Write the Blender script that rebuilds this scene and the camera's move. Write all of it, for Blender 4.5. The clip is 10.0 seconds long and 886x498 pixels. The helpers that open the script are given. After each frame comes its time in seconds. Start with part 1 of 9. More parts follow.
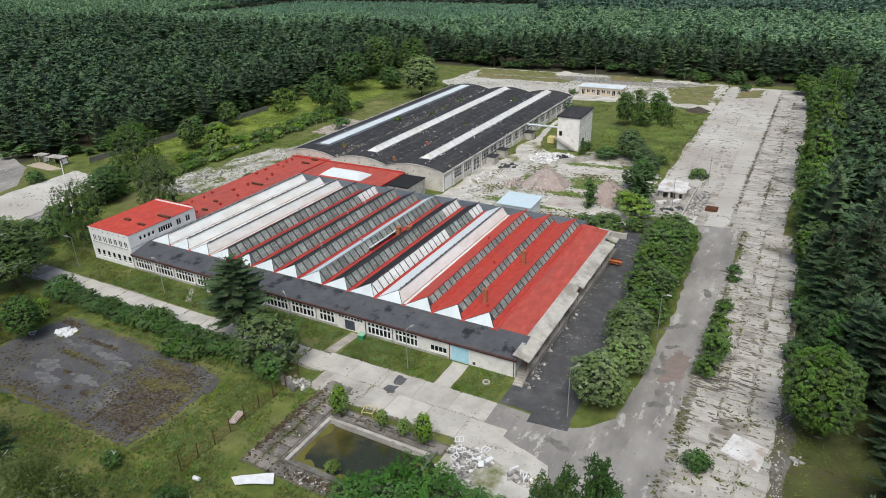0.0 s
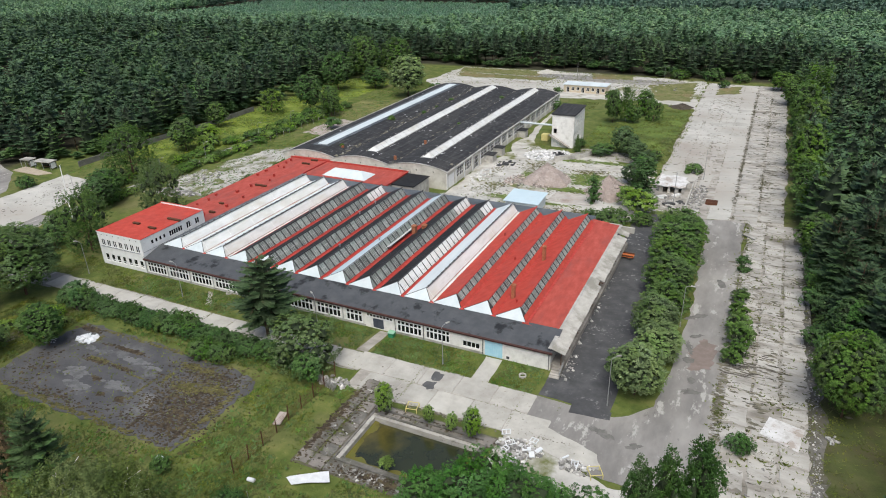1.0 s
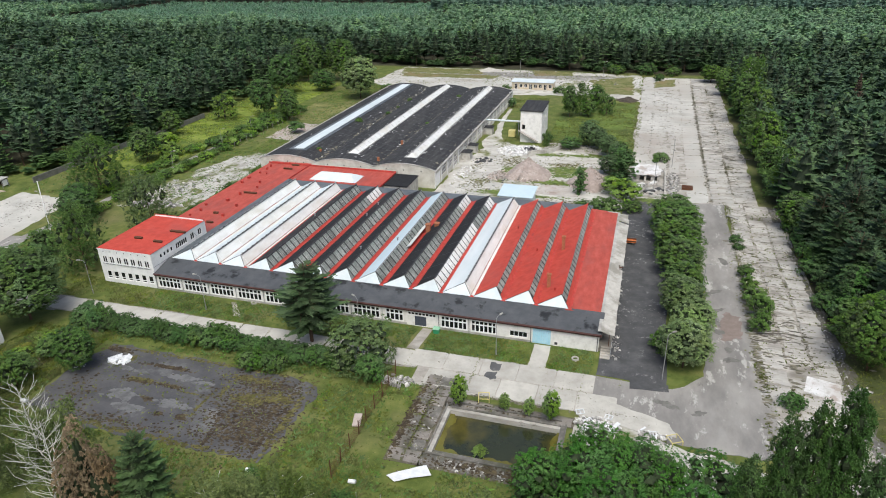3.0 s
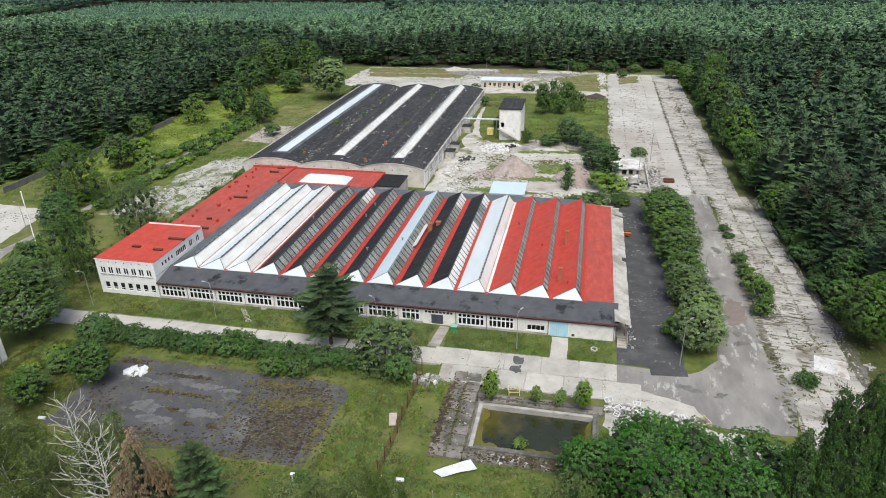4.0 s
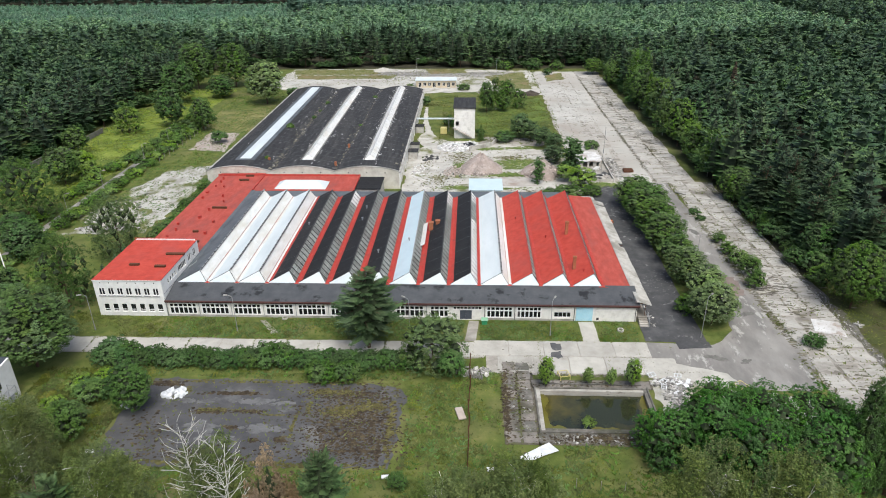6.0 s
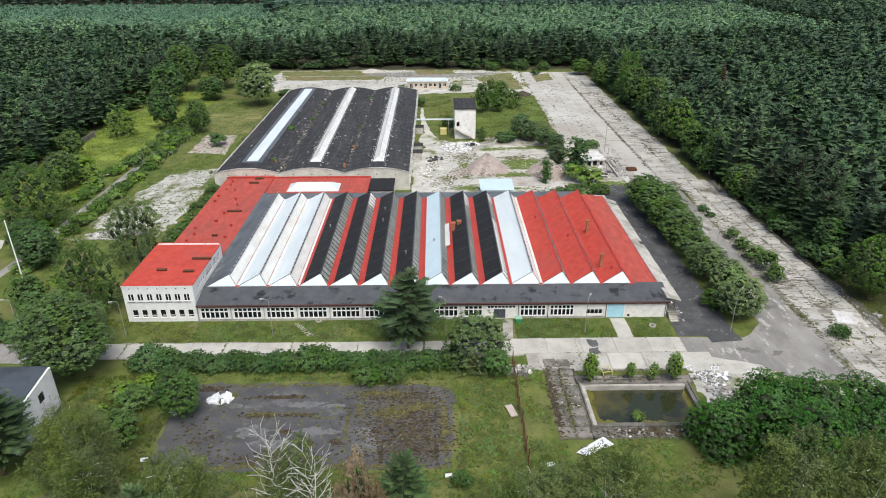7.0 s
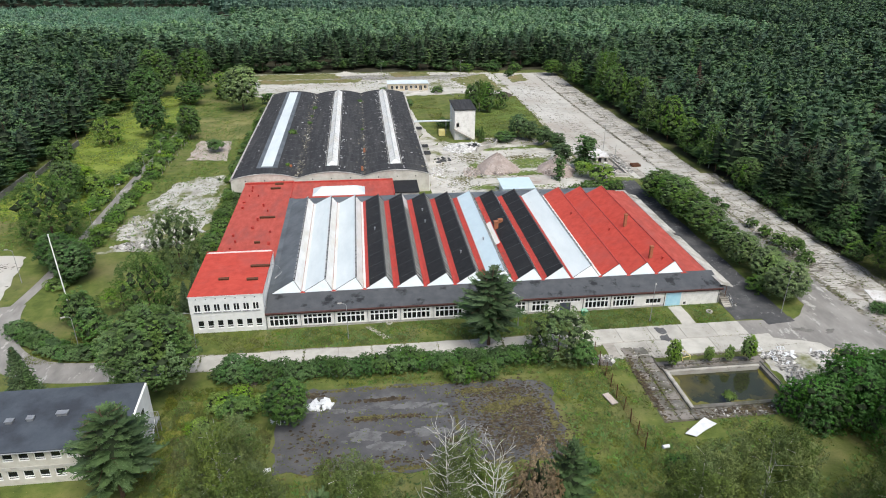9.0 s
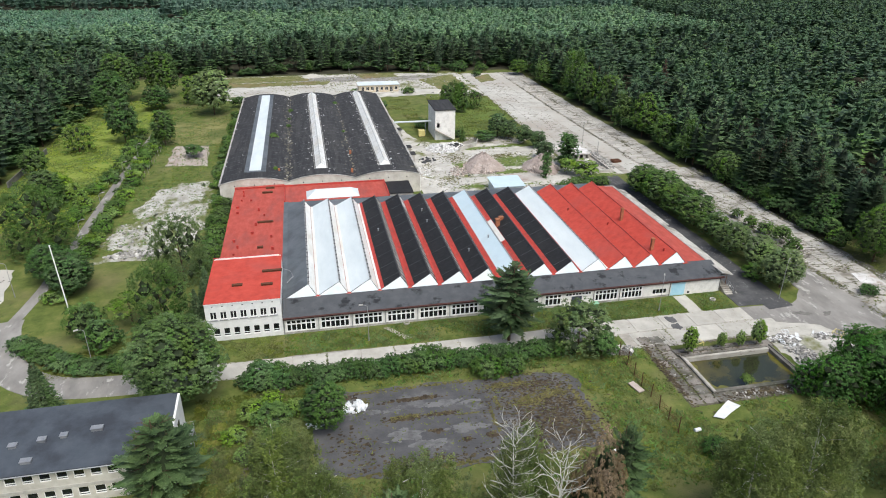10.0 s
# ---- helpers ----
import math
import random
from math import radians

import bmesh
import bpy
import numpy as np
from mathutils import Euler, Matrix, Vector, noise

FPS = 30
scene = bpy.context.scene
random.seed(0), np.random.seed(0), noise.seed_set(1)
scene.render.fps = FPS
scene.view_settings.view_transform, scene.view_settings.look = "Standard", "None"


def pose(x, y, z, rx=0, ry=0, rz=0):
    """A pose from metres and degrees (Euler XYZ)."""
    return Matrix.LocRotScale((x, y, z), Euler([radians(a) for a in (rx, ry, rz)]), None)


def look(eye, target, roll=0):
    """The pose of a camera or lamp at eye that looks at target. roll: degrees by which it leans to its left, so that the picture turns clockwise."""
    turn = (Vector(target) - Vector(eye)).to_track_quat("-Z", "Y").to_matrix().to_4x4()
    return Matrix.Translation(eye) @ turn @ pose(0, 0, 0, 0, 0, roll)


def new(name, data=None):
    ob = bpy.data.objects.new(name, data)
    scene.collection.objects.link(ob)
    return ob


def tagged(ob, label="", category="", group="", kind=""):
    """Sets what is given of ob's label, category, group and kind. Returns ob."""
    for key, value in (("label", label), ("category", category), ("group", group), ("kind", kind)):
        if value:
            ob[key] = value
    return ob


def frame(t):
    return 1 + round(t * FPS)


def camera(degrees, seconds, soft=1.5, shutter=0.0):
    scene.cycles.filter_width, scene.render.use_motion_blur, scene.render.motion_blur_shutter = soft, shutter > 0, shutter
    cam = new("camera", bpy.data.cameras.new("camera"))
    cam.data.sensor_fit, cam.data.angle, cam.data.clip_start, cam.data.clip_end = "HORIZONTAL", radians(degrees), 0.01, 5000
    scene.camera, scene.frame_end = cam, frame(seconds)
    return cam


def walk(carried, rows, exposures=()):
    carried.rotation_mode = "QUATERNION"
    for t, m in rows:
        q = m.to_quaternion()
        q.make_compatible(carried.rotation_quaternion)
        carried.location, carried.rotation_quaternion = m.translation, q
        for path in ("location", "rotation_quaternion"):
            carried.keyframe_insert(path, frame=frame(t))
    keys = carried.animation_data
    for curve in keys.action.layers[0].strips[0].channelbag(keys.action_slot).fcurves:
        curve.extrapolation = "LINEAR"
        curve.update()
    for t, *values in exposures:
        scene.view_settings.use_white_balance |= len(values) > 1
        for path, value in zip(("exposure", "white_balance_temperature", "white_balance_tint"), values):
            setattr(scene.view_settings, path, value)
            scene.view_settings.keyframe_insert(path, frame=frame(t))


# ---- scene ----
cam = camera(67.5, 10.0, 1.0)
PATH = [
    (0, (120.555, -79.119, 61.943), (119.664, -77.54, 61.1), -1.8),
    (0.5, (116.162, -82.222, 62.296), (115.315, -80.62, 61.45), -1.7),
    (1, (111.573, -85.313, 62.604), (110.776, -83.687, 61.755), -1.6),
    (1.5, (106.861, -88.203, 62.829), (106.121, -86.551, 61.979), -1.6),
    (2, (101.988, -91.12, 63.196), (101.314, -89.441, 62.342), -1.6),
    (2.5, (96.894, -93.814, 63.524), (96.281, -92.112, 62.669), -1.5),
    (4, (80.66, -100.479, 64.579), (80.263, -98.719, 63.717), -1.3),
    (4.5, (74.986, -102.154, 64.919), (74.661, -100.38, 64.055), -1.2),
    (5, (69.039, -103.822, 65.22), (68.803, -102.035, 64.354), -1.0),
    (6.5, (51.003, -106.637, 65.922), (50.98, -104.835, 65.055), -0.4),
    (7, (44.794, -107.072, 66.173), (44.814, -105.27, 65.306), -0.2),
    (7.5, (38.491, -107.436, 66.236), (38.565, -105.635, 65.371), -0.1),
    (8, (32.005, -107.554, 66.324), (32.13, -105.755, 65.459), 0.1),
    (8.5, (25.602, -107.487, 66.438), (25.781, -105.692, 65.574), 0.2),
    (9, (19.228, -107.246, 66.343), (19.453, -105.455, 65.482), 0.4),
    (9.5, (13.116, -106.874, 66.333), (13.417, -105.094, 65.473), 0.4),
    (10, (6.965, -106.233, 66.208), (7.34, -104.465, 65.351), 0.6),
]
walk(cam, [(t, look(eye, target, roll)) for t, eye, target, roll in PATH], [(0, 0.54), (1, 0.61), (3, 0.71), (10, 0.79)])

# ---- light ----
SUN_ELEV, SUN_TURN = radians(60), radians(160)
world = bpy.data.worlds.new("overcast_sky")
scene.world = world
world.use_nodes = True
wn, wl = world.node_tree.nodes, world.node_tree.links
sky = wn.new("ShaderNodeTexSky")
sky.sky_type, sky.sun_disc = "NISHITA", False
sky.sun_elevation, sky.sun_rotation = SUN_ELEV, SUN_TURN
sky.air_density, sky.dust_density, sky.ozone_density = 1.0, 4.0, 1.0
wl.new(sky.outputs[0], wn["Background"].inputs[0])
wn["Background"].inputs[1].default_value = 0.083
sun = new("sun", bpy.data.lights.new("sun", "SUN"))
sun.data.energy, sun.data.angle, sun.data.color = 1.85, radians(40), (0.945, 0.975, 0.95)
away = Vector((math.sin(SUN_TURN) * math.cos(SUN_ELEV), math.cos(SUN_TURN) * math.cos(SUN_ELEV), math.sin(SUN_ELEV)))
sun.matrix_world = look(away * 300, (0, 0, 0))

# ---- materials ----


def surface(name, cols, scale=1.0, rough=0.85, bump=0.15, big=None, big_scale=0.05, big_cut=(0.45, 0.62), tint=0.0, spec=0.3,
            metal=0.0, stretch=(1, 1, 1), island=0.0, fine=6.0, cracks=None, specks=None):
    """Two or three base colours mixed by a fine and a coarse noise, with relief; big: a stain colour in large patches."""
    m = bpy.data.materials.new(name)
    m.use_nodes = True
    n, l = m.node_tree.nodes, m.node_tree.links
    b = n["Principled BSDF"]
    b.inputs["Metallic"].default_value = metal
    b.inputs["Specular IOR Level"].default_value = spec
    geo = n.new("ShaderNodeNewGeometry")
    mp = n.new("ShaderNodeMapping")
    mp.inputs["Scale"].default_value = stretch
    l.new(geo.outputs["Position"], mp.inputs[0])
    t = n.new("ShaderNodeTexNoise")
    t.inputs["Scale"].default_value, t.inputs["Detail"].default_value, t.inputs["Roughness"].default_value = scale, 7.0, 0.65
    l.new(mp.outputs[0], t.inputs["Vector"])
    ramp = n.new("ShaderNodeValToRGB")
    e = ramp.color_ramp.elements
    lo, hi = 0.32, 0.68
    e[0].position, e[0].color = lo, (*cols[0], 1)
    e[1].position, e[1].color = hi, (*cols[-1], 1)
    for i, c in enumerate(cols[1:-1]):
        e.new(lo + (hi - lo) * (i + 1) / (len(cols) - 1)).color = (*c, 1)
    l.new(t.outputs["Fac"], ramp.inputs[0])
    out = ramp.outputs[0]
    if big:
        t2 = n.new("ShaderNodeTexNoise")
        t2.inputs["Scale"].default_value, t2.inputs["Detail"].default_value, t2.inputs["Roughness"].default_value = big_scale, 8.0, 0.62
        l.new(mp.outputs[0], t2.inputs["Vector"])
        r2 = n.new("ShaderNodeMapRange")
        r2.inputs["From Min"].default_value, r2.inputs["From Max"].default_value = big_cut
        l.new(t2.outputs["Fac"], r2.inputs["Value"])
        mix = n.new("ShaderNodeMix")
        mix.data_type = "RGBA"
        l.new(r2.outputs[0], mix.inputs["Factor"])
        l.new(out, mix.inputs["A"])
        mix.inputs["B"].default_value = (*big, 1)
        out = mix.outputs["Result"]
    for scale_s, cut, col, *mask in specks or ():
        ts = n.new("ShaderNodeTexNoise")
        ts.inputs["Scale"].default_value, ts.inputs["Detail"].default_value, ts.inputs["Roughness"].default_value = scale_s, 6.0, 0.7
        l.new(mp.outputs[0], ts.inputs["Vector"])
        rs = n.new("ShaderNodeMapRange")
        rs.inputs["From Min"].default_value, rs.inputs["From Max"].default_value = cut, cut + 0.05
        l.new(ts.outputs["Fac"], rs.inputs["Value"])
        fac = rs.outputs[0]
        if mask:
            tm = n.new("ShaderNodeTexNoise")
            tm.inputs["Scale"].default_value, tm.inputs["Detail"].default_value = mask[0], 4.0
            l.new(geo.outputs["Position"], tm.inputs["Vector"])
            rm = n.new("ShaderNodeMapRange")
            rm.inputs["From Min"].default_value, rm.inputs["From Max"].default_value = mask[1], mask[1] + 0.12
            l.new(tm.outputs["Fac"], rm.inputs["Value"])
            mu = n.new("ShaderNodeMath")
            mu.operation = "MULTIPLY"
            l.new(fac, mu.inputs[0])
            l.new(rm.outputs[0], mu.inputs[1])
            fac = mu.outputs[0]
        mix = n.new("ShaderNodeMix")
        mix.data_type = "RGBA"
        l.new(fac, mix.inputs["Factor"])
        l.new(out, mix.inputs["A"])
        mix.inputs["B"].default_value = (*col, 1)
        out = mix.outputs["Result"]
    for scale_c, width, col in cracks or ():
        warp = n.new("ShaderNodeTexNoise")
        warp.inputs["Scale"].default_value, warp.inputs["Detail"].default_value = 0.6, 5.0
        l.new(geo.outputs["Position"], warp.inputs["Vector"])
        add = n.new("ShaderNodeVectorMath")
        add.operation = "MULTIPLY_ADD"
        add.inputs[1].default_value = (1.6, 1.6, 0)
        l.new(warp.outputs["Color"], add.inputs[0])
        l.new(mp.outputs[0], add.inputs[2])
        vo = n.new("ShaderNodeTexVoronoi")
        vo.feature = "DISTANCE_TO_EDGE"
        vo.inputs["Scale"].default_value = scale_c
        l.new(add.outputs[0], vo.inputs["Vector"])
        rs = n.new("ShaderNodeMapRange")
        rs.inputs["From Min"].default_value, rs.inputs["From Max"].default_value = width, width * 0.3
        l.new(vo.outputs["Distance"], rs.inputs["Value"])
        mix = n.new("ShaderNodeMix")
        mix.data_type = "RGBA"
        l.new(rs.outputs[0], mix.inputs["Factor"])
        l.new(out, mix.inputs["A"])
        mix.inputs["B"].default_value = (*col, 1)
        out = mix.outputs["Result"]
    if tint or island:
        info = n.new("ShaderNodeObjectInfo")
        src = geo.outputs["Random Per Island"] if island else info.outputs["Random"]
        k = island or tint
        r3 = n.new("ShaderNodeMapRange")
        r3.inputs["To Min"].default_value, r3.inputs["To Max"].default_value = 1 - k, 1 + k
        l.new(src, r3.inputs["Value"])
        hsv = n.new("ShaderNodeHueSaturation")
        l.new(r3.outputs[0], hsv.inputs["Value"])
        l.new(out, hsv.inputs["Color"])
        out = hsv.outputs[0]
    l.new(out, b.inputs["Base Color"])
    tf = n.new("ShaderNodeTexNoise")
    tf.inputs["Scale"].default_value, tf.inputs["Detail"].default_value = fine, 5.0
    l.new(mp.outputs[0], tf.inputs["Vector"])
    rr = n.new("ShaderNodeMapRange")
    rr.inputs["To Min"].default_value, rr.inputs["To Max"].default_value = max(0.02, rough - 0.12), min(1.0, rough + 0.1)
    l.new(tf.outputs["Fac"], rr.inputs["Value"])
    l.new(rr.outputs[0], b.inputs["Roughness"])
    if bump:
        bp = n.new("ShaderNodeBump")
        bp.inputs["Strength"].default_value, bp.inputs["Distance"].default_value = bump, 0.1
        l.new(tf.outputs["Fac"], bp.inputs["Height"])
        l.new(bp.outputs[0], b.inputs["Normal"])
    return m


def leaves(name, cols, scale=0.25, island=0.3, crown=4.5, vary=0.25, through_light=0.15):
    """Foliage: tints that change from crown to crown and from spray to spray, and some light through the leaf."""
    m = surface(name, cols, scale=scale, rough=0.6, bump=0, island=island, spec=0.2, big=cols[0], big_scale=0.03, big_cut=(0.5, 0.8))
    n, l = m.node_tree.nodes, m.node_tree.links
    b = n["Principled BSDF"]
    was = b.inputs["Base Color"].links[0].from_socket
    geo = n.new("ShaderNodeNewGeometry")
    flat = n.new("ShaderNodeVectorMath")
    flat.operation = "MULTIPLY"
    flat.inputs[1].default_value = (1, 1, 0)
    l.new(geo.outputs["Position"], flat.inputs[0])
    vo = n.new("ShaderNodeTexVoronoi")
    vo.inputs["Scale"].default_value = 1 / crown
    l.new(flat.outputs[0], vo.inputs["Vector"])
    sep = n.new("ShaderNodeSeparateColor")
    l.new(vo.outputs["Color"], sep.inputs[0])
    hsv = n.new("ShaderNodeHueSaturation")
    for k, (socket, lo, hi) in enumerate((("Hue", 0.488, 0.508), ("Saturation", 0.85, 1.12), ("Value", 1 - vary, 1 + vary))):
        r = n.new("ShaderNodeMapRange")
        r.inputs["To Min"].default_value, r.inputs["To Max"].default_value = lo, hi
        l.new(sep.outputs[k], r.inputs["Value"])
        l.new(r.outputs[0], hsv.inputs[socket])
    l.new(was, hsv.inputs["Color"])
    l.new(hsv.outputs[0], b.inputs["Base Color"])
    tr = n.new("ShaderNodeBsdfTranslucent")
    l.new(hsv.outputs[0], tr.inputs["Color"])
    mx = n.new("ShaderNodeMixShader")
    mx.inputs[0].default_value = through_light
    l.new(b.outputs[0], mx.inputs[1])
    l.new(tr.outputs[0], mx.inputs[2])
    l.new(mx.outputs[0], n["Material Output"].inputs["Surface"])
    return m


M = {}
M["red"] = surface("red_roofing", [(0.37, 0.046, 0.032), (0.46, 0.060, 0.041), (0.51, 0.078, 0.053)], 0.7, 0.8, 0.1, big=(0.36, 0.075, 0.062), big_scale=0.13, big_cut=(0.5, 0.8), specks=((0.5, 0.71, (0.25, 0.05, 0.045)),))
M["redworn"] = surface("worn_red_roofing", [(0.31, 0.056, 0.042), (0.39, 0.072, 0.053), (0.45, 0.095, 0.072)], 0.9, 0.85, 0.15, big=(0.24, 0.075, 0.066), big_scale=0.2, big_cut=(0.5, 0.75), stretch=(1, 0.4, 1))
M["redpaint"] = surface("red_paint", [(0.33, 0.035, 0.028), (0.44, 0.052, 0.04), (0.48, 0.085, 0.065)], 1.6, 0.7, 0.1, big=(0.25, 0.06, 0.05), big_scale=0.6, big_cut=(0.52, 0.7), specks=((2.2, 0.66, (0.42, 0.2, 0.17)),))
M["black"] = surface("black_bitumen_felt", [(0.011, 0.011, 0.012), (0.016, 0.016, 0.017), (0.023, 0.023, 0.024)], 0.9, 0.75, 0.2, big=(0.028, 0.028, 0.028), big_scale=0.12, big_cut=(0.52, 0.75))
M["hallroof"] = surface("old_bitumen_roof", [(0.022, 0.022, 0.024), (0.034, 0.034, 0.036), (0.052, 0.051, 0.052)], 0.8, 0.85, 0.3, big=(0.066, 0.064, 0.062), big_scale=0.2, big_cut=(0.5, 0.72), stretch=(1.6, 0.16, 1), specks=((1.1, 0.66, (0.11, 0.108, 0.105)), (2.6, 0.7, (0.17, 0.165, 0.16))))
M["hallpatch"] = surface("worn_grey_felt", [(0.05, 0.05, 0.05), (0.08, 0.079, 0.078), (0.12, 0.118, 0.115)], 0.8, 0.9, 0.2, island=0.3)
M["drymoss"] = surface("dry_grey_moss", [(0.11, 0.10, 0.075), (0.16, 0.147, 0.11), (0.21, 0.195, 0.145)], 0.8, 0.97, 0.4, island=0.4)
M["greyroof"] = surface("grey_bitumen_roof", [(0.062, 0.066, 0.071), (0.076, 0.080, 0.086), (0.094, 0.098, 0.104)], 0.5, 0.6, 0.1, big=(0.018, 0.019, 0.021), big_scale=0.3, big_cut=(0.56, 0.64), specks=((0.9, 0.68, (0.024, 0.025, 0.028)),))
M["greyslope"] = surface("grey_roofing_sheet", [(0.10, 0.115, 0.125), (0.14, 0.155, 0.17)], 0.5, 0.6, 0.1, big=(0.08, 0.09, 0.1), big_scale=0.2)
M["white"] = surface("white_roof_membrane", [(0.54, 0.60, 0.62), (0.60, 0.655, 0.67), (0.66, 0.71, 0.725)], 0.3, 0.6, 0.05, big=(0.47, 0.52, 0.535), big_scale=0.2, big_cut=(0.55, 0.85), stretch=(1, 0.3, 1), specks=((1.3, 0.68, (0.42, 0.43, 0.41)),))
M["paleblue"] = surface("pale_blue_membrane", [(0.47, 0.585, 0.64), (0.53, 0.64, 0.69)], 0.4, 0.5, 0.05, big=(0.45, 0.53, 0.56), big_scale=0.3, big_cut=(0.55, 0.85))
M["cream"] = surface("stained_white_sheeting", [(0.58, 0.58, 0.56), (0.67, 0.672, 0.655), (0.73, 0.735, 0.72)], 0.7, 0.6, 0.1, big=(0.56, 0.52, 0.44), big_scale=0.3, big_cut=(0.48, 0.78), stretch=(1, 0.35, 1), specks=((0.9, 0.69, (0.45, 0.34, 0.27)),))
M["wall"] = surface("white_render", [(0.67, 0.67, 0.655), (0.755, 0.755, 0.74), (0.80, 0.80, 0.785)], 0.8, 0.9, 0.1, big=(0.68, 0.665, 0.635), big_scale=0.25, big_cut=(0.55, 0.8))
M["oldwall"] = surface("stained_grey_render", [(0.34, 0.32, 0.29), (0.46, 0.44, 0.40), (0.55, 0.53, 0.49)], 0.9, 0.92, 0.2, big=(0.24, 0.22, 0.2), big_scale=0.4, big_cut=(0.52, 0.75))
M["creamwall"] = surface("cream_render", [(0.46, 0.43, 0.37), (0.56, 0.53, 0.47), (0.62, 0.6, 0.54)], 0.6, 0.9, 0.1, big=(0.36, 0.33, 0.29), big_scale=0.22, big_cut=(0.52, 0.75))
M["facade"] = surface("weathered_cream_render", [(0.64, 0.62, 0.58), (0.76, 0.74, 0.70), (0.82, 0.80, 0.76)], 0.9, 0.92, 0.15, big=(0.5, 0.48, 0.44), big_scale=0.4, big_cut=(0.54, 0.75))
M["frame"] = surface("white_window_paint", [(0.76, 0.75, 0.73), (0.86, 0.855, 0.84)], 2.0, 0.6, 0.05)
M["fascia"] = surface("brown_fascia_boards", [(0.07, 0.032, 0.028), (0.105, 0.05, 0.043)], 1.5, 0.8, 0.1)
M["steel"] = surface("dark_glazing_bars", [(0.035, 0.036, 0.038), (0.07, 0.07, 0.07)], 3, 0.6, 0.05)
M["glazingbar"] = surface("pale_glazing_bars", [(0.36, 0.37, 0.36), (0.52, 0.53, 0.515)], 2.0, 0.6, 0.05, big=(0.22, 0.22, 0.2), big_scale=0.5)
M["zinc"] = surface("grey_zinc", [(0.28, 0.29, 0.30), (0.42, 0.43, 0.44)], 1.5, 0.45, 0.05, metal=0.5)
M["brick"] = surface("orange_brick", [(0.28, 0.10, 0.05), (0.42, 0.17, 0.09)], 3, 0.9, 0.2)
M["bluedoor"] = surface("pale_blue_paint", [(0.33, 0.60, 0.72), (0.45, 0.68, 0.78)], 0.8, 0.6, 0.05)
M["greydoor"] = surface("blue_grey_steel_door", [(0.05, 0.06, 0.08), (0.08, 0.09, 0.115)], 1.5, 0.55, 0.05)
M["corr"] = surface("fibre_cement_sheet", [(0.36, 0.35, 0.32), (0.48, 0.46, 0.43)], 0.9, 0.9, 0.1, big=(0.25, 0.24, 0.21), big_scale=0.3)
M["concrete"] = surface("pale_concrete", [(0.37, 0.35, 0.31), (0.45, 0.43, 0.385), (0.515, 0.495, 0.445)], 0.3, 0.92, 0.2, big=(0.27, 0.25, 0.22), big_scale=0.08, big_cut=(0.5, 0.8), tint=0.07, specks=((0.8, 0.65, (0.24, 0.225, 0.19)), (2.2, 0.62, (0.17, 0.16, 0.125), 0.1, 0.5)))
M["oldconc"] = surface("weathered_concrete", [(0.25, 0.23, 0.20), (0.35, 0.325, 0.288), (0.44, 0.412, 0.37)], 0.45, 0.95, 0.3, big=(0.15, 0.135, 0.11), big_scale=0.16, big_cut=(0.52, 0.7), tint=0.12, stretch=(0.6, 1, 1), specks=((1.6, 0.62, (0.085, 0.08, 0.055), 0.12, 0.47), (0.7, 0.68, (0.48, 0.46, 0.42))))
M["asphalt"] = surface("dark_asphalt", [(0.055, 0.056, 0.058), (0.072, 0.072, 0.074), (0.095, 0.095, 0.096)], 0.4, 0.9, 0.2, big=(0.13, 0.13, 0.13), big_scale=0.12, big_cut=(0.54, 0.75), specks=((0.5, 0.6, (0.17, 0.168, 0.166)), (1.2, 0.585, (0.30, 0.296, 0.29), 0.1, 0.48)))
M["greyasph"] = surface("worn_grey_asphalt", [(0.175, 0.165, 0.155), (0.23, 0.218, 0.203), (0.29, 0.276, 0.255)], 0.22, 0.92, 0.2, big=(0.37, 0.35, 0.32), big_scale=0.1, big_cut=(0.5, 0.72), stretch=(1, 0.42, 1), specks=((0.3, 0.65, (0.14, 0.134, 0.126)), (0.5, 0.575, (0.40, 0.385, 0.355)), (1.8, 0.68, (0.14, 0.13, 0.11), 0.1, 0.5)))
M["lot"] = surface("mossy_broken_asphalt", [(0.062, 0.061, 0.064), (0.082, 0.081, 0.084), (0.108, 0.106, 0.107)], 0.3, 0.75, 0.4, big=(0.20, 0.197, 0.195), big_scale=0.11, big_cut=(0.58, 0.72), specks=((0.5, 0.64, (0.10, 0.085, 0.066), 0.05, 0.5), (2.0, 0.66, (0.035, 0.03, 0.024))))
M["dirt"] = surface("pale_rubble_ground", [(0.33, 0.31, 0.27), (0.47, 0.45, 0.41), (0.58, 0.56, 0.52)], 0.22, 0.97, 0.5, big=(0.15, 0.16, 0.06), big_scale=0.06, big_cut=(0.56, 0.64), specks=((0.6, 0.66, (0.16, 0.15, 0.10)), (1.8, 0.66, (0.52, 0.5, 0.47)), (2.4, 0.66, (0.14, 0.13, 0.10))))
M["gravel"] = surface("pinkish_gravel", [(0.28, 0.235, 0.205), (0.41, 0.36, 0.325), (0.52, 0.475, 0.44)], 2.2, 0.97, 0.6, big=(0.34, 0.27, 0.235), big_scale=0.3)
M["rubble"] = surface("rubble_pieces", [(0.15, 0.142, 0.128), (0.30, 0.29, 0.27), (0.50, 0.485, 0.465)], 0.9, 0.9, 0.3, island=0.5)
M["whitejunk"] = surface("white_plastic_scrap", [(0.6, 0.61, 0.62), (0.75, 0.76, 0.77)], 1.5, 0.5, 0.1)
M["rust"] = surface("rusty_steel", [(0.07, 0.03, 0.018), (0.14, 0.06, 0.03)], 3, 0.85, 0.2)
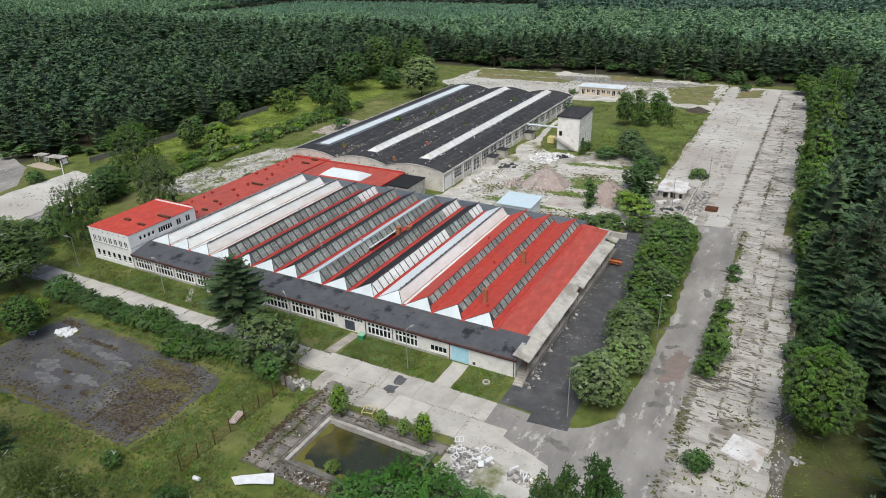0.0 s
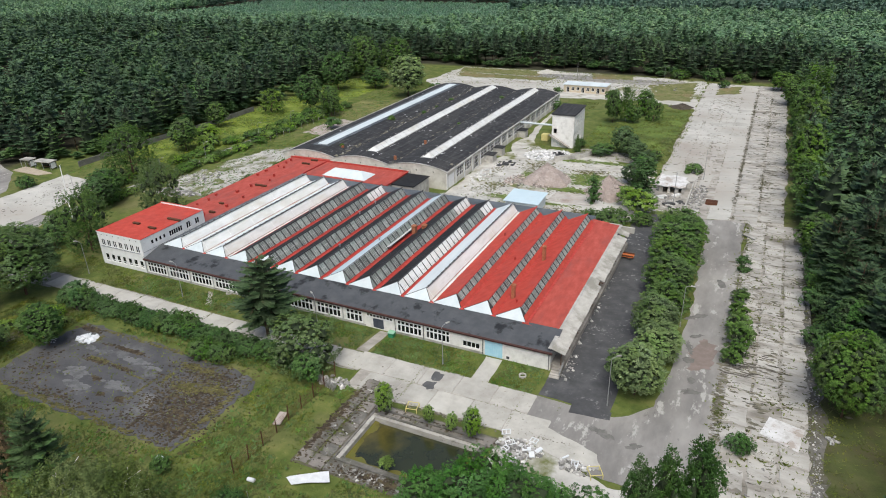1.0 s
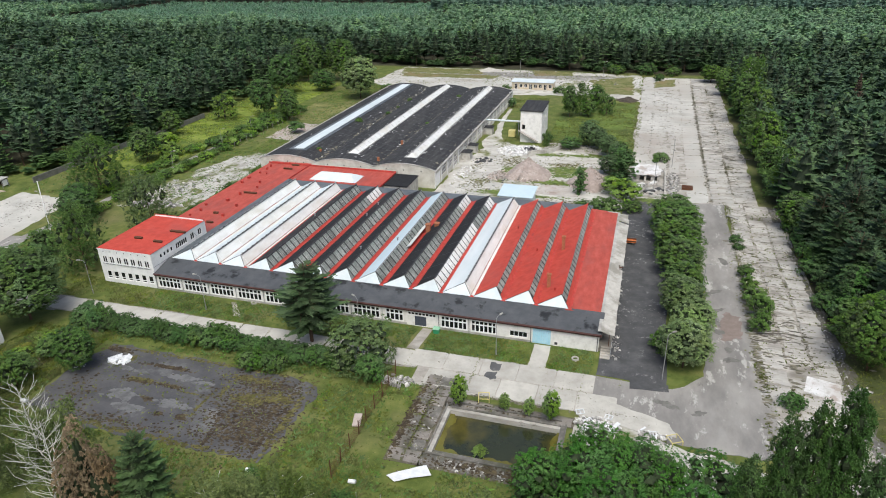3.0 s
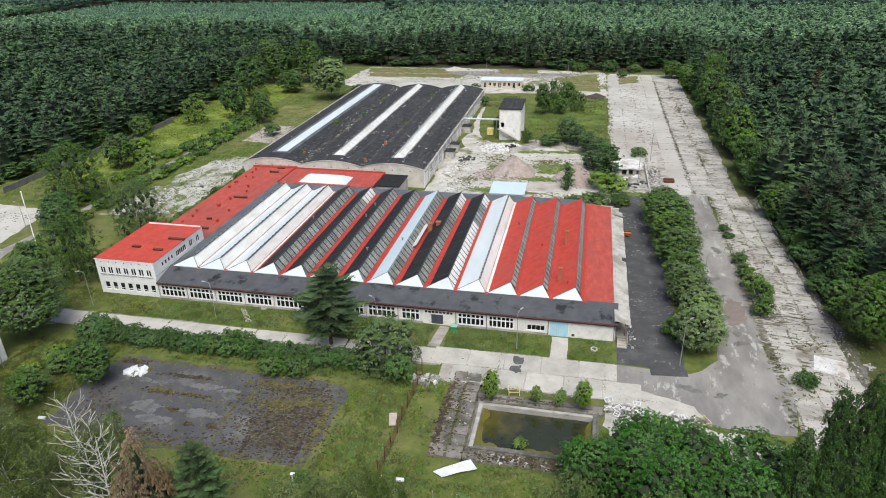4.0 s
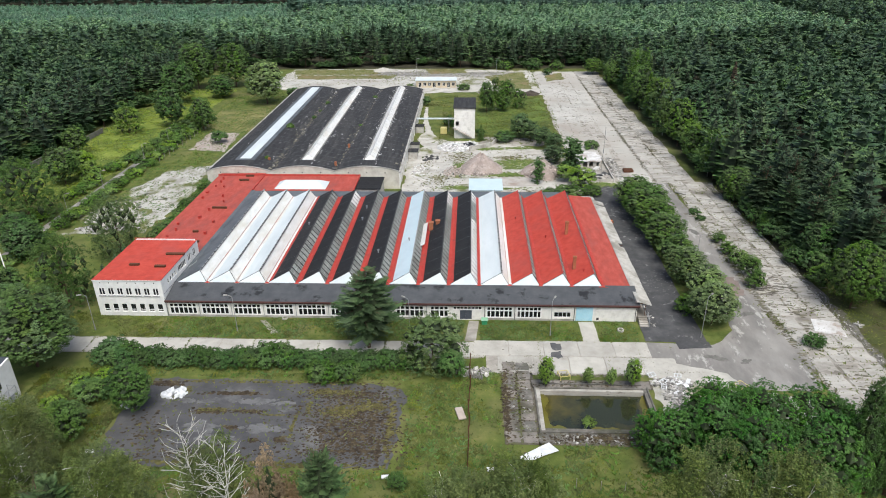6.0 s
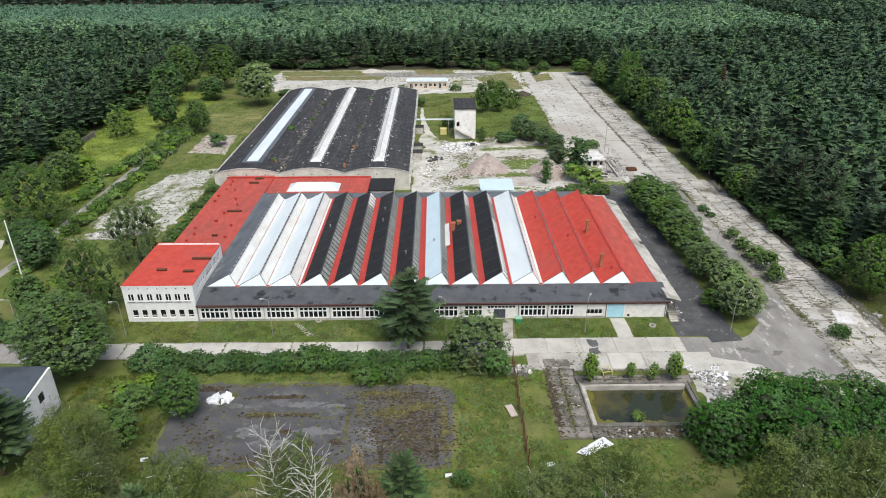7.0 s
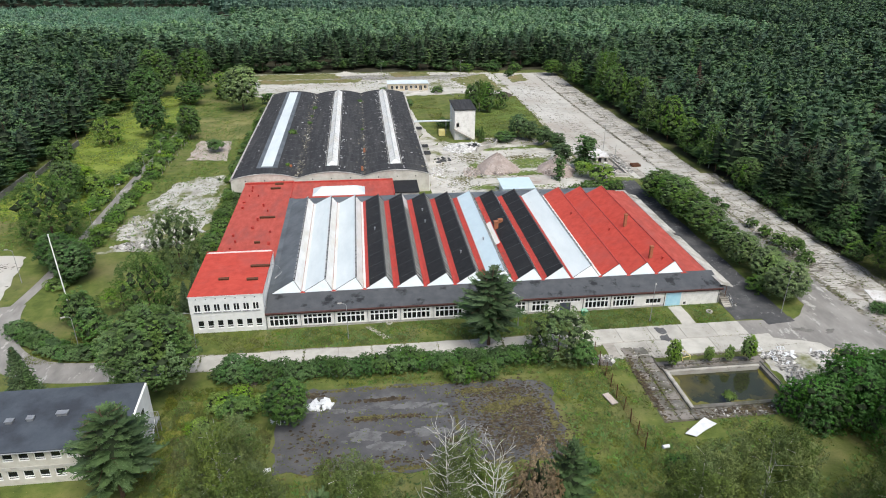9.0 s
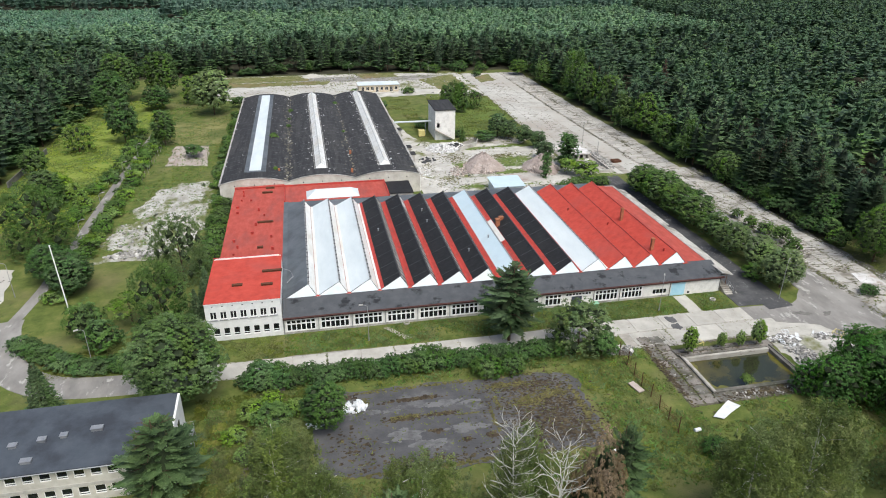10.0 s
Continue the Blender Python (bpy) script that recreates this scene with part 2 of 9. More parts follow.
M["orange"] = surface("orange_paint", [(0.50, 0.13, 0.04), (0.6, 0.18, 0.06)], 1.5, 0.6, 0.1)
M["yellow"] = surface("yellow_paint", [(0.58, 0.48, 0.16), (0.68, 0.6, 0.28)], 1.5, 0.6, 0.05)
M["lampgrey"] = surface("galvanised_pole", [(0.22, 0.225, 0.22), (0.32, 0.32, 0.315)], 1.5, 0.6, 0.05)
M["slate"] = surface("blue_grey_roof_sheet", [(0.058, 0.069, 0.084), (0.076, 0.088, 0.105)], 0.5, 0.6, 0.1, big=(0.04, 0.045, 0.055), big_scale=0.2)
M["bark"] = surface("pine_bark", [(0.06, 0.04, 0.028), (0.14, 0.085, 0.055)], 1.5, 0.95, 0.3)
M["birchbark"] = surface("white_birch_bark", [(0.25, 0.24, 0.22), (0.55, 0.54, 0.50), (0.64, 0.63, 0.60)], 2.0, 0.8, 0.1)
M["l_pine"] = leaves("pine_needles", [(0.054, 0.094, 0.038), (0.081, 0.134, 0.054), (0.11, 0.172, 0.07)], crown=2.5)
M["l_dark"] = leaves("dark_green_leaves", [(0.046, 0.099, 0.027), (0.071, 0.140, 0.040), (0.102, 0.187, 0.054)], crown=2.5)
M["l_mid"] = leaves("green_leaves", [(0.059, 0.116, 0.026), (0.085, 0.157, 0.036), (0.119, 0.200, 0.048)], crown=2.5)
M["l_light"] = leaves("light_green_leaves", [(0.11, 0.195, 0.032), (0.155, 0.255, 0.044), (0.20, 0.305, 0.058)], crown=2.5)
M["l_birch"] = leaves("birch_leaves", [(0.082, 0.116, 0.030), (0.115, 0.155, 0.044), (0.15, 0.19, 0.06)], crown=2.5)
M["l_willow"] = leaves("grey_green_leaves", [(0.082, 0.132, 0.042), (0.118, 0.178, 0.062), (0.16, 0.222, 0.086)], crown=2.5)
M["l_rust"] = leaves("reddish_dead_needles", [(0.085, 0.058, 0.036), (0.125, 0.083, 0.052)], crown=2.5)
M["l_brown"] = leaves("withered_brown_leaves", [(0.15, 0.105, 0.06), (0.23, 0.165, 0.10), (0.31, 0.23, 0.145)], crown=2.5)
M["l_bright"] = leaves("fresh_green_leaves", [(0.061, 0.122, 0.025), (0.090, 0.168, 0.034), (0.122, 0.207, 0.047)], crown=2.5)
M["l_dry"] = leaves("dry_weeds", [(0.05, 0.048, 0.022), (0.085, 0.08, 0.032), (0.13, 0.12, 0.05)], 0.5, 0.3, 3.0)
# l_far holds distance haze in its colour; l_plant is lifted for it too
for key, name, c, cell in (("l_forest", "pine_forest_needles", (0.066, 0.117, 0.054), 5.0), ("l_edge", "edge_pine_needles", (0.050, 0.088, 0.041), 5.0), ("l_mixed", "mixed_forest_leaves", (0.082, 0.152, 0.052), 5.0), ("l_young", "young_plantation_needles", (0.15, 0.27, 0.16), 8.0), ("l_plant", "planted_pine_needles", (0.148, 0.255, 0.13), 4.0), ("l_far", "haze_tinted_far_needles", (0.10, 0.172, 0.115), 12.0)):
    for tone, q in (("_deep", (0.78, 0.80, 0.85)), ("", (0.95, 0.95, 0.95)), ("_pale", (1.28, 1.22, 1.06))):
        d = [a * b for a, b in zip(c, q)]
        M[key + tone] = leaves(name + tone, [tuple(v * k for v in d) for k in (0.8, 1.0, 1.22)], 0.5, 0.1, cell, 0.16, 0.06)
# dark green for the crowns' cores: shade between the branches put into colour
M["forest_core_shade"] = surface("pine_core_shade", [(0.034, 0.05, 0.03), (0.052, 0.072, 0.042)], 1.5, 0.95, 0.2)
M["core_shade"] = surface("crown_core_shade", [(0.026, 0.04, 0.018), (0.042, 0.06, 0.027)], 1.5, 0.95, 0.2)
M["l_lime"] = leaves("lime_leaves", [(0.066, 0.118, 0.034), (0.098, 0.166, 0.048), (0.142, 0.222, 0.072)], crown=1.6)
M["l_silver"] = leaves("silvery_leaves", [(0.134, 0.202, 0.069), (0.185, 0.263, 0.099), (0.241, 0.325, 0.134)], crown=2.0)
M["l_robinia"] = leaves("robinia_leaves", [(0.048, 0.135, 0.023), (0.070, 0.182, 0.033), (0.101, 0.234, 0.046)], crown=2.0)
M["l_hay"] = leaves("bright_meadow_grass", [(0.17, 0.235, 0.036), (0.23, 0.3, 0.05), (0.3, 0.34, 0.075)], 0.5, 0.2, 2.0, 0.2, 0.4)
M["l_grass"] = leaves("meadow_grass_blades", [(0.085, 0.112, 0.022), (0.125, 0.152, 0.035), (0.19, 0.19, 0.06)], 0.6, 0.25, 1.6, 0.3, 0.4)


def ground_material():
    """Meadow in the open, needle litter under the woods."""
    m = surface("meadow_ground", [(0.056, 0.082, 0.016), (0.099, 0.128, 0.027), (0.165, 0.17, 0.05)], 0.3, 0.95, 0.5,
                big=(0.18, 0.16, 0.072), big_scale=0.06, big_cut=(0.5, 0.75), fine=3.0, specks=((0.7, 0.6, (0.062, 0.098, 0.02), 0.1, 0.42), (1.6, 0.62, (0.2, 0.2, 0.07), 0.08, 0.45), (2.4, 0.62, (0.05, 0.08, 0.016))))
    n, l = m.node_tree.nodes, m.node_tree.links
    b = n["Principled BSDF"]
    was = b.inputs["Base Color"].links[0].from_socket
    geo = n.new("ShaderNodeNewGeometry")
    sep = n.new("ShaderNodeSeparateXYZ")
    l.new(geo.outputs["Position"], sep.inputs[0])

    def edge(out, a, c):
        r = n.new("ShaderNodeMapRange")
        r.inputs["From Min"].default_value, r.inputs["From Max"].default_value = a, c
        l.new(out, r.inputs["Value"])
        return r.outputs[0]
    prod = None
    for o in (edge(sep.outputs[0], -104, -96), edge(sep.outputs[0], 126, 121), edge(sep.outputs[1], 251, 245)):
        if prod is None:
            prod = o
        else:
            q = n.new("ShaderNodeMath")
            q.operation = "MULTIPLY"
            l.new(prod, q.inputs[0])
            l.new(o, q.inputs[1])
            prod = q.outputs[0]
    mix = n.new("ShaderNodeMix")
    mix.data_type = "RGBA"
    l.new(prod, mix.inputs["Factor"])
    mix.inputs["A"].default_value = (0.040, 0.038, 0.022, 1)
    l.new(was, mix.inputs["B"])
    l.new(mix.outputs["Result"], b.inputs["Base Color"])
    return m


M["ground"] = ground_material()


def glass_material(name, col, rough, trans):
    m = bpy.data.materials.new(name)
    m.use_nodes = True
    b = m.node_tree.nodes["Principled BSDF"]
    b.inputs["Base Color"].default_value = (*col, 1)
    b.inputs["Roughness"].default_value = rough
    b.inputs["Transmission Weight"].default_value = trans
    b.inputs["IOR"].default_value = 1.45
    return m


# near-black base puts the darkness of the unlit rooms into the panes
M["glass"] = glass_material("dark_window_glass", (0.03, 0.035, 0.04), 0.12, 0.5)
M["roofglass"] = surface("dirty_wired_glass", [(0.10, 0.12, 0.108), (0.17, 0.198, 0.18), (0.30, 0.33, 0.305)], 0.8, 0.35, 0.05, tint=0.5, spec=0.5)


def water_material():
    m = surface("murky_pond_water", [(0.022, 0.027, 0.014), (0.034, 0.038, 0.018)], 0.15, 0.1, 0, spec=0.7, big=(0.11, 0.09, 0.022), big_scale=0.11, big_cut=(0.46, 0.66))
    b = m.node_tree.nodes["Principled BSDF"]
    for k in list(b.inputs["Roughness"].links):
        m.node_tree.links.remove(k)
    b.inputs["Roughness"].default_value = 0.04
    return m


M["water"] = water_material()
M["dirtweeds"] = surface("weedy_rubble_ground", [(0.27, 0.255, 0.22), (0.42, 0.405, 0.37), (0.55, 0.535, 0.5)], 0.3, 0.97, 0.5, big=(0.13, 0.145, 0.05), big_scale=0.1, big_cut=(0.47, 0.54), stretch=(1, 0.55, 1), specks=((0.7, 0.6, (0.15, 0.155, 0.07)), (1.8, 0.64, (0.6, 0.58, 0.55)), (2.4, 0.66, (0.14, 0.13, 0.10))))
M["whitechips"] = surface("white_demolition_rubble", [(0.42, 0.41, 0.39), (0.6, 0.59, 0.575), (0.74, 0.73, 0.72)], 0.9, 0.85, 0.2, island=0.3)
M["crackdirt"] = surface("dark_crack_dirt", [(0.07, 0.062, 0.05), (0.12, 0.108, 0.09), (0.17, 0.155, 0.13)], 0.9, 0.97, 0.4, island=0.3)
M["whitewash"] = surface("flaking_whitewash", [(0.42, 0.40, 0.37), (0.62, 0.61, 0.6), (0.7, 0.69, 0.68)], 0.7, 0.85, 0.2, big=(0.38, 0.33, 0.29), big_scale=0.35, big_cut=(0.5, 0.6))

# ---- mesh helpers ----


def obj(name, verts, faces, mat, parent=None, label="", category="", group="", kind="", smooth=False):
    me = bpy.data.meshes.new(name)
    me.from_pydata(verts, [], faces)
    me.materials.append(mat)
    if smooth:
        me.polygons.foreach_set("use_smooth", [True] * len(me.polygons))
    me.update()
    o = new(name, me)
    if parent:
        o.parent = parent
    return tagged(o, label, category, group, kind)


def empty(name, loc, label, category, group="", kind=""):
    e = new(name)
    e.empty_display_size = 0.5
    e.location = loc
    return tagged(e, label, category, group, kind)


class Build:
    """Gathers boxes, quads, prisms and tubes into one mesh."""

    def __init__(self, origin=(0, 0, 0)):
        self.v, self.f, self.o = [], [], Vector(origin)

    def add(self, verts, faces):
        k = len(self.v)
        self.v += [tuple(Vector(p) - self.o) for p in verts]
        self.f += [tuple(i + k for i in f) for f in faces]
        return self

    def box(self, x0, y0, z0, x1, y1, z1):
        p = [(x, y, z) for z in (z0, z1) for x, y in ((x0, y0), (x1, y0), (x1, y1), (x0, y1))]
        return self.add(p, [(3, 2, 1, 0), (4, 5, 6, 7), (0, 1, 5, 4), (1, 2, 6, 5), (2, 3, 7, 6), (3, 0, 4, 7)])

    def slab(self, quad, thick):
        """A plate: four top corners, counter-clockwise from above, thickened downwards."""
        a, b, c, d = [Vector(q) for q in quad]
        nrm = (b - a).cross(d - a).normalized() * thick
        return self.add([a - nrm, b - nrm, c - nrm, d - nrm, a, b, c, d], [(3, 2, 1, 0), (4, 5, 6, 7), (0, 1, 5, 4), (1, 2, 6, 5), (2, 3, 7, 6), (3, 0, 4, 7)])

    def prism(self, poly, off):
        """A flat polygon swept along a vector."""
        n, off = len(poly), Vector(off)
        p = [Vector(q) for q in poly]
        return self.add(p + [q + off for q in p], [tuple(range(n))[::-1], tuple(range(n, 2 * n))] + [(i, (i + 1) % n, n + (i + 1) % n, n + i) for i in range(n)])

    def tube(self, pts, radii, sides=6):
        base = len(pts)
        vs, fs = [], []
        for i, p in enumerate(pts):
            p = Vector(p)
            d = (Vector(pts[min(i + 1, base - 1)]) - Vector(pts[max(i - 1, 0)])).normalized()
            u = d.orthogonal().normalized()
            w = d.cross(u)
            for s in range(sides):
                a = 2 * math.pi * s / sides
                vs.append(p + (u * math.cos(a) + w * math.sin(a)) * radii[i])
        for i in range(base - 1):
            for s in range(sides):
                a, b = i * sides + s, i * sides + (s + 1) % sides
                fs.append((a, b, b + sides, a + sides))
        fs.append(tuple(range(sides))[::-1])
        fs.append(tuple(range((base - 1) * sides, base * sides)))
        return self.add(vs, fs)

    def make(self, name, mat, parent=None, label="", category="", group="", kind="", smooth=False):
        o = obj(name, self.v, self.f, mat, parent, label, category, group, kind, smooth)
        if not parent:
            o.location = self.o
        return o


def rise(x, y):
    """Height of the land: the far lane stands about a metre over the yard."""
    t = min(1.0, max(0.0, (x - 100) / 13))
    return 0.9 * t * t * (3 - 2 * t) * min(1.0, max(0.0, (160 - y) / 60))


def sheet(name, x0, x1, y0, y1, dz, mat, cell=3.0, rough_edge=0.0, seed=1, label="", category="", kind="structure", thick=0.0):
    """A paved rectangle that follows the land, with a slightly ragged edge and a thin rim."""
    nx, ny = max(1, round((x1 - x0) / cell)), max(1, round((y1 - y0) / cell))
    rng = random.Random(seed)
    vs, fs = [], []
    for j in range(ny + 1):
        for i in range(nx + 1):
            x, y = x0 + (x1 - x0) * i / nx, y0 + (y1 - y0) * j / ny
            if i in (0, nx):
                x += rng.uniform(-1, 1) * rough_edge
            if j in (0, ny):
                y += rng.uniform(-1, 1) * rough_edge
            vs.append((x, y, rise(x, y) + dz))
    for j in range(ny):
        for i in range(nx):
            a = j * (nx + 1) + i
            fs.append((a, a + 1, a + nx + 2, a + nx + 1))
    ring = [i for i in range(nx + 1)] + [j * (nx + 1) + nx for j in range(1, ny + 1)] + [ny * (nx + 1) + i for i in range(nx - 1, -1, -1)] + [j * (nx + 1) for j in range(ny - 1, 0, -1)]
    k = len(vs)
    vs += [(vs[i][0], vs[i][1], vs[i][2] - dz - 0.05) for i in ring]
    for i in range(len(ring)):
        j = (i + 1) % len(ring)
        fs.append((ring[j], ring[i], k + i, k + j))
    return obj(name, vs, fs, mat, None, label, category, "", kind)


def blob(name, poly, dz, mat, label, category, seed=1, ragged=0.6, step=2.0, kind="structure"):
    """A paved area of any outline, its edge broken up."""
    rng = random.Random(seed)
    ring = []
    for i, p in enumerate(poly):
        q = poly[(i + 1) % len(poly)]
        n = max(1, round(math.dist(p, q) / step))
        for k in range(n):
            t = k / n
            ring.append((p[0] + (q[0] - p[0]) * t + rng.uniform(-1, 1) * ragged, p[1] + (q[1] - p[1]) * t + rng.uniform(-1, 1) * ragged))
    bm = bmesh.new()
    top = [bm.verts.new((x, y, rise(x, y) + dz)) for x, y in ring]
    low = [bm.verts.new((x, y, rise(x, y) - 0.05)) for x, y in ring]
    f = bm.faces.new(top)
    lo, hi = min(p[0] for p in ring), max(p[0] for p in ring)
    for i in range(len(ring)):
        j = (i + 1) % len(ring)
        bm.faces.new((top[j], top[i], low[i], low[j]))
    for q in range(99, 116):
        if lo < q < hi:
            bmesh.ops.bisect_plane(bm, geom=bm.verts[:] + bm.edges[:] + bm.faces[:], plane_co=(q, 0, 0), plane_no=(1, 0, 0))
    low = set(low)
    for q in bm.verts:
        if q.co.z > rise(q.co.x, q.co.y) - 0.04 and q not in low:
            q.co.z = rise(q.co.x, q.co.y) + dz
    bmesh.ops.triangulate(bm, faces=[q for q in bm.faces if len(q.verts) > 4])
    bmesh.ops.recalc_face_normals(bm, faces=bm.faces)
    me = bpy.data.meshes.new(name)
    bm.to_mesh(me)
    bm.free()
    me.materials.append(mat)
    return tagged(new(name, me), label, category, "", kind)


def ribbon(name, pts, width, dz, mat, label, category):
    """A lane along a line of points."""
    sm = []
    for i in range(len(pts) - 1):
        p0, p1, p2, p3 = [Vector((*pts[min(max(i + k, 0), len(pts) - 1)], 0)) for k in (-1, 0, 1, 2)]
        for s in range(6):
            t = s / 6
            sm.append(0.5 * (2 * p1 + (p2 - p0) * t + (2 * p0 - 5 * p1 + 4 * p2 - p3) * t * t + (3 * p1 - p0 - 3 * p2 + p3) * t ** 3))
    sm.append(Vector((*pts[-1], 0)))
    vs, fs = [], []
    for i, p in enumerate(sm):
        d = (sm[min(i + 1, len(sm) - 1)] - sm[max(i - 1, 0)]).normalized()
        s = Vector((-d.y, d.x, 0)) * width / 2
        for q, z in ((p + s, -0.05), (p + s, dz), (p - s, dz), (p - s, -0.05)):
            vs.append((q.x, q.y, z + rise(q.x, q.y)))
    for i in range(len(sm) - 1):
        for k in range(3):
            a = i * 4 + k
            fs.append((a, a + 4, a + 5, a + 1))
    return obj(name, vs, fs, mat, None, label, category, "", "structure")

# ---- land ----


def land():
    def axis(lo, hi, a, b, fine, coarse):
        out = list(np.arange(lo, a, coarse)) + list(np.arange(a, b, fine)) + list(np.arange(b, hi + coarse, coarse))
        return [float(q) for q in out]
    xs, ys = axis(-2500, 2500, -80, 140, 3.0, 110), axis(-1200, 3000, -70, 250, 3.0, 110)
    vs = []
    for y in ys:
        for x in xs:
            hollow = 1.6 if 69.5 < x < 83.5 and -28.6 < y < -21.6 else 0.0
            vs.append((x, y, rise(x, y) - hollow))
    n = len(xs)
    fs = [(j * n + i, j * n + i + 1, (j + 1) * n + i + 1, (j + 1) * n + i) for j in range(len(ys) - 1) for i in range(n - 1)
          if not (66.5 < xs[i] < 84 and -31 < ys[j] < -20.5)]
    obj("ground", vs, fs, M["ground"], None, "meadow of long grass with yellow patches", "ground", "", "structure")


land()


def slab_field(owner, x0, x1, nx, y0, y1, ny, dz, mat, gap=0.08, seed=3, tilt=0.0, skip=0.0, thick=0.16, worn=0.03):
    """Cast concrete slabs laid with open joints; a few worn shapes with chipped edges share the field."""
    rng = random.Random(seed)
    w, d = (x1 - x0) / nx - gap, (y1 - y0) / ny - gap
    shapes = []
    for _ in range(6):
        ring = []
        for sx, sy, ex, ey in ((-1, -1, 1, 0), (1, -1, 0, 1), (1, 1, -1, 0), (-1, 1, 0, -1)):
            for t in (0.04, 0.35, 0.68, 0.96):
                px, py = (sx + 2 * ex * t) * w / 2, (sy + 2 * ey * t) * d / 2
                k = rng.random() ** 3 * worn * 6 + rng.random() * worn
                ring.append((px * (1 - k / w), py * (1 - k / d)))
        n = len(ring)
        b = 0.04
        vs = [(x, y, -thick) for x, y in ring] + [(x, y, -b) for x, y in ring] + [(x * (1 - 2 * b / w), y * (1 - 2 * b / d), 0) for x, y in ring]
        fs = [tuple(range(2 * n, 3 * n))] + [(r * n + i, r * n + (i + 1) % n, r * n + n + (i + 1) % n, r * n + n + i) for r in range(2) for i in range(n)]
        me = bpy.data.meshes.new("slab")
        me.from_pydata(vs, [], fs)
        me.materials.append(mat)
        shapes.append(me)
    shift = [rng.uniform(-0.4, 0.4) * (worn > 0.1) for i in range(nx)]
    for j in range(ny):
        for i in range(nx):
            if rng.random() < skip:
                continue
            x, y = x0 + (i + 0.5) * (x1 - x0) / nx, y0 + (j + 0.5 + shift[i]) * (y1 - y0) / ny
            s = new("slab", rng.choice(shapes))
            s.parent = owner
            flip = rng.choice((1, -1))
            gx, gy = (rise(x + 1, y) - rise(x - 1, y)) / 2, (rise(x, y + 1) - rise(x, y - 1)) / 2
            s.matrix_basis = pose(x, y, rise(x, y) + dz + rng.uniform(-0.015, 0.015), flip * math.degrees(math.atan(gy)) + rng.uniform(-tilt, tilt), -flip * math.degrees(math.atan(gx)) + rng.uniform(-tilt, tilt), rng.uniform(-0.3, 0.3) * (tilt > 0) + 90 * (1 - flip))


M["yardconc"] = surface("sun_bleached_concrete", [(0.37, 0.355, 0.32), (0.47, 0.455, 0.415), (0.55, 0.535, 0.495)], 0.14, 0.92, 0.2, big=(0.35, 0.315, 0.275), big_scale=0.035, big_cut=(0.48, 0.66), tint=0.03, specks=((0.8, 0.7, (0.26, 0.245, 0.21)), (2.0, 0.68, (0.2, 0.19, 0.15), 0.1, 0.5)))
M["mud"] = surface("gritty_brown_soil", [(0.07, 0.062, 0.046), (0.12, 0.106, 0.082), (0.19, 0.17, 0.14)], 0.8, 0.97, 0.5, big=(0.10, 0.11, 0.04), big_scale=0.15, big_cut=(0.52, 0.66))
M["brokenconc"] = surface("blotched_broken_concrete", [(0.30, 0.283, 0.25), (0.40, 0.38, 0.345), (0.48, 0.46, 0.42)], 0.4, 0.95, 0.3, big=(0.19, 0.172, 0.145), big_scale=0.16, big_cut=(0.56, 0.7), tint=0.08, stretch=(0.5, 1.2, 1), specks=((1.1, 0.6, (0.11, 0.10, 0.075), 0.12, 0.46), (2.6, 0.64, (0.09, 0.085, 0.055), 0.15, 0.45)))
front_road = sheet("road", -16, 60, -12.4, -7.4, 0.03, M["oldconc"], 3, 0.25, 5, "narrow service road of pale concrete slabs", "road")
slab_field(front_road, -16, 60, 13, -12.1, -7.5, 1, 0.09, M["concrete"], 0.05, 4)
forecourt = sheet("pavement", 60, 88.3, -16.6, -6.9, 0.03, M["oldconc"], 3, 0.3, 6, "cracked pale concrete forecourt beside the grass strip", "forecourt")
slab_field(forecourt, 58, 88.3, 5, -11.6, -6.9, 1, 0.09, M["concrete"], 0.07, 8)
slab_field(forecourt, 62, 92, 5, -16.4, -11.6, 1, 0.085, M["concrete"], 0.09, 9, 0.2)
apron = blob("road", [(88.3, -6.9), (100, -7.5), (104.5, -3), (105.5, 6), (106, 30), (105, 60), (103, 73), (112.5, 73), (113, 40), (113.6, 8), (114, -14), (112, -21), (101, -20), (92, -16.5), (88.3, -12)],
             0.05, M["greyasph"], "worn grey asphalt lane with patches and potholes", "road", 11, 0.25)
yard = sheet("pavement", 88.3, 99.0, -6.6, 73, 0.06, M["asphalt"], 3, 0.15, 12, "dark asphalt loading yard with pale scuffs", "yard")
blob("pavement", [(93.6, -8.9), (99.4, -8.2), (99.2, -6.4), (93.4, -6.4)], 0.066, M["asphalt"], "dark asphalt patch at the yard's mouth", "pavement", 13, 0.1)
blob("pavement", [(71.6, -7.6), (73.2, -7.8), (73.4, -9.2), (72.6, -9.9), (71.7, -9.6)], 0.105, M["asphalt"], "dark asphalt repair in pale concrete", "pavement", 14, 0.2, 0.5)
blob("pavement", [(71.2, -10.2), (72.8, -10.0), (73.2, -11.8), (72.2, -12.2), (71.2, -11.4)], 0.107, M["asphalt"], "dark asphalt repair in pale concrete", "pavement", 15, 0.2, 0.5)
blob("pavement", [(108, 8), (111, 9), (111.5, 16), (109, 18), (107.5, 13)], 0.062, surface("red_gravel", [(0.185, 0.15, 0.13), (0.26, 0.205, 0.182)], 0.8, 0.95, 0.3), "reddish gravel patch in grey asphalt", "pavement", 15, 0.4, 0.5)
M["potch"] = surface("patched_asphalt", [(0.12, 0.115, 0.106), (0.165, 0.157, 0.144), (0.21, 0.2, 0.185)], 0.8, 0.92, 0.2)
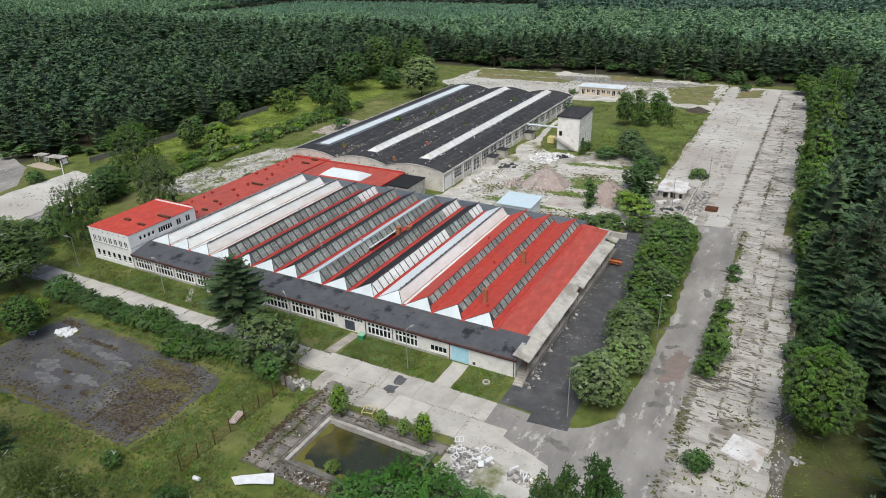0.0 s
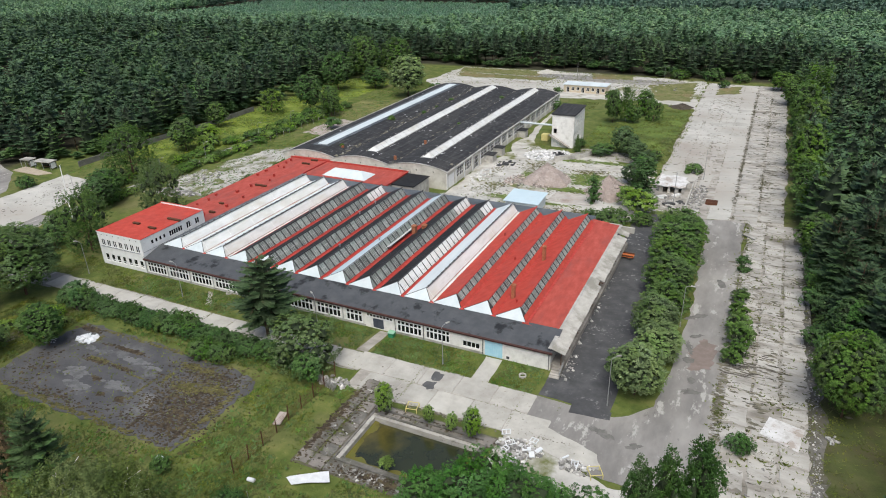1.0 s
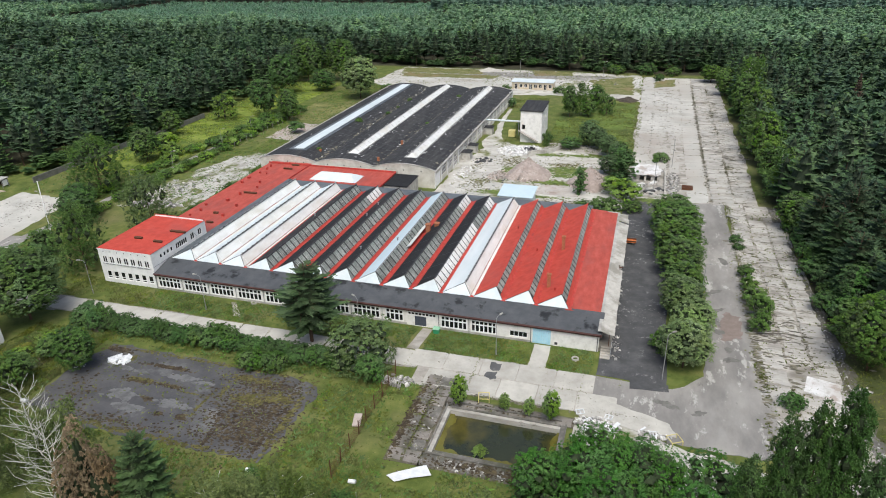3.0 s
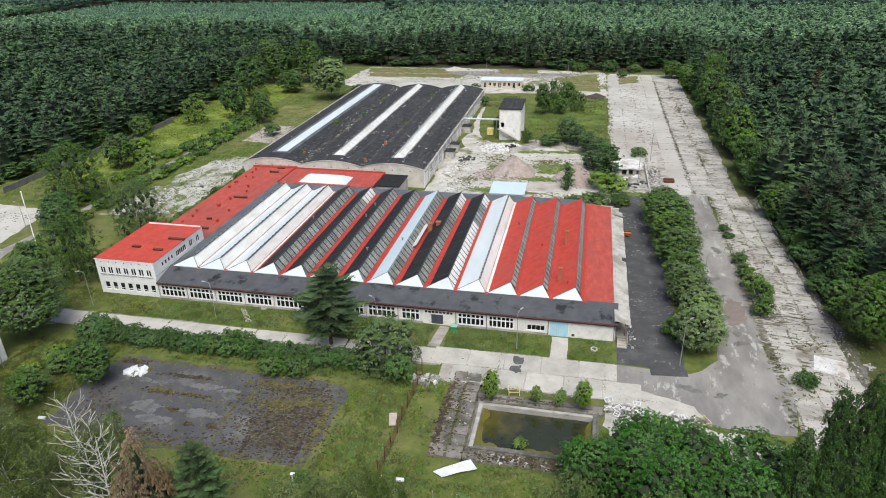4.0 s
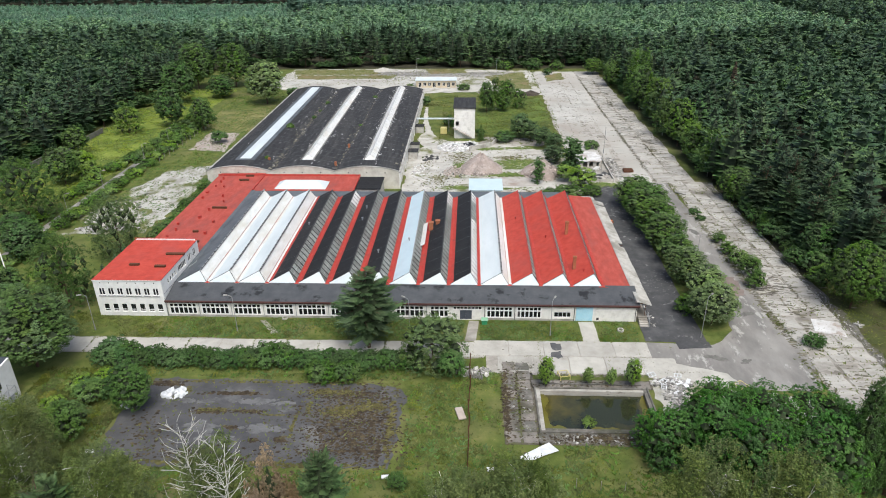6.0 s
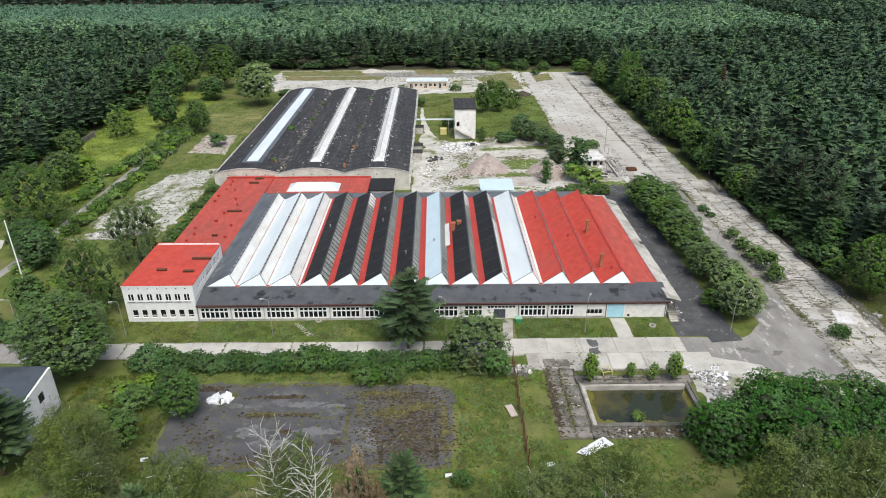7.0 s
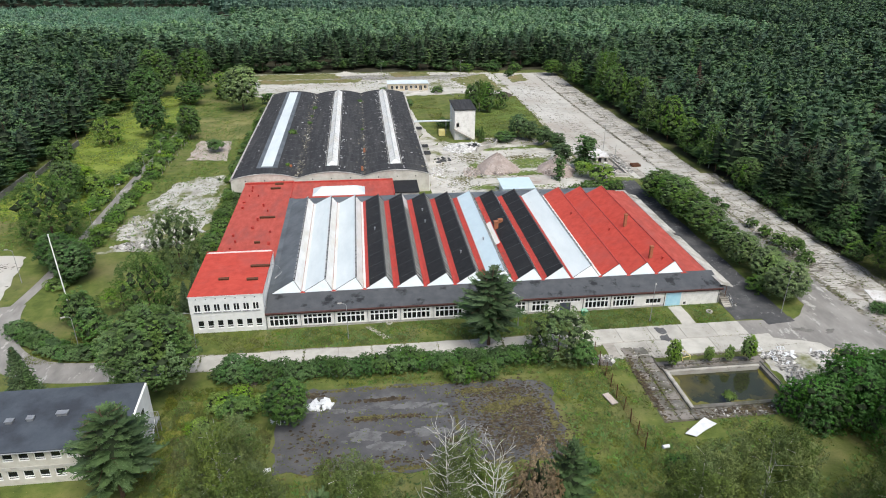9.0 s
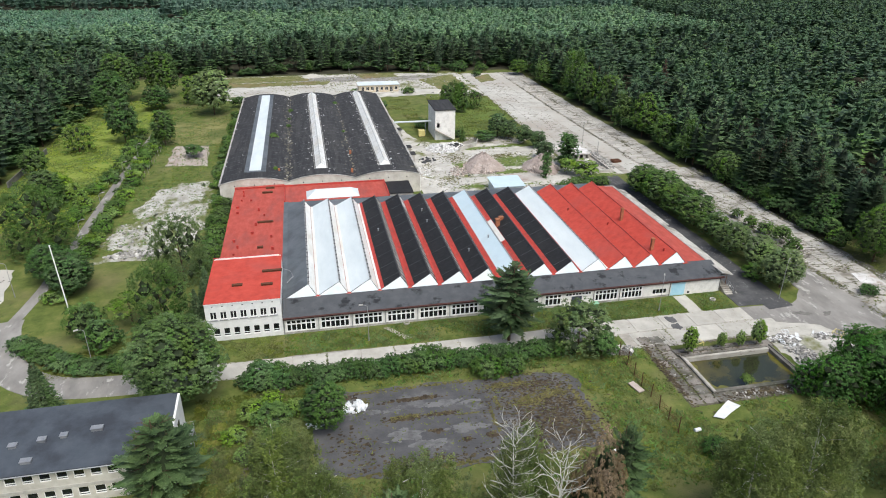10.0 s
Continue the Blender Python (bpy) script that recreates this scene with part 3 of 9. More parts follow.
for k, (x, y, a, b, turn) in enumerate(((107.4, 25.2, 1.9, 0.7, 0.5), (106.2, 24.2, 0.9, 0.5, 0.0), (108.0, 18.4, 1.2, 0.5, 0.6), (107.3, 14.4, 0.45, 2.2, 0.25), (107.6, 10.8, 0.9, 0.9, 0.0), (108.9, 2.1, 1.3, 0.7, 0.2), (108.6, 5.0, 0.6, 0.9, 0.0), (99.0, -11.3, 2.0, 0.7, -0.3), (103.6, -12.4, 1.1, 0.5, 0.4), (104.5, 47, 1.4, 0.5, 0.0), (110.2, 39, 0.7, 1.8, 0.3))):
    ring = [(math.cos(q) * a, math.sin(q) * b) for q in np.arange(0, 6.28, 0.5)]
    blob("pavement", [(x + u * math.cos(turn) - v * math.sin(turn), y + u * math.sin(turn) + v * math.cos(turn)) for u, v in ring], 0.064 + 0.002 * (k % 3), M["potch"], "dark ragged pothole in worn asphalt", "pothole", 40 + k, 0.25, 0.3)
blob("pavement", [(88.0, -12.0), (99.4, -15.7), (100.4, -18.4), (95, -18.6), (91, -17.4), (86.4, -17.2), (86.2, -12.0)], 0.1, M["concrete"], "cracked pale concrete running out beside the asphalt", "pavement", 61, 0.12, 0.8)
lane = sheet("pavement", 113.2, 125.0, -30, 73, 0.024, M["oldconc"], 3, 0.5, 16, "broken strip of old concrete slabs with weeds", "pavement")
slab_field(lane, 113.4, 124.6, 3, -30, 73, 24, 0.09, M["brokenconc"], 0.1, 17, 0.5, 0.06, 0.16, 0.2)
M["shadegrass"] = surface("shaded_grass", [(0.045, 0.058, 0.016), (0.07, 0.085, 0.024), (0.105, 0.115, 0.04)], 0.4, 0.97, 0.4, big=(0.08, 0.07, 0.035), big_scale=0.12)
M["vergegrit"] = surface("dark_grit_and_stones", [(0.10, 0.095, 0.085), (0.15, 0.14, 0.125), (0.21, 0.2, 0.18)], 0.8, 0.97, 0.5, big=(0.09, 0.085, 0.05), big_scale=0.15, specks=((2.6, 0.62, (0.38, 0.365, 0.34)),))
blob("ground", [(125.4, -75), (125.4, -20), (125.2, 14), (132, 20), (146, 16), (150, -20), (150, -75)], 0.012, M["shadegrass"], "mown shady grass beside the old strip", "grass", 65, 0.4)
verge = blob("pavement", [(124.6, -30), (124.4, 10), (123.2, 40), (122.5, 73), (124.0, 73), (125.0, 40), (126.4, 8), (126.8, -30)], 0.035, M["vergegrit"], "grey gravel verge along the wood's edge", "gravel", 18, 0.6)
runway = sheet("pavement", 88.5, 121, 73, 240, 0.03, M["oldconc"], 4, 0.6, 19, "wide concrete storage yard running to the wood", "yard")
slab_field(runway, 88.8, 109.2, 4, 73.4, 239.5, 24, 0.06, M["yardconc"], 0.025, 20, worn=0.008)
slab_field(runway, 109.6, 120.8, 2, 73.4, 239.5, 40, 0.1, M["brokenconc"], 0.12, 21, 0.25, 0.05, 0.16, 0.2)
back = blob("pavement", [(-38, 205), (-36, 246), (30, 248), (88, 243), (88.4, 188), (70, 196), (50, 192), (20, 190), (-20, 192)], 0.035, M["dirt"], "bare ground of pale rubble and weeds behind the halls", "ground", 22, 1.2, 3)
blob("pavement", [(-32, 203), (-30, 211), (30, 209), (30, 199), (0, 200)], 0.06, M["concrete"], "pale concrete lane behind the long hall", "pavement", 23, 0.4)
blob("pavement", [(52, 195), (88, 192), (88, 205), (52, 200.5)], 0.06, M["concrete"], "pale concrete lane behind the long hall", "pavement", 24, 0.4)
blob("pavement", [(-28, 232), (80, 226), (84, 238), (-28, 243)], 0.05, M["greyasph"], "old grey lane along the wood's edge", "pavement", 25, 0.8)
rubbleyard = blob("pavement", [(37.6, 62), (37.6, 96), (41, 108), (46, 118), (60, 114), (70, 116), (78, 108), (87, 104), (88.5, 76), (90, 66), (78, 60), (60, 56), (30, 56)], 0.035, M["dirt"], "bare yard of pale crushed rubble", "ground", 26, 0.8)
blob("pavement", [(38.5, 118), (41.5, 110), (46, 118), (43.5, 128), (41, 142), (40, 165), (38.6, 165), (39.5, 140), (41, 128)], 0.05, M["dirt"], "narrow trodden gravel path in the grass", "path", 27, 0.3)
blob("pavement", [(65.2, 71.6), (76.2, 71.9), (75.6, 78.6), (69, 79.4), (65.6, 78.6)], 0.14, surface("pinkish_floor_slab", [(0.34, 0.31, 0.275), (0.43, 0.395, 0.355), (0.5, 0.47, 0.43)], 0.5, 0.95, 0.3, big=(0.3, 0.235, 0.2), big_scale=0.25, big_cut=(0.52, 0.64)), "pinkish concrete floor left by a demolished shed", "pavement", 62, 0.2, 0.8)
blob("pavement", [(49.8, 72.6), (58.6, 73.4), (58.4, 77.6), (52.6, 78.0), (50.2, 76.6)], 0.12, M["yardconc"], "pale concrete slab on the bare yard", "pavement", 63, 0.25, 0.8)
blob("pavement", [(62.4, 97.6), (80.4, 102.2), (87.6, 103.2), (87.4, 106.6), (79.4, 106.0), (62.8, 101.4)], 0.09, M["concrete"], "pale concrete lane across the yard", "pavement", 64, 0.3, 1.0)
blob("pavement", [(60, 113), (80, 110), (86, 116), (76, 120), (62, 121)], 0.05, M["oldconc"], "old concrete pad by the tower", "pavement", 28, 0.4)
lot = blob("pavement", [(6, -19.2), (24, -19.4), (43.5, -20.4), (47.4, -22), (47.2, -30), (46.2, -38.4), (30, -38.6), (14, -38.8), (5.2, -37), (4.2, -30)], 0.05, M["lot"], "derelict dark asphalt square, mossy and cracked", "asphalt", 29, 0.5, 1.2)
blob("pavement", [(86.4, -18.2), (92, -16.9), (100, -20.6), (106, -21.6), (112, -23.5), (112, -31), (100, -31), (92, -33), (86.6, -33)], 0.04, M["dirt"], "bare dirt and rubble beside the forecourt", "ground", 36, 0.5, 1.0)
blob("pavement", [(-37, 44), (-36, 68), (-31, 88), (-21.5, 89), (-18.8, 57), (-22, 40.6), (-31, 41)], 0.03, M["dirtweeds"], "wide patch of bare pale concrete among weeds", "concrete", 37, 1.2, 1.5)
west_street = ribbon("road", [(-14, -9.9), (-26, -10.4), (-37, -8.6), (-45, -2), (-49.5, 9), (-50.5, 14)], 5.6, 0.05, M["greyasph"], "curving grey asphalt street", "road")
west_path = ribbon("pavement", [(-49.6, 12), (-48.2, 27), (-48.0, 50), (-48.0, 90), (-47.0, 146)], 2.2, 0.04, M["greyasph"], "narrow straight asphalt path between hedges", "path")
west_lot = blob("pavement", [(-77, 39), (-57, 37), (-53.5, 17), (-52.5, 6), (-56, 3), (-64, -4), (-75, 5)], 0.045, M["yardconc"], "large pale concrete parking area", "parking", 30, 0.4)
blob("road", [(-150, 52), (-95, 34), (-80, 22), (-72, -12), (-78, -14), (-92, 18), (-150, 36)], 0.04, M["greyasph"], "public asphalt street by the bus shelter", "road", 31, 0.2, 4)
for k, poly in enumerate((((-45, 46), (-36, 43), (-33, 52), (-35, 60), (-41, 58)), ((-40, 62), (-34, 62), (-31, 72), (-29, 86), (-35, 84)), ((-30, 70), (-25, 64), (-22, 74), (-23.5, 87), (-27, 86)),
                          ((-31, 54), (-26, 52), (-23, 56), (-25, 61), (-30, 60)), ((-44, 36.5), (-22, 37), (-22, 40), (-44, 40)))):
    blob("pavement", list(poly), 0.04 + 0.003 * k, M["dirtweeds"] if k != 3 else M["yardconc"], "patch of bare pale concrete among weeds", "concrete", 50 + k, 0.9, 1.5)
blob("pavement", [(-37.4, 127), (-26, 125.6), (-24.2, 103.5), (-37, 105.2)], 0.04, M["gravel"], "grey gravel court in the grass", "gravel", 56, 0.4)
blob("pavement", [(-2.5, -13), (0.5, -13), (-1, -24), (-3, -40), (-5, -52), (-8, -52), (-6, -40), (-4, -24)], 0.03, M["mud"], "muddy track beside the lower building", "track", 57, 0.4)
doorpath = sheet("pavement", 77.4, 80.2, -6.9, -0.4, 0.05, M["concrete"], 1.4, 0.06, 32, "concrete path across the grass to the blue gate", "path")
blob("pavement", [(56.4, -7.2), (58.4, -7.2), (59.0, -0.5), (57.2, -0.5)], 0.05, M["oldconc"], "worn concrete path to the steel door", "path", 33, 0.08)
blob("pavement", [(18.0, -1.2), (19.0, -1.2), (22.8, -5.4), (21.4, -5.6)], 0.05, M["oldconc"], "worn concrete path in the grass", "path", 34, 0.08)
blob("pavement", [(87.2, -6.9), (82, -6.9), (77.6, -6.9)], 0.02, M["oldconc"], "thin concrete kerb of the grass strip", "kerb", 35, 0.05)


M["dirtyconc"] = surface("blackened_concrete", [(0.10, 0.095, 0.085), (0.16, 0.15, 0.135), (0.26, 0.245, 0.22)], 0.6, 0.95, 0.3, big=(0.075, 0.075, 0.055), big_scale=0.25, big_cut=(0.48, 0.66), specks=((1.8, 0.62, (0.30, 0.285, 0.26)), (1.2, 0.64, (0.06, 0.065, 0.03))))


M["pondslab"] = surface("mossy_pinkish_concrete", [(0.15, 0.135, 0.12), (0.23, 0.208, 0.185), (0.31, 0.285, 0.26)], 0.6, 0.95, 0.3, big=(0.085, 0.08, 0.06), big_scale=0.3, big_cut=(0.46, 0.62), tint=0.15, specks=((1.6, 0.6, (0.07, 0.068, 0.05)), (2.4, 0.66, (0.36, 0.34, 0.31))))


def pool():
    e = empty("fire_pond", (76.6, -25, 0), "rectangular concrete fire pond with murky green water", "pond")
    rng = random.Random(77)
    cells = [(62.6 + 2.3 * i, -33 + 2.45 * j, 2.3, 2.45, 0) for i in range(2) for j in range(8)] + [(67.2 + 2.37 * i, -33, 2.37, 2.4, 1) for i in range(8)] + [(67.2 + 2.37 * i, -20.3, 2.37, 2.1, 0) for i in range(8)]
    for x, y, a, b, dark in cells:
        ring = [(x + a * u + rng.uniform(-0.16, 0.16), y + b * v + rng.uniform(-0.16, 0.16)) for u, v in ((0.06, 0.06), (0.5, 0.04), (0.94, 0.06), (0.96, 0.5), (0.94, 0.94), (0.5, 0.96), (0.06, 0.94), (0.04, 0.5))]
        z = 0.08 + rng.uniform(-0.03, 0.05)
        Build((76.6, -25, 0)).prism([(px, py, -0.15) for px, py in ring], (0, 0, z + 0.15)).make("slab", M["dirtyconc"] if dark or rng.random() < 0.45 else M["pondslab"], e)
    Build((76.6, -25, 0)).box(62.4, -33.2, -0.1, 67.6, -13.2, 0.03).box(67.2, -33.2, -0.1, 86.4, -30.6, 0.03).box(67.2, -20.3, -0.1, 86.4, -18.0, 0.03).make("bed", M["mud"], e)
    O = (76.6, -25, 0)
    Build(O).box(67.6, -30.6, -2.2, 68.4, -20.3, 0.14).make("basin_wall", M["brokenconc"], e)
    Build(O).box(84.6, -30.6, -2.2, 85.4, -20.3, 0.14).make("basin_wall", M["dirtyconc"], e)
    Build(O).box(68.4, -30.6, -2.2, 84.6, -29.8, 0.12).make("basin_wall", M["dirtyconc"], e)
    Build(O).box(68.4, -21.1, -2.2, 84.6, -20.3, 0.12).make("basin_wall", M["brokenconc"], e)
    obj("water", [(-8.3, -4.5, -0.55), (8.1, -4.5, -0.55), (8.1, 3.7, -0.55), (-8.3, 3.7, -0.55)], [(0, 1, 2, 3)], M["water"], e, "still murky olive-green water")
    # shallow margins, yellow-green with algae
    ra = random.Random(5)
    algae = surface("algae_shallows", [(0.10, 0.09, 0.018), (0.14, 0.125, 0.026), (0.115, 0.13, 0.026)], 0.5, 0.2, 0, spec=0.6)
    for x0, y0, dx, dy, ix, iy, n, w in ((-8.2, -4.8, 0, 8.7, 1, 0, 30, 1.0), (-8.2, -4.8, 16.2, 0, 0, 1, 48, 1.1), (8.0, -4.8, 0, 8.7, -1, 0, 28, 1.0)):
        rim = [(x0 + dx * k / n, y0 + dy * k / n) for k in range(n + 1)]
        z = -0.545 + 0.004 * (n == 48)
        vs = [(x, y, z) for x, y in rim] + [(x + ix * q, y + iy * q, z) for x, y in rim for q in (w * (0.85 + 0.28 * math.sin(0.9 * x + 1.1 * y) + 0.2 * math.sin(2.3 * x - 1.9 * y) + ra.uniform(-0.08, 0.08)),)]
        fs = [(k, k + 1, n + 2 + k, n + 1 + k) if iy else (k, n + 1 + k, n + 2 + k, k + 1) for k in range(n)]
        obj("algae_margin", vs, fs, algae, e, "yellow-green algae in the shallows")
    for x0, y0, x1, y1 in ((67.55, -31.0, 67.8, -20.0), (85.2, -31.0, 85.45, -20.0), (67.8, -30.75, 85.2, -30.45), (68.4, -20.55, 84.6, -20.25), (68.4, -19.4, 84.6, -19.15)):
        Build(O).box(x0, y0, 0.02, x1, y1, 0.3).make("kerb_beam", M["dirtyconc"], e, "blackened concrete kerb beam")


pool()


# moss, leaf mould and weeds on the old asphalt square


def flakes(name, spots, mat, label, category, seed, dz=0.06, long=1.3):
    """Many small flat ragged mats lying on the ground; spots are (x, y, rx, ry, count, size)."""
    g = random.Random(seed)
    vs, fs = [], []
    for x, y, rx, ry, n, size in spots:
        for _ in range(n):
            px, py = x + rx * g.gauss(0, 0.5), y + ry * g.gauss(0, 0.5)
            s = size * g.uniform(0.35, 1.5)
            a0, k = g.uniform(0, 6.28), len(vs)
            z = rise(px, py) + dz + g.uniform(0, 0.03)
            vs.append((px, py, z + 0.05 * s))
            for q in range(7):
                a, r = a0 + q * 0.8976, s * g.uniform(0.35, 1.0)
                vs.append((px + long * r * math.cos(a), py + r * math.sin(a), z - 0.02))
            fs += [(k, k + 1 + q, k + 1 + (q + 1) % 7) for q in range(7)]
    return obj(name, vs, fs, mat, None, label, category, "", "stuff")


M["moss"] = surface("brown_moss", [(0.03, 0.022, 0.016), (0.06, 0.045, 0.028), (0.10, 0.08, 0.04)], 0.8, 0.97, 0.4, island=0.35)
M["mossgreen"] = surface("olive_moss", [(0.06, 0.055, 0.02), (0.10, 0.09, 0.03), (0.14, 0.13, 0.05)], 0.8, 0.97, 0.4, island=0.35)
flakes("moss", [(20.2, -22.9, 4.0, 0.35, 200, 0.3), (8.6, -20.6, 2.6, 0.6, 140, 0.3), (18.0, -27.2, 2.8, 0.5, 160, 0.26), (24.0, -27.2, 2.4, 0.4, 130, 0.24), (22.5, -30.8, 0.9, 0.4, 60, 0.24), (26.2, -33.5, 0.9, 0.35, 50, 0.24), (30.2, -33.2, 0.6, 0.6, 40, 0.3),
                (38, -31, 9, 8, 900, 0.2), (39.5, -28.5, 7, 6, 900, 0.22), (41.5, -34, 6, 4, 700, 0.2), (37, -23, 7, 2.4, 400, 0.22), (43.5, -27, 3.4, 7, 300, 0.24), (41.0, -35.2, 6.0, 0.15, 130, 0.24), (36.8, -36.8, 0.25, 2.4, 70, 0.24), (44.6, -36, 0.2, 2.4, 50, 0.24),
                (10, -32, 4, 4, 120, 0.26), (20, -36.5, 12, 1.4, 260, 0.24)], M["moss"], "dark brown moss cushions on old asphalt", "moss", 71)
flakes("moss", [(18.4, -26.9, 2.8, 0.4, 90, 0.22), (27.8, -27.9, 2.2, 0.14, 70, 0.16), (31.4, -30.0, 0.2, 3.0, 70, 0.2), (32.8, -26, 0.4, 1.4, 40, 0.2), (38, -26.8, 2.6, 1.4, 200, 0.24), (42, -25.5, 3, 1.4, 180, 0.24), (36, -22.3, 4.2, 0.9, 200, 0.24), (12.5, -22.4, 0.6, 1.2, 50, 0.24), (45.8, -30, 0.7, 8, 180, 0.26), (25, -38, 18, 0.5, 260, 0.3), (25, -19.9, 18, 0.4, 200, 0.26)], M["mossgreen"], "olive moss and dry weeds on old asphalt", "moss", 72, 0.07)
flakes("moss", [(64.8, -23, 1.8, 9, 220, 0.18), (76, -31.8, 9, 0.9, 500, 0.2), (63.0, -24, 0.5, 8, 260, 0.26), (76, -19.2, 9, 0.6, 200, 0.16)], M["moss"], "black moss on the pond's surround", "moss", 73, 0.12)
M["weedgreen"] = surface("rank_weeds", [(0.075, 0.115, 0.026), (0.115, 0.16, 0.038), (0.17, 0.2, 0.06)], 0.6, 0.97, 0.4, island=0.35)
flakes("moss", [(119.5, 12, 5.5, 20, 260, 0.3), (118.5, 44, 5.5, 24, 240, 0.3), (120, -18, 5, 9, 60, 0.26), (113.2, 20, 0.5, 40, 260, 0.3), (116, 100, 4, 30, 260, 0.36), (116, 170, 4, 50, 340, 0.4), (109.5, 120, 0.4, 40, 150, 0.3), (109.5, 190, 0.4, 40, 150, 0.3), (99, 130, 8, 40, 90, 0.3), (99, 200, 8, 30, 90, 0.35)], M["drymoss"], "dry moss on broken concrete", "moss", 74, 0.085, 2.6)
flakes("moss", [(92, -15.6, 5, 0.8, 120, 0.16), (76, -16.8, 9, 0.4, 220, 0.16), (66, -14.5, 3, 1.2, 160, 0.18), (112.6, 0, 0.5, 16, 160, 0.24)], M["drymoss"], "dry moss along the forecourt's edge", "moss", 75, 0.085)
flakes("weeds", [(49, 76, 5, 5, 260, 0.3), (54, 98, 5, 5, 300, 0.32), (70, 78, 6, 6, 380, 0.34), (70, 98, 6, 6, 420, 0.34), (72, 66, 8, 3, 260, 0.3), (84, 96, 3, 6, 200, 0.34), (44, 92, 2, 6, 100, 0.26)], M["mossgreen"], "low green weeds on pale rubble ground", "weeds", 76, 0.06)
flakes("weeds", [(67.0, 81.4, 6.2, 1.6, 420, 0.42), (72.0, 92.5, 6.4, 3.4, 600, 0.4), (54.6, 89.6, 2.6, 3.4, 240, 0.4), (70.0, 87.6, 4.0, 1.6, 200, 0.4), (62, 69.6, 12, 0.9, 300, 0.34), (53.6, 70.6, 3.6, 1.0, 160, 0.36), (95, 73.4, 4.4, 1.6, 260, 0.4), (63, 107, 6, 1.6, 220, 0.4), (73, 107.8, 6, 1.0, 180, 0.4)], M["weedgreen"], "rank green weeds round the heaps", "weeds", 78, 0.08)
flakes("crack_dirt", [(117.2, 22, 3.6, 9, 50, 0.13), (117.0, 12, 3.8, 5, 56, 0.24), (118.0, 5, 4.0, 4, 30, 0.16), (117.6, 38, 3.4, 10, 30, 0.12), (118.6, -14, 4, 8, 16, 0.12), (116.4, 125, 4.0, 26, 110, 0.22), (114.6, 108, 2.6, 20, 60, 0.2), (117, 190, 3.6, 36, 50, 0.22)], M["crackdirt"], "dark dirt in the strip's crosswise cracks", "dirt", 79, 0.1, 4.5)
flakes("crack_dirt", [(-64, 18, 9, 14, 120, 0.22), (-60, 32, 5, 4, 40, 0.2), (-68, 30, 7, 5, 50, 0.2)], M["crackdirt"], "dirt blown over the parking area", "dirt", 81, 0.06, 2.0)
flakes("crack_dirt", [(100, 140, 8, 50, 60, 0.2), (99, 90, 7, 14, 40, 0.16), (109.4, 130, 0.3, 50, 120, 0.2), (95, 180, 4, 40, 40, 0.24)], M["crackdirt"], "dirt blown over the concrete yard", "dirt", 80, 0.085, 2.4)
flakes("worn_patch", [(17.6, -30.8, 2.4, 1.1, 90, 0.5), (20.8, -33.2, 2.4, 0.7, 80, 0.5), (27.0, -31.0, 3.0, 0.9, 80, 0.5), (25, -24.8, 4, 0.7, 80, 0.45), (15, -25, 3, 0.6, 50, 0.4)], surface("washed_asphalt", [(0.14, 0.138, 0.138), (0.19, 0.187, 0.186)], 0.5, 0.6, 0.1, big=(0.10, 0.098, 0.098), big_scale=0.5), "pale washed patches on old asphalt", "asphalt", 77, 0.045, 1.8)
M["hayfield"] = surface("bright_meadow", [(0.13, 0.18, 0.028), (0.19, 0.245, 0.04), (0.26, 0.29, 0.065)], 0.25, 0.95, 0.5, big=(0.09, 0.13, 0.025), big_scale=0.07, specks=((1.4, 0.62, (0.075, 0.11, 0.022), 0.08, 0.45),))
blob("ground", [(-78, 62), (-52, 62), (-51.5, 110), (-50.5, 150), (-50, 196), (-74, 196), (-76, 120)], 0.02, M["hayfield"], "bright yellow-green meadow by the path", "meadow", 38, 0.8, 2.0)
M["drymeadow"] = surface("dry_meadow", [(0.135, 0.135, 0.045), (0.19, 0.185, 0.065), (0.25, 0.235, 0.10)], 0.25, 0.95, 0.5, big=(0.10, 0.12, 0.035), big_scale=0.07, specks=((1.4, 0.62, (0.075, 0.10, 0.025), 0.08, 0.45),))
M["lushgrass"] = surface("lush_grass", [(0.085, 0.13, 0.025), (0.125, 0.18, 0.036), (0.175, 0.225, 0.055)], 0.25, 0.95, 0.5, big=(0.07, 0.10, 0.022), big_scale=0.09, specks=((1.4, 0.62, (0.06, 0.09, 0.02), 0.08, 0.45),))
blob("ground", [(-44.5, 130), (-22, 128), (-21, 160), (-44, 160)], 0.02, M["drymeadow"], "dry yellowish grass beside the hall", "meadow", 39, 0.8, 2.0)
blob("ground", [(60, 124), (70, 123), (86, 128), (88, 150), (87, 182), (62, 184), (59.5, 150)], 0.02, M["lushgrass"], "lush green grass behind the tower", "meadow", 40, 0.6, 2.0)
M["weedy"] = surface("thin_weedy_grass", [(0.10, 0.115, 0.035), (0.15, 0.155, 0.055), (0.22, 0.205, 0.10)], 0.3, 0.97, 0.4, big=(0.22, 0.16, 0.085), big_scale=0.06, big_cut=(0.52, 0.7), specks=((1.0, 0.62, (0.30, 0.28, 0.24)),))
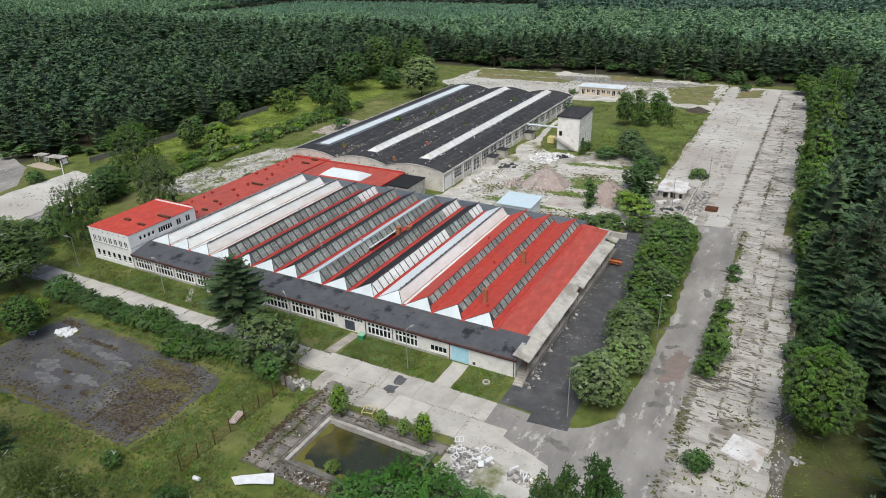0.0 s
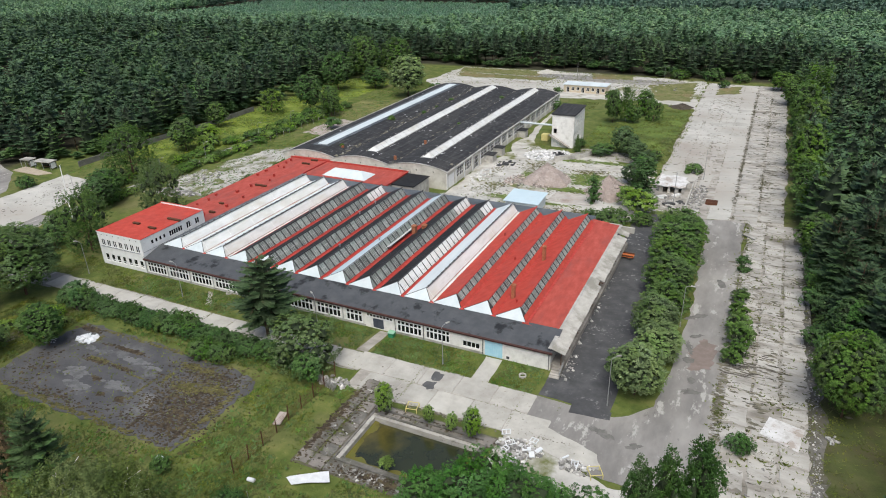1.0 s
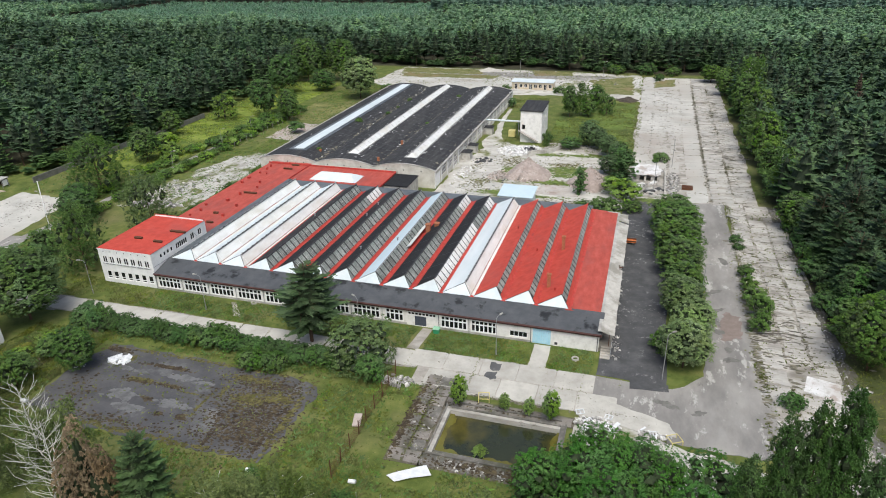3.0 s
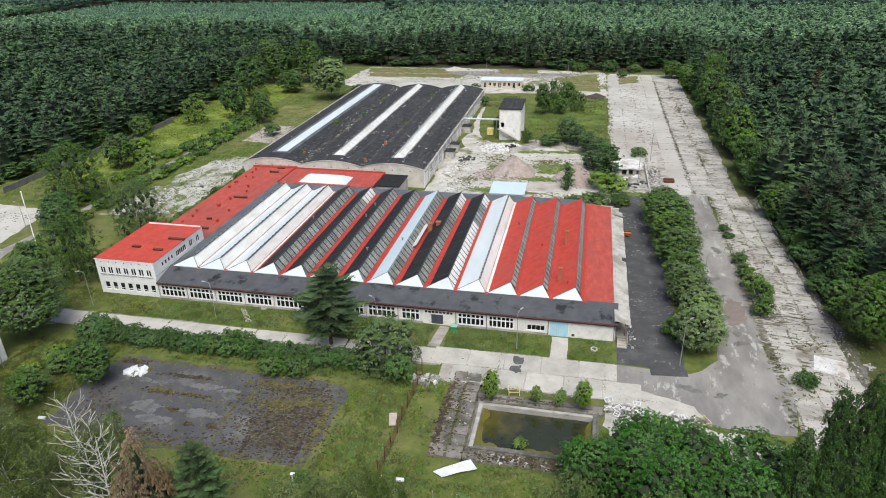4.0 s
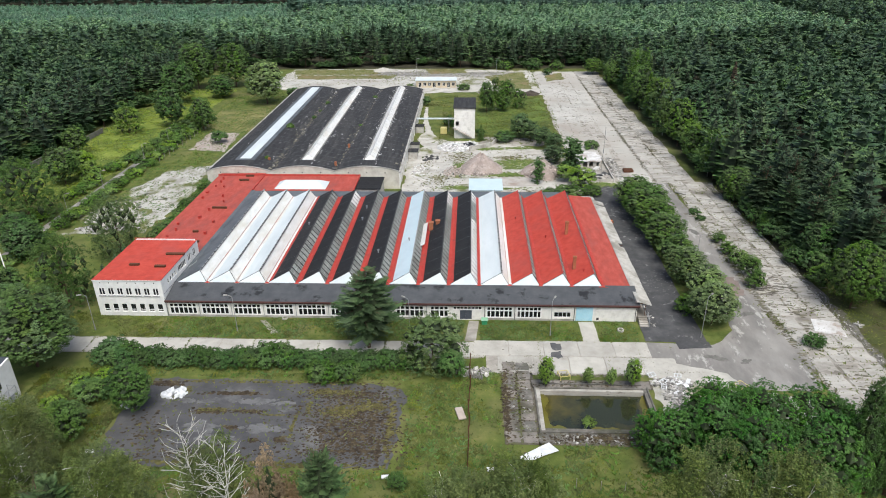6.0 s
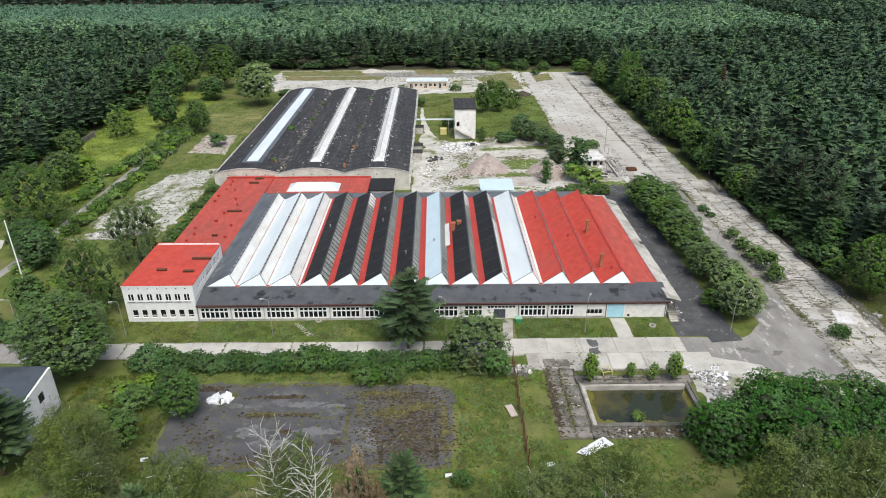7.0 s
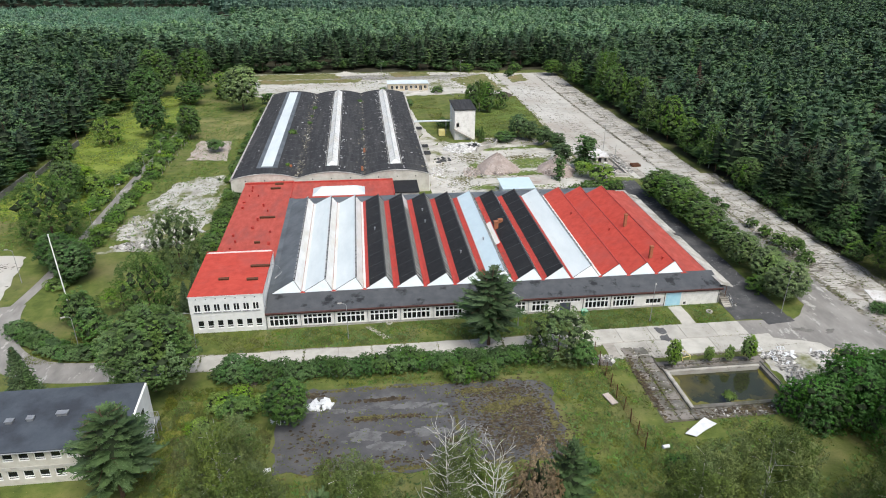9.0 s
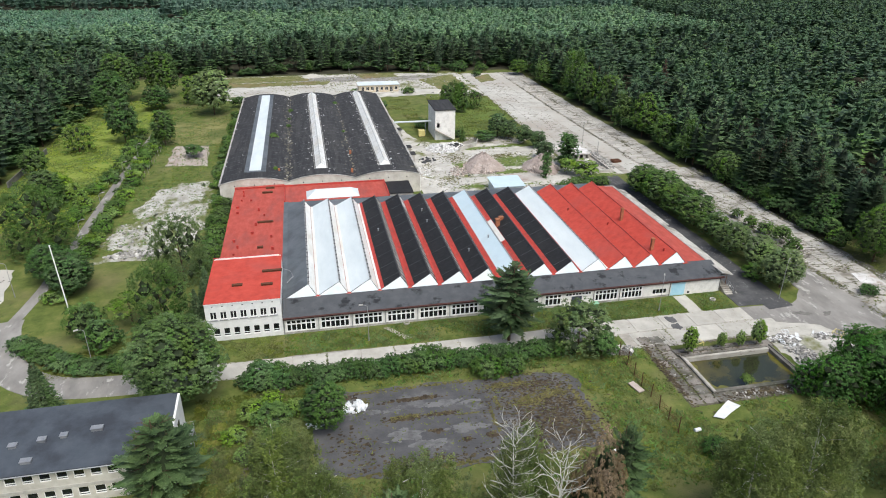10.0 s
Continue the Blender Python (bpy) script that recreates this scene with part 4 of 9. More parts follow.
for k, poly in enumerate((((-34, 245), (8.4, 246), (10.4, 233.3), (-32, 232)), ((-30, 231), (19.7, 230.7), (18.5, 222.8), (-28, 222)), ((34, 246), (53.9, 247), (55.2, 237.2), (36.6, 233.7)), ((64, 228), (83.7, 239), (85.5, 199), (72, 198)), ((93.6, 229.1), (102.6, 236.1), (102.4, 221.9), (94.3, 215.4)))):
    blob("ground", list(poly), 0.075 + 0.004 * k + (0.07 if k == 4 else 0), M["weedy"], "thin weedy grass on the bare ground", "grass", 100 + k, 0.9, 1.6)
blob("pavement", [(-30, 220), (2.3, 219.6), (30.9, 216.7), (31.4, 208.1), (4.1, 204), (-30, 204)], 0.1, M["yardconc"], "bleached concrete lane behind the long hall", "pavement", 106, 0.3)

# ---- front hall ----
PITCH, PEAK0, TEETH = 5.83, 4.9, 14
RUN_F, RUN_B = 4.9, 50.4
VALLEY, RIDGE = 4.8, 6.65
SLOPES = ["greyslope", "white", "white", "black", "black", "black", "black", "paleblue", "black", "black", "white", "red", "red", "red"]
SLOPE_WORDS = {"greyslope": "grey sheet roof slope", "white": "white membrane roof slope", "black": "black felt roof slope", "paleblue": "pale blue membrane roof slope", "red": "bright red felt roof slope"}


def window(owner, x, y, z, w, h, cols, rows, face="-y", name="window", reveal=0.12, bar=0.07, label="", skip=()):
    """A framed window in the plane of a wall: rows are (height share) from the bottom; glass panes behind the bars."""
    o = owner.location
    e = new(name)
    e.parent = owner
    tagged(e, label)
    turn = {"-y": 0, "+x": 90, "+y": 180, "-x": -90}[face]
    e.matrix_basis = pose(x - o.x, y - o.y, z - o.z, 0, 0, turn)
    fr = Build()
    d0, d1 = -0.03, reveal
    fr.box(0, d0, 0, w, d1, bar).box(0, d0, h - bar, w, d1, h).box(0, d0, bar, bar, d1, h - bar).box(w - bar, d0, bar, w, d1, h - bar)
    zs = [0]
    for r in rows:
        zs.append(zs[-1] + r * h / sum(rows))
    for q in zs[1:-1]:
        fr.box(bar, d0, q - bar / 2, w - bar, d1, q + bar / 2)
    for i in range(1, cols):
        xx = w * i / cols
        for a, b in zip(zs, zs[1:]):
            fr.box(xx - bar / 2, d0, a + bar / 2, xx + bar / 2, d1, b - bar / 2)
    fr.make("frame", M["frame"], e)
    for r, (a, b) in enumerate(zip(zs, zs[1:])):
        key = (round(w / cols, 3), round(b - a, 3))
        if key not in PANES:
            p = Build().box(-key[0] / 2 + bar * 0.4, 0, -key[1] / 2 + bar * 0.4, key[0] / 2 - bar * 0.4, 0.012, key[1] / 2 - bar * 0.4)
            me = bpy.data.meshes.new("pane")
            me.from_pydata(p.v, [], p.f)
            me.materials.append(M["glass"])
            PANES[key] = me
        for i in range(cols):
            if (i, r) in skip:
                continue
            g = new("pane", PANES[key])
            g.parent = e
            g.location = (w * (i + 0.5) / cols, d1 * 0.55, (a + b) / 2)
    return e


PANES = {}


def weld(b):
    """Joins the corners that meet, so that a wall is one piece."""
    seen, remap, vs = {}, [], []
    for p in b.v:
        k = tuple(round(c, 3) for c in p)
        if k not in seen:
            seen[k] = len(vs)
            vs.append(p)
        remap.append(seen[k])
    b.v, b.f = vs, [tuple(remap[i] for i in f) for f in b.f]
    return b


def pierced(b, x0, x1, y0, y1, z0, z1, holes):
    """A wall along x with rectangular holes (xa, xb, za, zb), cut in upright strips."""
    xs = sorted({x0, x1, *[q for h in holes for q in h[:2]]})
    for a, c in zip(xs, xs[1:]):
        zs = [(z0, z1)]
        for h in holes:
            if h[0] <= a + 1e-6 and h[1] >= c - 1e-6:
                zs = [s for lo, hi in zs for s in ((lo, min(hi, h[2])), (max(lo, h[3]), hi)) if s[1] - s[0] > 1e-6]
        for lo, hi in zs:
            b.box(a, y0, lo, c, y1, hi)
    return b


def pierced_y(b, x0, x1, y0, y1, z0, z1, holes):
    """The same along y."""
    ys = sorted({y0, y1, *[q for h in holes for q in h[:2]]})
    for a, c in zip(ys, ys[1:]):
        zs = [(z0, z1)]
        for h in holes:
            if h[0] <= a + 1e-6 and h[1] >= c - 1e-6:
                zs = [s for lo, hi in zs for s in ((lo, min(hi, h[2])), (max(lo, h[3]), hi)) if s[1] - s[0] > 1e-6]
        for lo, hi in zs:
            b.box(x0, a, lo, x1, c, hi)
    return b


M["pinkstain"] = surface("red_stained_sheeting", [(0.36, 0.22, 0.19), (0.46, 0.36, 0.32), (0.52, 0.46, 0.42)], 0.9, 0.7, 0.1, big=(0.36, 0.10, 0.08), big_scale=0.35, big_cut=(0.52, 0.68))


def front_hall():
    O = (44, 26, 0)
    e = empty("factory_hall", O, "low factory hall with a red, black and white saw-tooth roof", "factory")
    # front wall
    holes = []
    bays = [(0.6 + 6.13 * i, 0.6 + 6.13 * i + 5.3) for i in range(9)]
    bays = bays[:8] + [(49.9, 53.4)]
    bays += [(60.4, 65.3), (66.0, 70.6)]
    for a, c in bays:
        holes.append((a, c, 0.5, 2.92))
    holes += [(54.2, 59.6, 2.15, 2.92), (55.5, 57.7, 0.05, 2.05), (72.9, 76.0, 0.75, 1.85), (76.9, 80.0, 0.05, 2.95)]
    w = Build(O)
    pierced(w, 0, 88, 0, 0.3, 0.0, 3.35, holes)
    weld(w).make("wall", M["facade"], e, "stained grey rendered front wall")
    w = Build(O).box(0.02, -0.06, 0, 54.0, -0.002, 0.42).box(60, -0.06, 0, 76.6, -0.002, 0.42)
    w.make("plinth", M["corr"], e, "grey concrete plinth")
    for i, (a, c) in enumerate(bays):
        window(e, a, 0.0, 0.5, c - a, 2.42, 4 if c - a < 4 else 6, (1.3, 0.75), bar=0.2, label="white-framed workshop window of many panes", skip={(i % 5, 0)} if i % 3 == 1 else ())
    window(e, 54.2, 0.0, 2.15, 5.4, 0.77, 8, (1,), bar=0.15, label="row of small white-framed lights over the door")
    window(e, 72.9, 0.08, 0.75, 3.1, 1.1, 4, (1,), label="low white-framed window")
    d = new("door")
    d.parent = e
    tagged(d, "blue-grey double steel door")
    d.location = (55.5 - O[0], 0.12 - O[1], 0.05)
    Build().box(0, 0, 0, 1.08, 0.06, 1.98).box(0.2, -0.012, 0.2, 0.88, 0, 0.9).box(0.2, -0.012, 1.05, 0.88, 0, 1.8).make("leaf", M["greydoor"], d)
    Build().box(1.1, 0, 0, 2.18, 0.06, 1.98).box(1.3, -0.012, 0.2, 1.98, 0, 0.9).box(1.3, -0.012, 1.05, 1.98, 0, 1.8).make("leaf", M["greydoor"], d)
    d = new("gate")
    d.parent = e
    tagged(d, "pale blue sliding gate")
    d.location = (76.9 - O[0], -0.03 - O[1], 0.05)
    g = Build()
    for k in range(8):
        g.box(0.02 + k * 0.385, 0, 0, 0.02 + k * 0.385 + 0.37, 0.05, 2.9)
    g.make("leaf", M["bluedoor"], d)
    Build().box(-0.1, 0.02, 2.9, 3.4, 0.1, 3.02).make("rail", M["steel"], d)
    Build(O).box(80.7, -0.02, 0.25, 81.2, 0.02, 0.75).make("hatch", M["steel"], e, "small dark hatch")
    for k in range(9):
        x = 0.25 + 6.13 * k
        Build(O).tube([(x, -0.12, 0.1), (x, -0.12, 3.2)], [0.06, 0.06], 6).make("downpipe", M["zinc"], e)
    for x in (60.1, 65.65, 76.6, 87.8):
        Build(O).tube([(x, -0.12, 0.1), (x, -0.12, 3.2)], [0.06, 0.06], 6).make("downpipe", M["steel"], e)
    # side and back walls, floor
    w = Build(O).box(87.7, 0.3, 0, 88, 52.4, 4.1).box(0.9, 52.1, 0, 87.7, 52.4, 4.5)
    weld(w).make("wall", M["oldwall"], e, "grey rendered side wall")
    Build(O).box(0.3, 0.3, 0.02, 87.7, 52.1, 0.06).make("floor_slab", M["greyasph"], e)
    # lean-to roof and fascia
    r = Build(O).slab([(0.15, -0.32, 3.6), (88.4, -0.32, 3.6), (88.4, 5.1, 4.78), (0.15, 5.1, 4.78)], 0.14)
    r.make("lean_to_roof", M["greyroof"], e, "dark grey felt lean-to roof with black stains")
    f = Build(O).box(0.1, -0.42, 3.16, 88.4, -0.3, 3.62)
    f.make("fascia", M["fascia"], e, "dark brown fascia")
    Build(O).tube([(0.1, -0.5, 3.5), (88.4, -0.5, 3.5)], [0.08, 0.08], 6).make("gutter", M["fascia"], e)
    # saw-tooth roof
    glaz = Build()
    L = RUN_B - RUN_F - 1.6
    gw = 1.45
    rise_g = RIDGE - VALLEY
    glen = math.hypot(gw, rise_g)
    npan = 24
    pw = L / npan
    pm = Build()
    for c in range(2):
        for q in range(3):
            pm.box(0.08 + c * (pw - 0.12) / 2, 0.1 + q * (glen - 0.2) / 3, -0.006, 0.05 + (c + 1) * (pw - 0.12) / 2, 0.07 + (q + 1) * (glen - 0.2) / 3, 0.006)
    panel = bpy.data.meshes.new("pane")
    panel.from_pydata(pm.v, [], pm.f)
    panel.materials.append(M["roofglass"])
    for k in range(TEETH):
        px = PEAK0 + PITCH * k
        lf, rf = (px - PITCH + gw + 0.55, px + gw)
        if k == 0:
            lf = 0.95
        key = SLOPES[k]
        cover = "cream" if k in (0, 1, 2, 10) else None
        s = Build(O).slab([(lf, RUN_F, VALLEY), (px + 0.12, RUN_F + 1.35, RIDGE + 0.04), (px + 0.12, RUN_B + 0.3, RIDGE + 0.04), (lf, RUN_B, VALLEY)], 0.12)
        s.make("roof_slope", M[key], e, SLOPE_WORDS[key])
        if key in ("black", "paleblue") and k > 2:
            u = 0.62 / (px + 0.12 - lf)
            Build(O).slab([(lf - 0.02, RUN_F, VALLEY + 0.03), (lf + 0.62, RUN_F + 1.35 * u, VALLEY + 0.03 + (rise_g + 0.04) * u), (lf + 0.62, RUN_B, VALLEY + 0.03 + (rise_g + 0.04) * u), (lf - 0.02, RUN_B, VALLEY + 0.03)], 0.04).make("valley_flashing", M["redpaint"], e, "red-painted flashing at the slope's foot")
        if key == "black":
            for q in range(9):
                yy = RUN_F + 3 + q * 5.1
                s = Build(O).slab([(lf + 0.1, yy, VALLEY + 0.055), (px, yy, RIDGE + 0.01), (px, yy + 0.09, RIDGE + 0.01), (lf + 0.1, yy + 0.09, VALLEY + 0.055)], 0.02)
                s.make("felt_seam", M["greyroof"], e)
        gable = Build(O).slab([(lf - 0.1, RUN_F - 0.12, VALLEY), (rf + 0.05, RUN_F - 0.12, VALLEY), (px + 0.1, RUN_F + 1.2, RIDGE + 0.03), (px + 0.06, RUN_F + 1.2, RIDGE + 0.03)], 0.1)
        gable.make("gable", M["white"], e, "white sheeted gable triangle")
        for ex in (lf - 0.1, rf + 0.05):
            Build(O).tube([(ex, RUN_F - 0.1, VALLEY + 0.05), (px + 0.08, RUN_F + 1.2, RIDGE + 0.07)], [0.05, 0.05], 4).make("gable_edge", M["steel"], e)
        Build(O).prism([(lf, RUN_B - 0.1, VALLEY), (rf, RUN_B - 0.1, VALLEY), (px + 0.06, RUN_B - 0.1, RIDGE)], (0, 0.1, 0)).make("gable", M["oldwall"], e)
        cap = Build(O).box(px - 0.02, RUN_F + 1.3, RIDGE + 0.03, px + 0.2, RUN_B + 0.3, RIDGE + 0.12)
        cap.make("ridge_cap", M["lampgrey"] if key in ("greyslope", "white", "paleblue") else M["redpaint"] if key == "red" else M["steel"], e)
        if cover:
            Build(O).box(px + 0.2, RUN_F + 1.3, RIDGE + 0.0, px + 0.3, RUN_B + 0.3, RIDGE + 0.08).make("ridge_strip", M["steel"], e, "dark ridge strip")
            for q in range(24):
                yy = RUN_F + 1.8 + q * pw
                Build(O).box(px + 0.02, yy, RIDGE + 0.12, px + 0.34, yy + 0.22, RIDGE + 0.22).make("ridge_clamp", M["steel"], e)
        # valley gutter, painted red
        nx = lf + PITCH if k < TEETH - 1 else rf + 0.5
        gut = Build(O).box(rf - 0.05, RUN_F - 0.25, VALLEY - 0.12, rf + 0.62, RUN_B, VALLEY - 0.01)
        if cover:
            Build(O).box(rf + 0.08, RUN_F + 0.2, VALLEY - 0.008, rf + 0.6, RUN_B, VALLEY + 0.02).make("valley_lining", M["cream"], e, "stained white valley lining")
        gut.box(rf - 0.04, RUN_F - 0.05, VALLEY - 0.01, rf + 0.06, RUN_B, VALLEY + 0.16)
        gut.make("valley_gutter", M["pinkstain"] if cover else M["redpaint"], e, "red-stained pale valley gutter" if cover else "red-painted valley gutter")
        n_red = Build(O).prism([(rf - 0.25, RUN_F - 0.28, VALLEY - 0.05), (rf + 0.75, RUN_F - 0.28, VALLEY - 0.05), (rf + 0.25, RUN_F - 0.05, VALLEY + 0.22)], (0, 0.1, 0))
        if k < TEETH - 1:
            n_red.make("gutter_end", M["redpaint"], e)
        # glazing on the steep side
        covers = []
        if cover:
            covers = [(0, npan)]
        elif k == 4:
            covers = [(npan - 4, npan)]
        elif k == 8:
            covers = [(npan - 4, npan)]
        elif k == 9:
            covers = [(0, 15), (npan - 3, npan)]
        if covers:
            c = Build(O)
            for a, b in covers:
                y0, y1 = RUN_F + 1.3 + a * pw, RUN_F + 1.3 + b * pw
                if a == 0:
                    y0 = RUN_F + 0.05
                    c.slab([(rf, y0, VALLEY + 0.04), (rf, y1, VALLEY + 0.04), (px + 0.1, y1, RIDGE), (px + 0.1, RUN_F + 1.3, RIDGE)], 0.05)
                else:
                    c.slab([(rf, y0, VALLEY + 0.04), (rf, y1, VALLEY + 0.04), (px + 0.1, y1, RIDGE), (px + 0.1, y0, RIDGE)], 0.05)
            c.make("cover_sheet", M["cream"], e, "stained white sheeting over the glazing")
            for a, b in covers:
                for q in range(a, b + 1, 4):
                    yy = RUN_F + 1.3 + q * pw
                    Build(O).slab([(rf + 0.02, yy, VALLEY + 0.09), (rf + 0.02, yy + 0.05, VALLEY + 0.09), (px + 0.13, yy + 0.05, RIDGE + 0.04), (px + 0.13, yy, RIDGE + 0.04)], 0.03).make("cover_batten", M["frame"], e)
        if key == "red":
            q = 0.36
            Build(O).slab([(rf + 0.12, RUN_F + 0.1, VALLEY + 0.06), (rf + 0.12, RUN_B, VALLEY + 0.06), (rf + 0.12 + (px - rf) * q, RUN_B, VALLEY + 0.06 + rise_g * q), (rf + 0.12 + (px - rf) * q, RUN_F + 0.1 + 1.2 * q, VALLEY + 0.06 + rise_g * q)], 0.06).make("upstand", M["red"], e, "red-felted upstand below the glazing")
        if not cover:
            g = new("glazing")
            g.parent = e
            tagged(g, "saw-tooth glazing of dirty wired glass")
            ang = math.degrees(math.atan2(rise_g, gw))
            m = Matrix.Translation(Vector((rf, RUN_F + 1.3, VALLEY + 0.03)) - Vector(O)) @ Matrix.Rotation(math.radians(90), 4, "Z") @ Matrix.Rotation(math.radians(ang), 4, "X")
            g.matrix_basis = m
            bars = Build()
            for q in range(npan + 1):
                bars.box(q * pw - 0.1, 0, -0.05, q * pw + 0.1, glen, 0.09)
            bars.box(0, -0.02, -0.05, L, 0.08, 0.05).box(0, glen - 0.1, -0.05, L, glen, 0.05)
            bars.make("frame", M["steel"], g, "dark steel glazing posts")
            lights = Build()
            for q in range(npan):
                for w in (0.25, 0.5, 0.75):
                    lights.box(q * pw + w * pw - 0.035, 0.08, -0.02, q * pw + w * pw + 0.035, glen - 0.1, 0.03)
            lights.box(0.1, glen * 0.5 - 0.04, -0.015, L - 0.1, glen * 0.5 + 0.04, 0.025)
            lights.make("glazing_grid", M["glazingbar"], g, "pale grey glazing bars")
            Build().slab([(-1.3, 0, 0.0), (0, 0, 0.0), (0, glen, 0.0), (-0.05, glen, 0)], 0.03).make("cheek", M["roofglass"] if k < 11 else M["steel"], g)
            for q in range(npan):
                if any(a <= q < b for a, b in covers):
                    continue
                p = new("pane", panel)
                p.parent = g
                p.location = (q * pw, 0, 0)
    # flat roofs beside and behind
    Build(O).slab([(81.7, RUN_F - 0.4, VALLEY - 0.02), (87.75, RUN_F - 0.4, 4.32), (87.75, 52.5, 4.32), (81.7, 52.5, VALLEY - 0.02)], 0.15).make("flat_roof", M["redworn"], e, "worn red felt roof along the dock")
    Build(O).slab([(0.6, RUN_B - 0.3, 4.7), (81.7, RUN_B - 0.3, 4.7), (81.7, 55.4, 4.45), (0.6, 55.4, 4.45)], 0.15).make("flat_roof", M["greyslope"], e, "grey sheet roof behind the saw-teeth")
    Build(O).box(0.6, 55.1, 0, 81.7, 55.35, 4.2).make("wall", M["oldwall"], e)
    Build(O).slab([(-0.1, 4.9, 4.62), (1.0, 4.9, 4.72), (1.0, 55.3, 4.72), (-0.1, 55.3, 4.62)], 0.12).make("flat_roof", M["greyslope"], e)
    v = Build(O).box(87.7, -0.4, 4.3, 88.25, 52.5, 4.42)
    v.make("eaves_trim", M["corr"], e, "pale eaves trim")
    # chimneys and roof clutter
    for x, y, h in ((78.3, 27.0, 2.9), (77.8, 11.0, 2.6)):
        z = VALLEY + (x - (PEAK0 + 12 * PITCH + gw + 0.55)) / (PITCH - gw - 0.4) * rise_g - 0.1
        c = Build(O).box(x - 0.3, y - 0.3, z, x + 0.3, y + 0.3, z + h).box(x - 0.4, y - 0.4, z + h, x + 0.4, y + 0.4, z + h + 0.18).box(x - 0.2, y - 0.2, z + h + 0.18, x + 0.2, y + 0.2, z + h + 0.3)
        c.make("chimney", M["brick"], e, "square orange-brown chimney")
    for x, y, h in ((48.6, 29.5, 1.3), (50.0, 31.5, 0.9)):
        c = Build(O).box(x - 0.45, y - 0.45, 5.0, x + 0.45, y + 0.45, 5.6 + h).box(x - 0.55, y - 0.55, 5.6 + h, x + 0.55, y + 0.55, 5.75 + h)
        c.make("chimney", M["brick"], e, "square orange-brown chimney")
    Build(O).slab([(46.6, 20.5, 5.35), (47.7, 20.5, 5.9), (47.7, 32, 5.9), (46.6, 32, 5.35)], 0.08).make("roof_board", M["cream"], e, "cream plank laid along the valley")
    for k, y in ((5, 40), (5, 33), (11, 34), (12, 24), (7, 22), (3, 30), (6, 16), (13, 8.6)):
        x = PEAK0 + k * PITCH - 1.4
        z = VALLEY + rise_g * 0.68
        c = Build(O).box(x - 0.12, y - 0.12, z - 0.2, x + 0.12, y + 0.12, z + 0.45).box(x - 0.2, y - 0.2, z + 0.45, x + 0.2, y + 0.2, z + 0.55)
        c.make("vent_pipe", M["zinc"] if k < 11 else M["redpaint"], e)
    # loading dock and its roof
    dock = Build(O).box(88.0, 0.4, 0, 90.0, 51, 1.05)
    dock.make("loading_dock", M["oldconc"], e, "concrete loading platform")
    st = Build(O)
    for k in range(5):
        st.box(88.4, -1.9 + k * 0.46, 0, 90.0, -1.44 + k * 0.46, 0.21 * (k + 1))
    st.make("steps", M["oldconc"], e, "worn concrete dock steps")
    rl = Build(O)
    for yy in (-1.8, 0.3):
        rl.tube([(90.05, yy, 0.1), (90.05, yy, 1.3 + (yy > 0) * 0.9)], [0.035, 0.035], 5)
    rl.tube([(90.05, -1.8, 1.3), (90.05, 0.3, 2.2)], [0.03, 0.03], 5).tube([(90.05, -1.8, 0.75), (90.05, 0.3, 1.65)], [0.03, 0.03], 5)
    rl.make("handrail", M["zinc"], e)
    rng = random.Random(4)
    y = -0.3
    k = 0
    while y < 50:
        run = 1.05
        gone = 46.2 < y < 47.5
        if not gone:
            out = 90.45 - (0.7 if k in (23, 24) else 0) - rng.uniform(0, 0.12)
            c = Build(O)
            for q in range(3):
                a, b2, m2 = y + q * run / 3, y + (q + 1) * run / 3, y + (q + 0.5) * run / 3
                c.slab([(88.15, a, 4.28), (out, a, 3.62), (out, m2, 3.84), (88.15, m2, 4.50)], 0.02)
                c.slab([(88.15, m2, 4.50), (out, m2, 3.84), (out, b2, 3.62), (88.15, b2, 4.28)], 0.02)
            c.make("canopy_sheet", M["corr"], e, "weathered corrugated canopy sheet")
        y += run
        k += 1
    for yy in np.arange(0.5, 51, 5.0):
        Build(O).box(88.02, yy, 3.5, 90.4, yy + 0.12, 3.6).tube([(89.6, yy + 0.06, 1.05), (89.6, yy + 0.06, 3.5)], [0.06, 0.06], 5).make("canopy_bracket", M["rust"], e)
    return e


hall_front = front_hall()


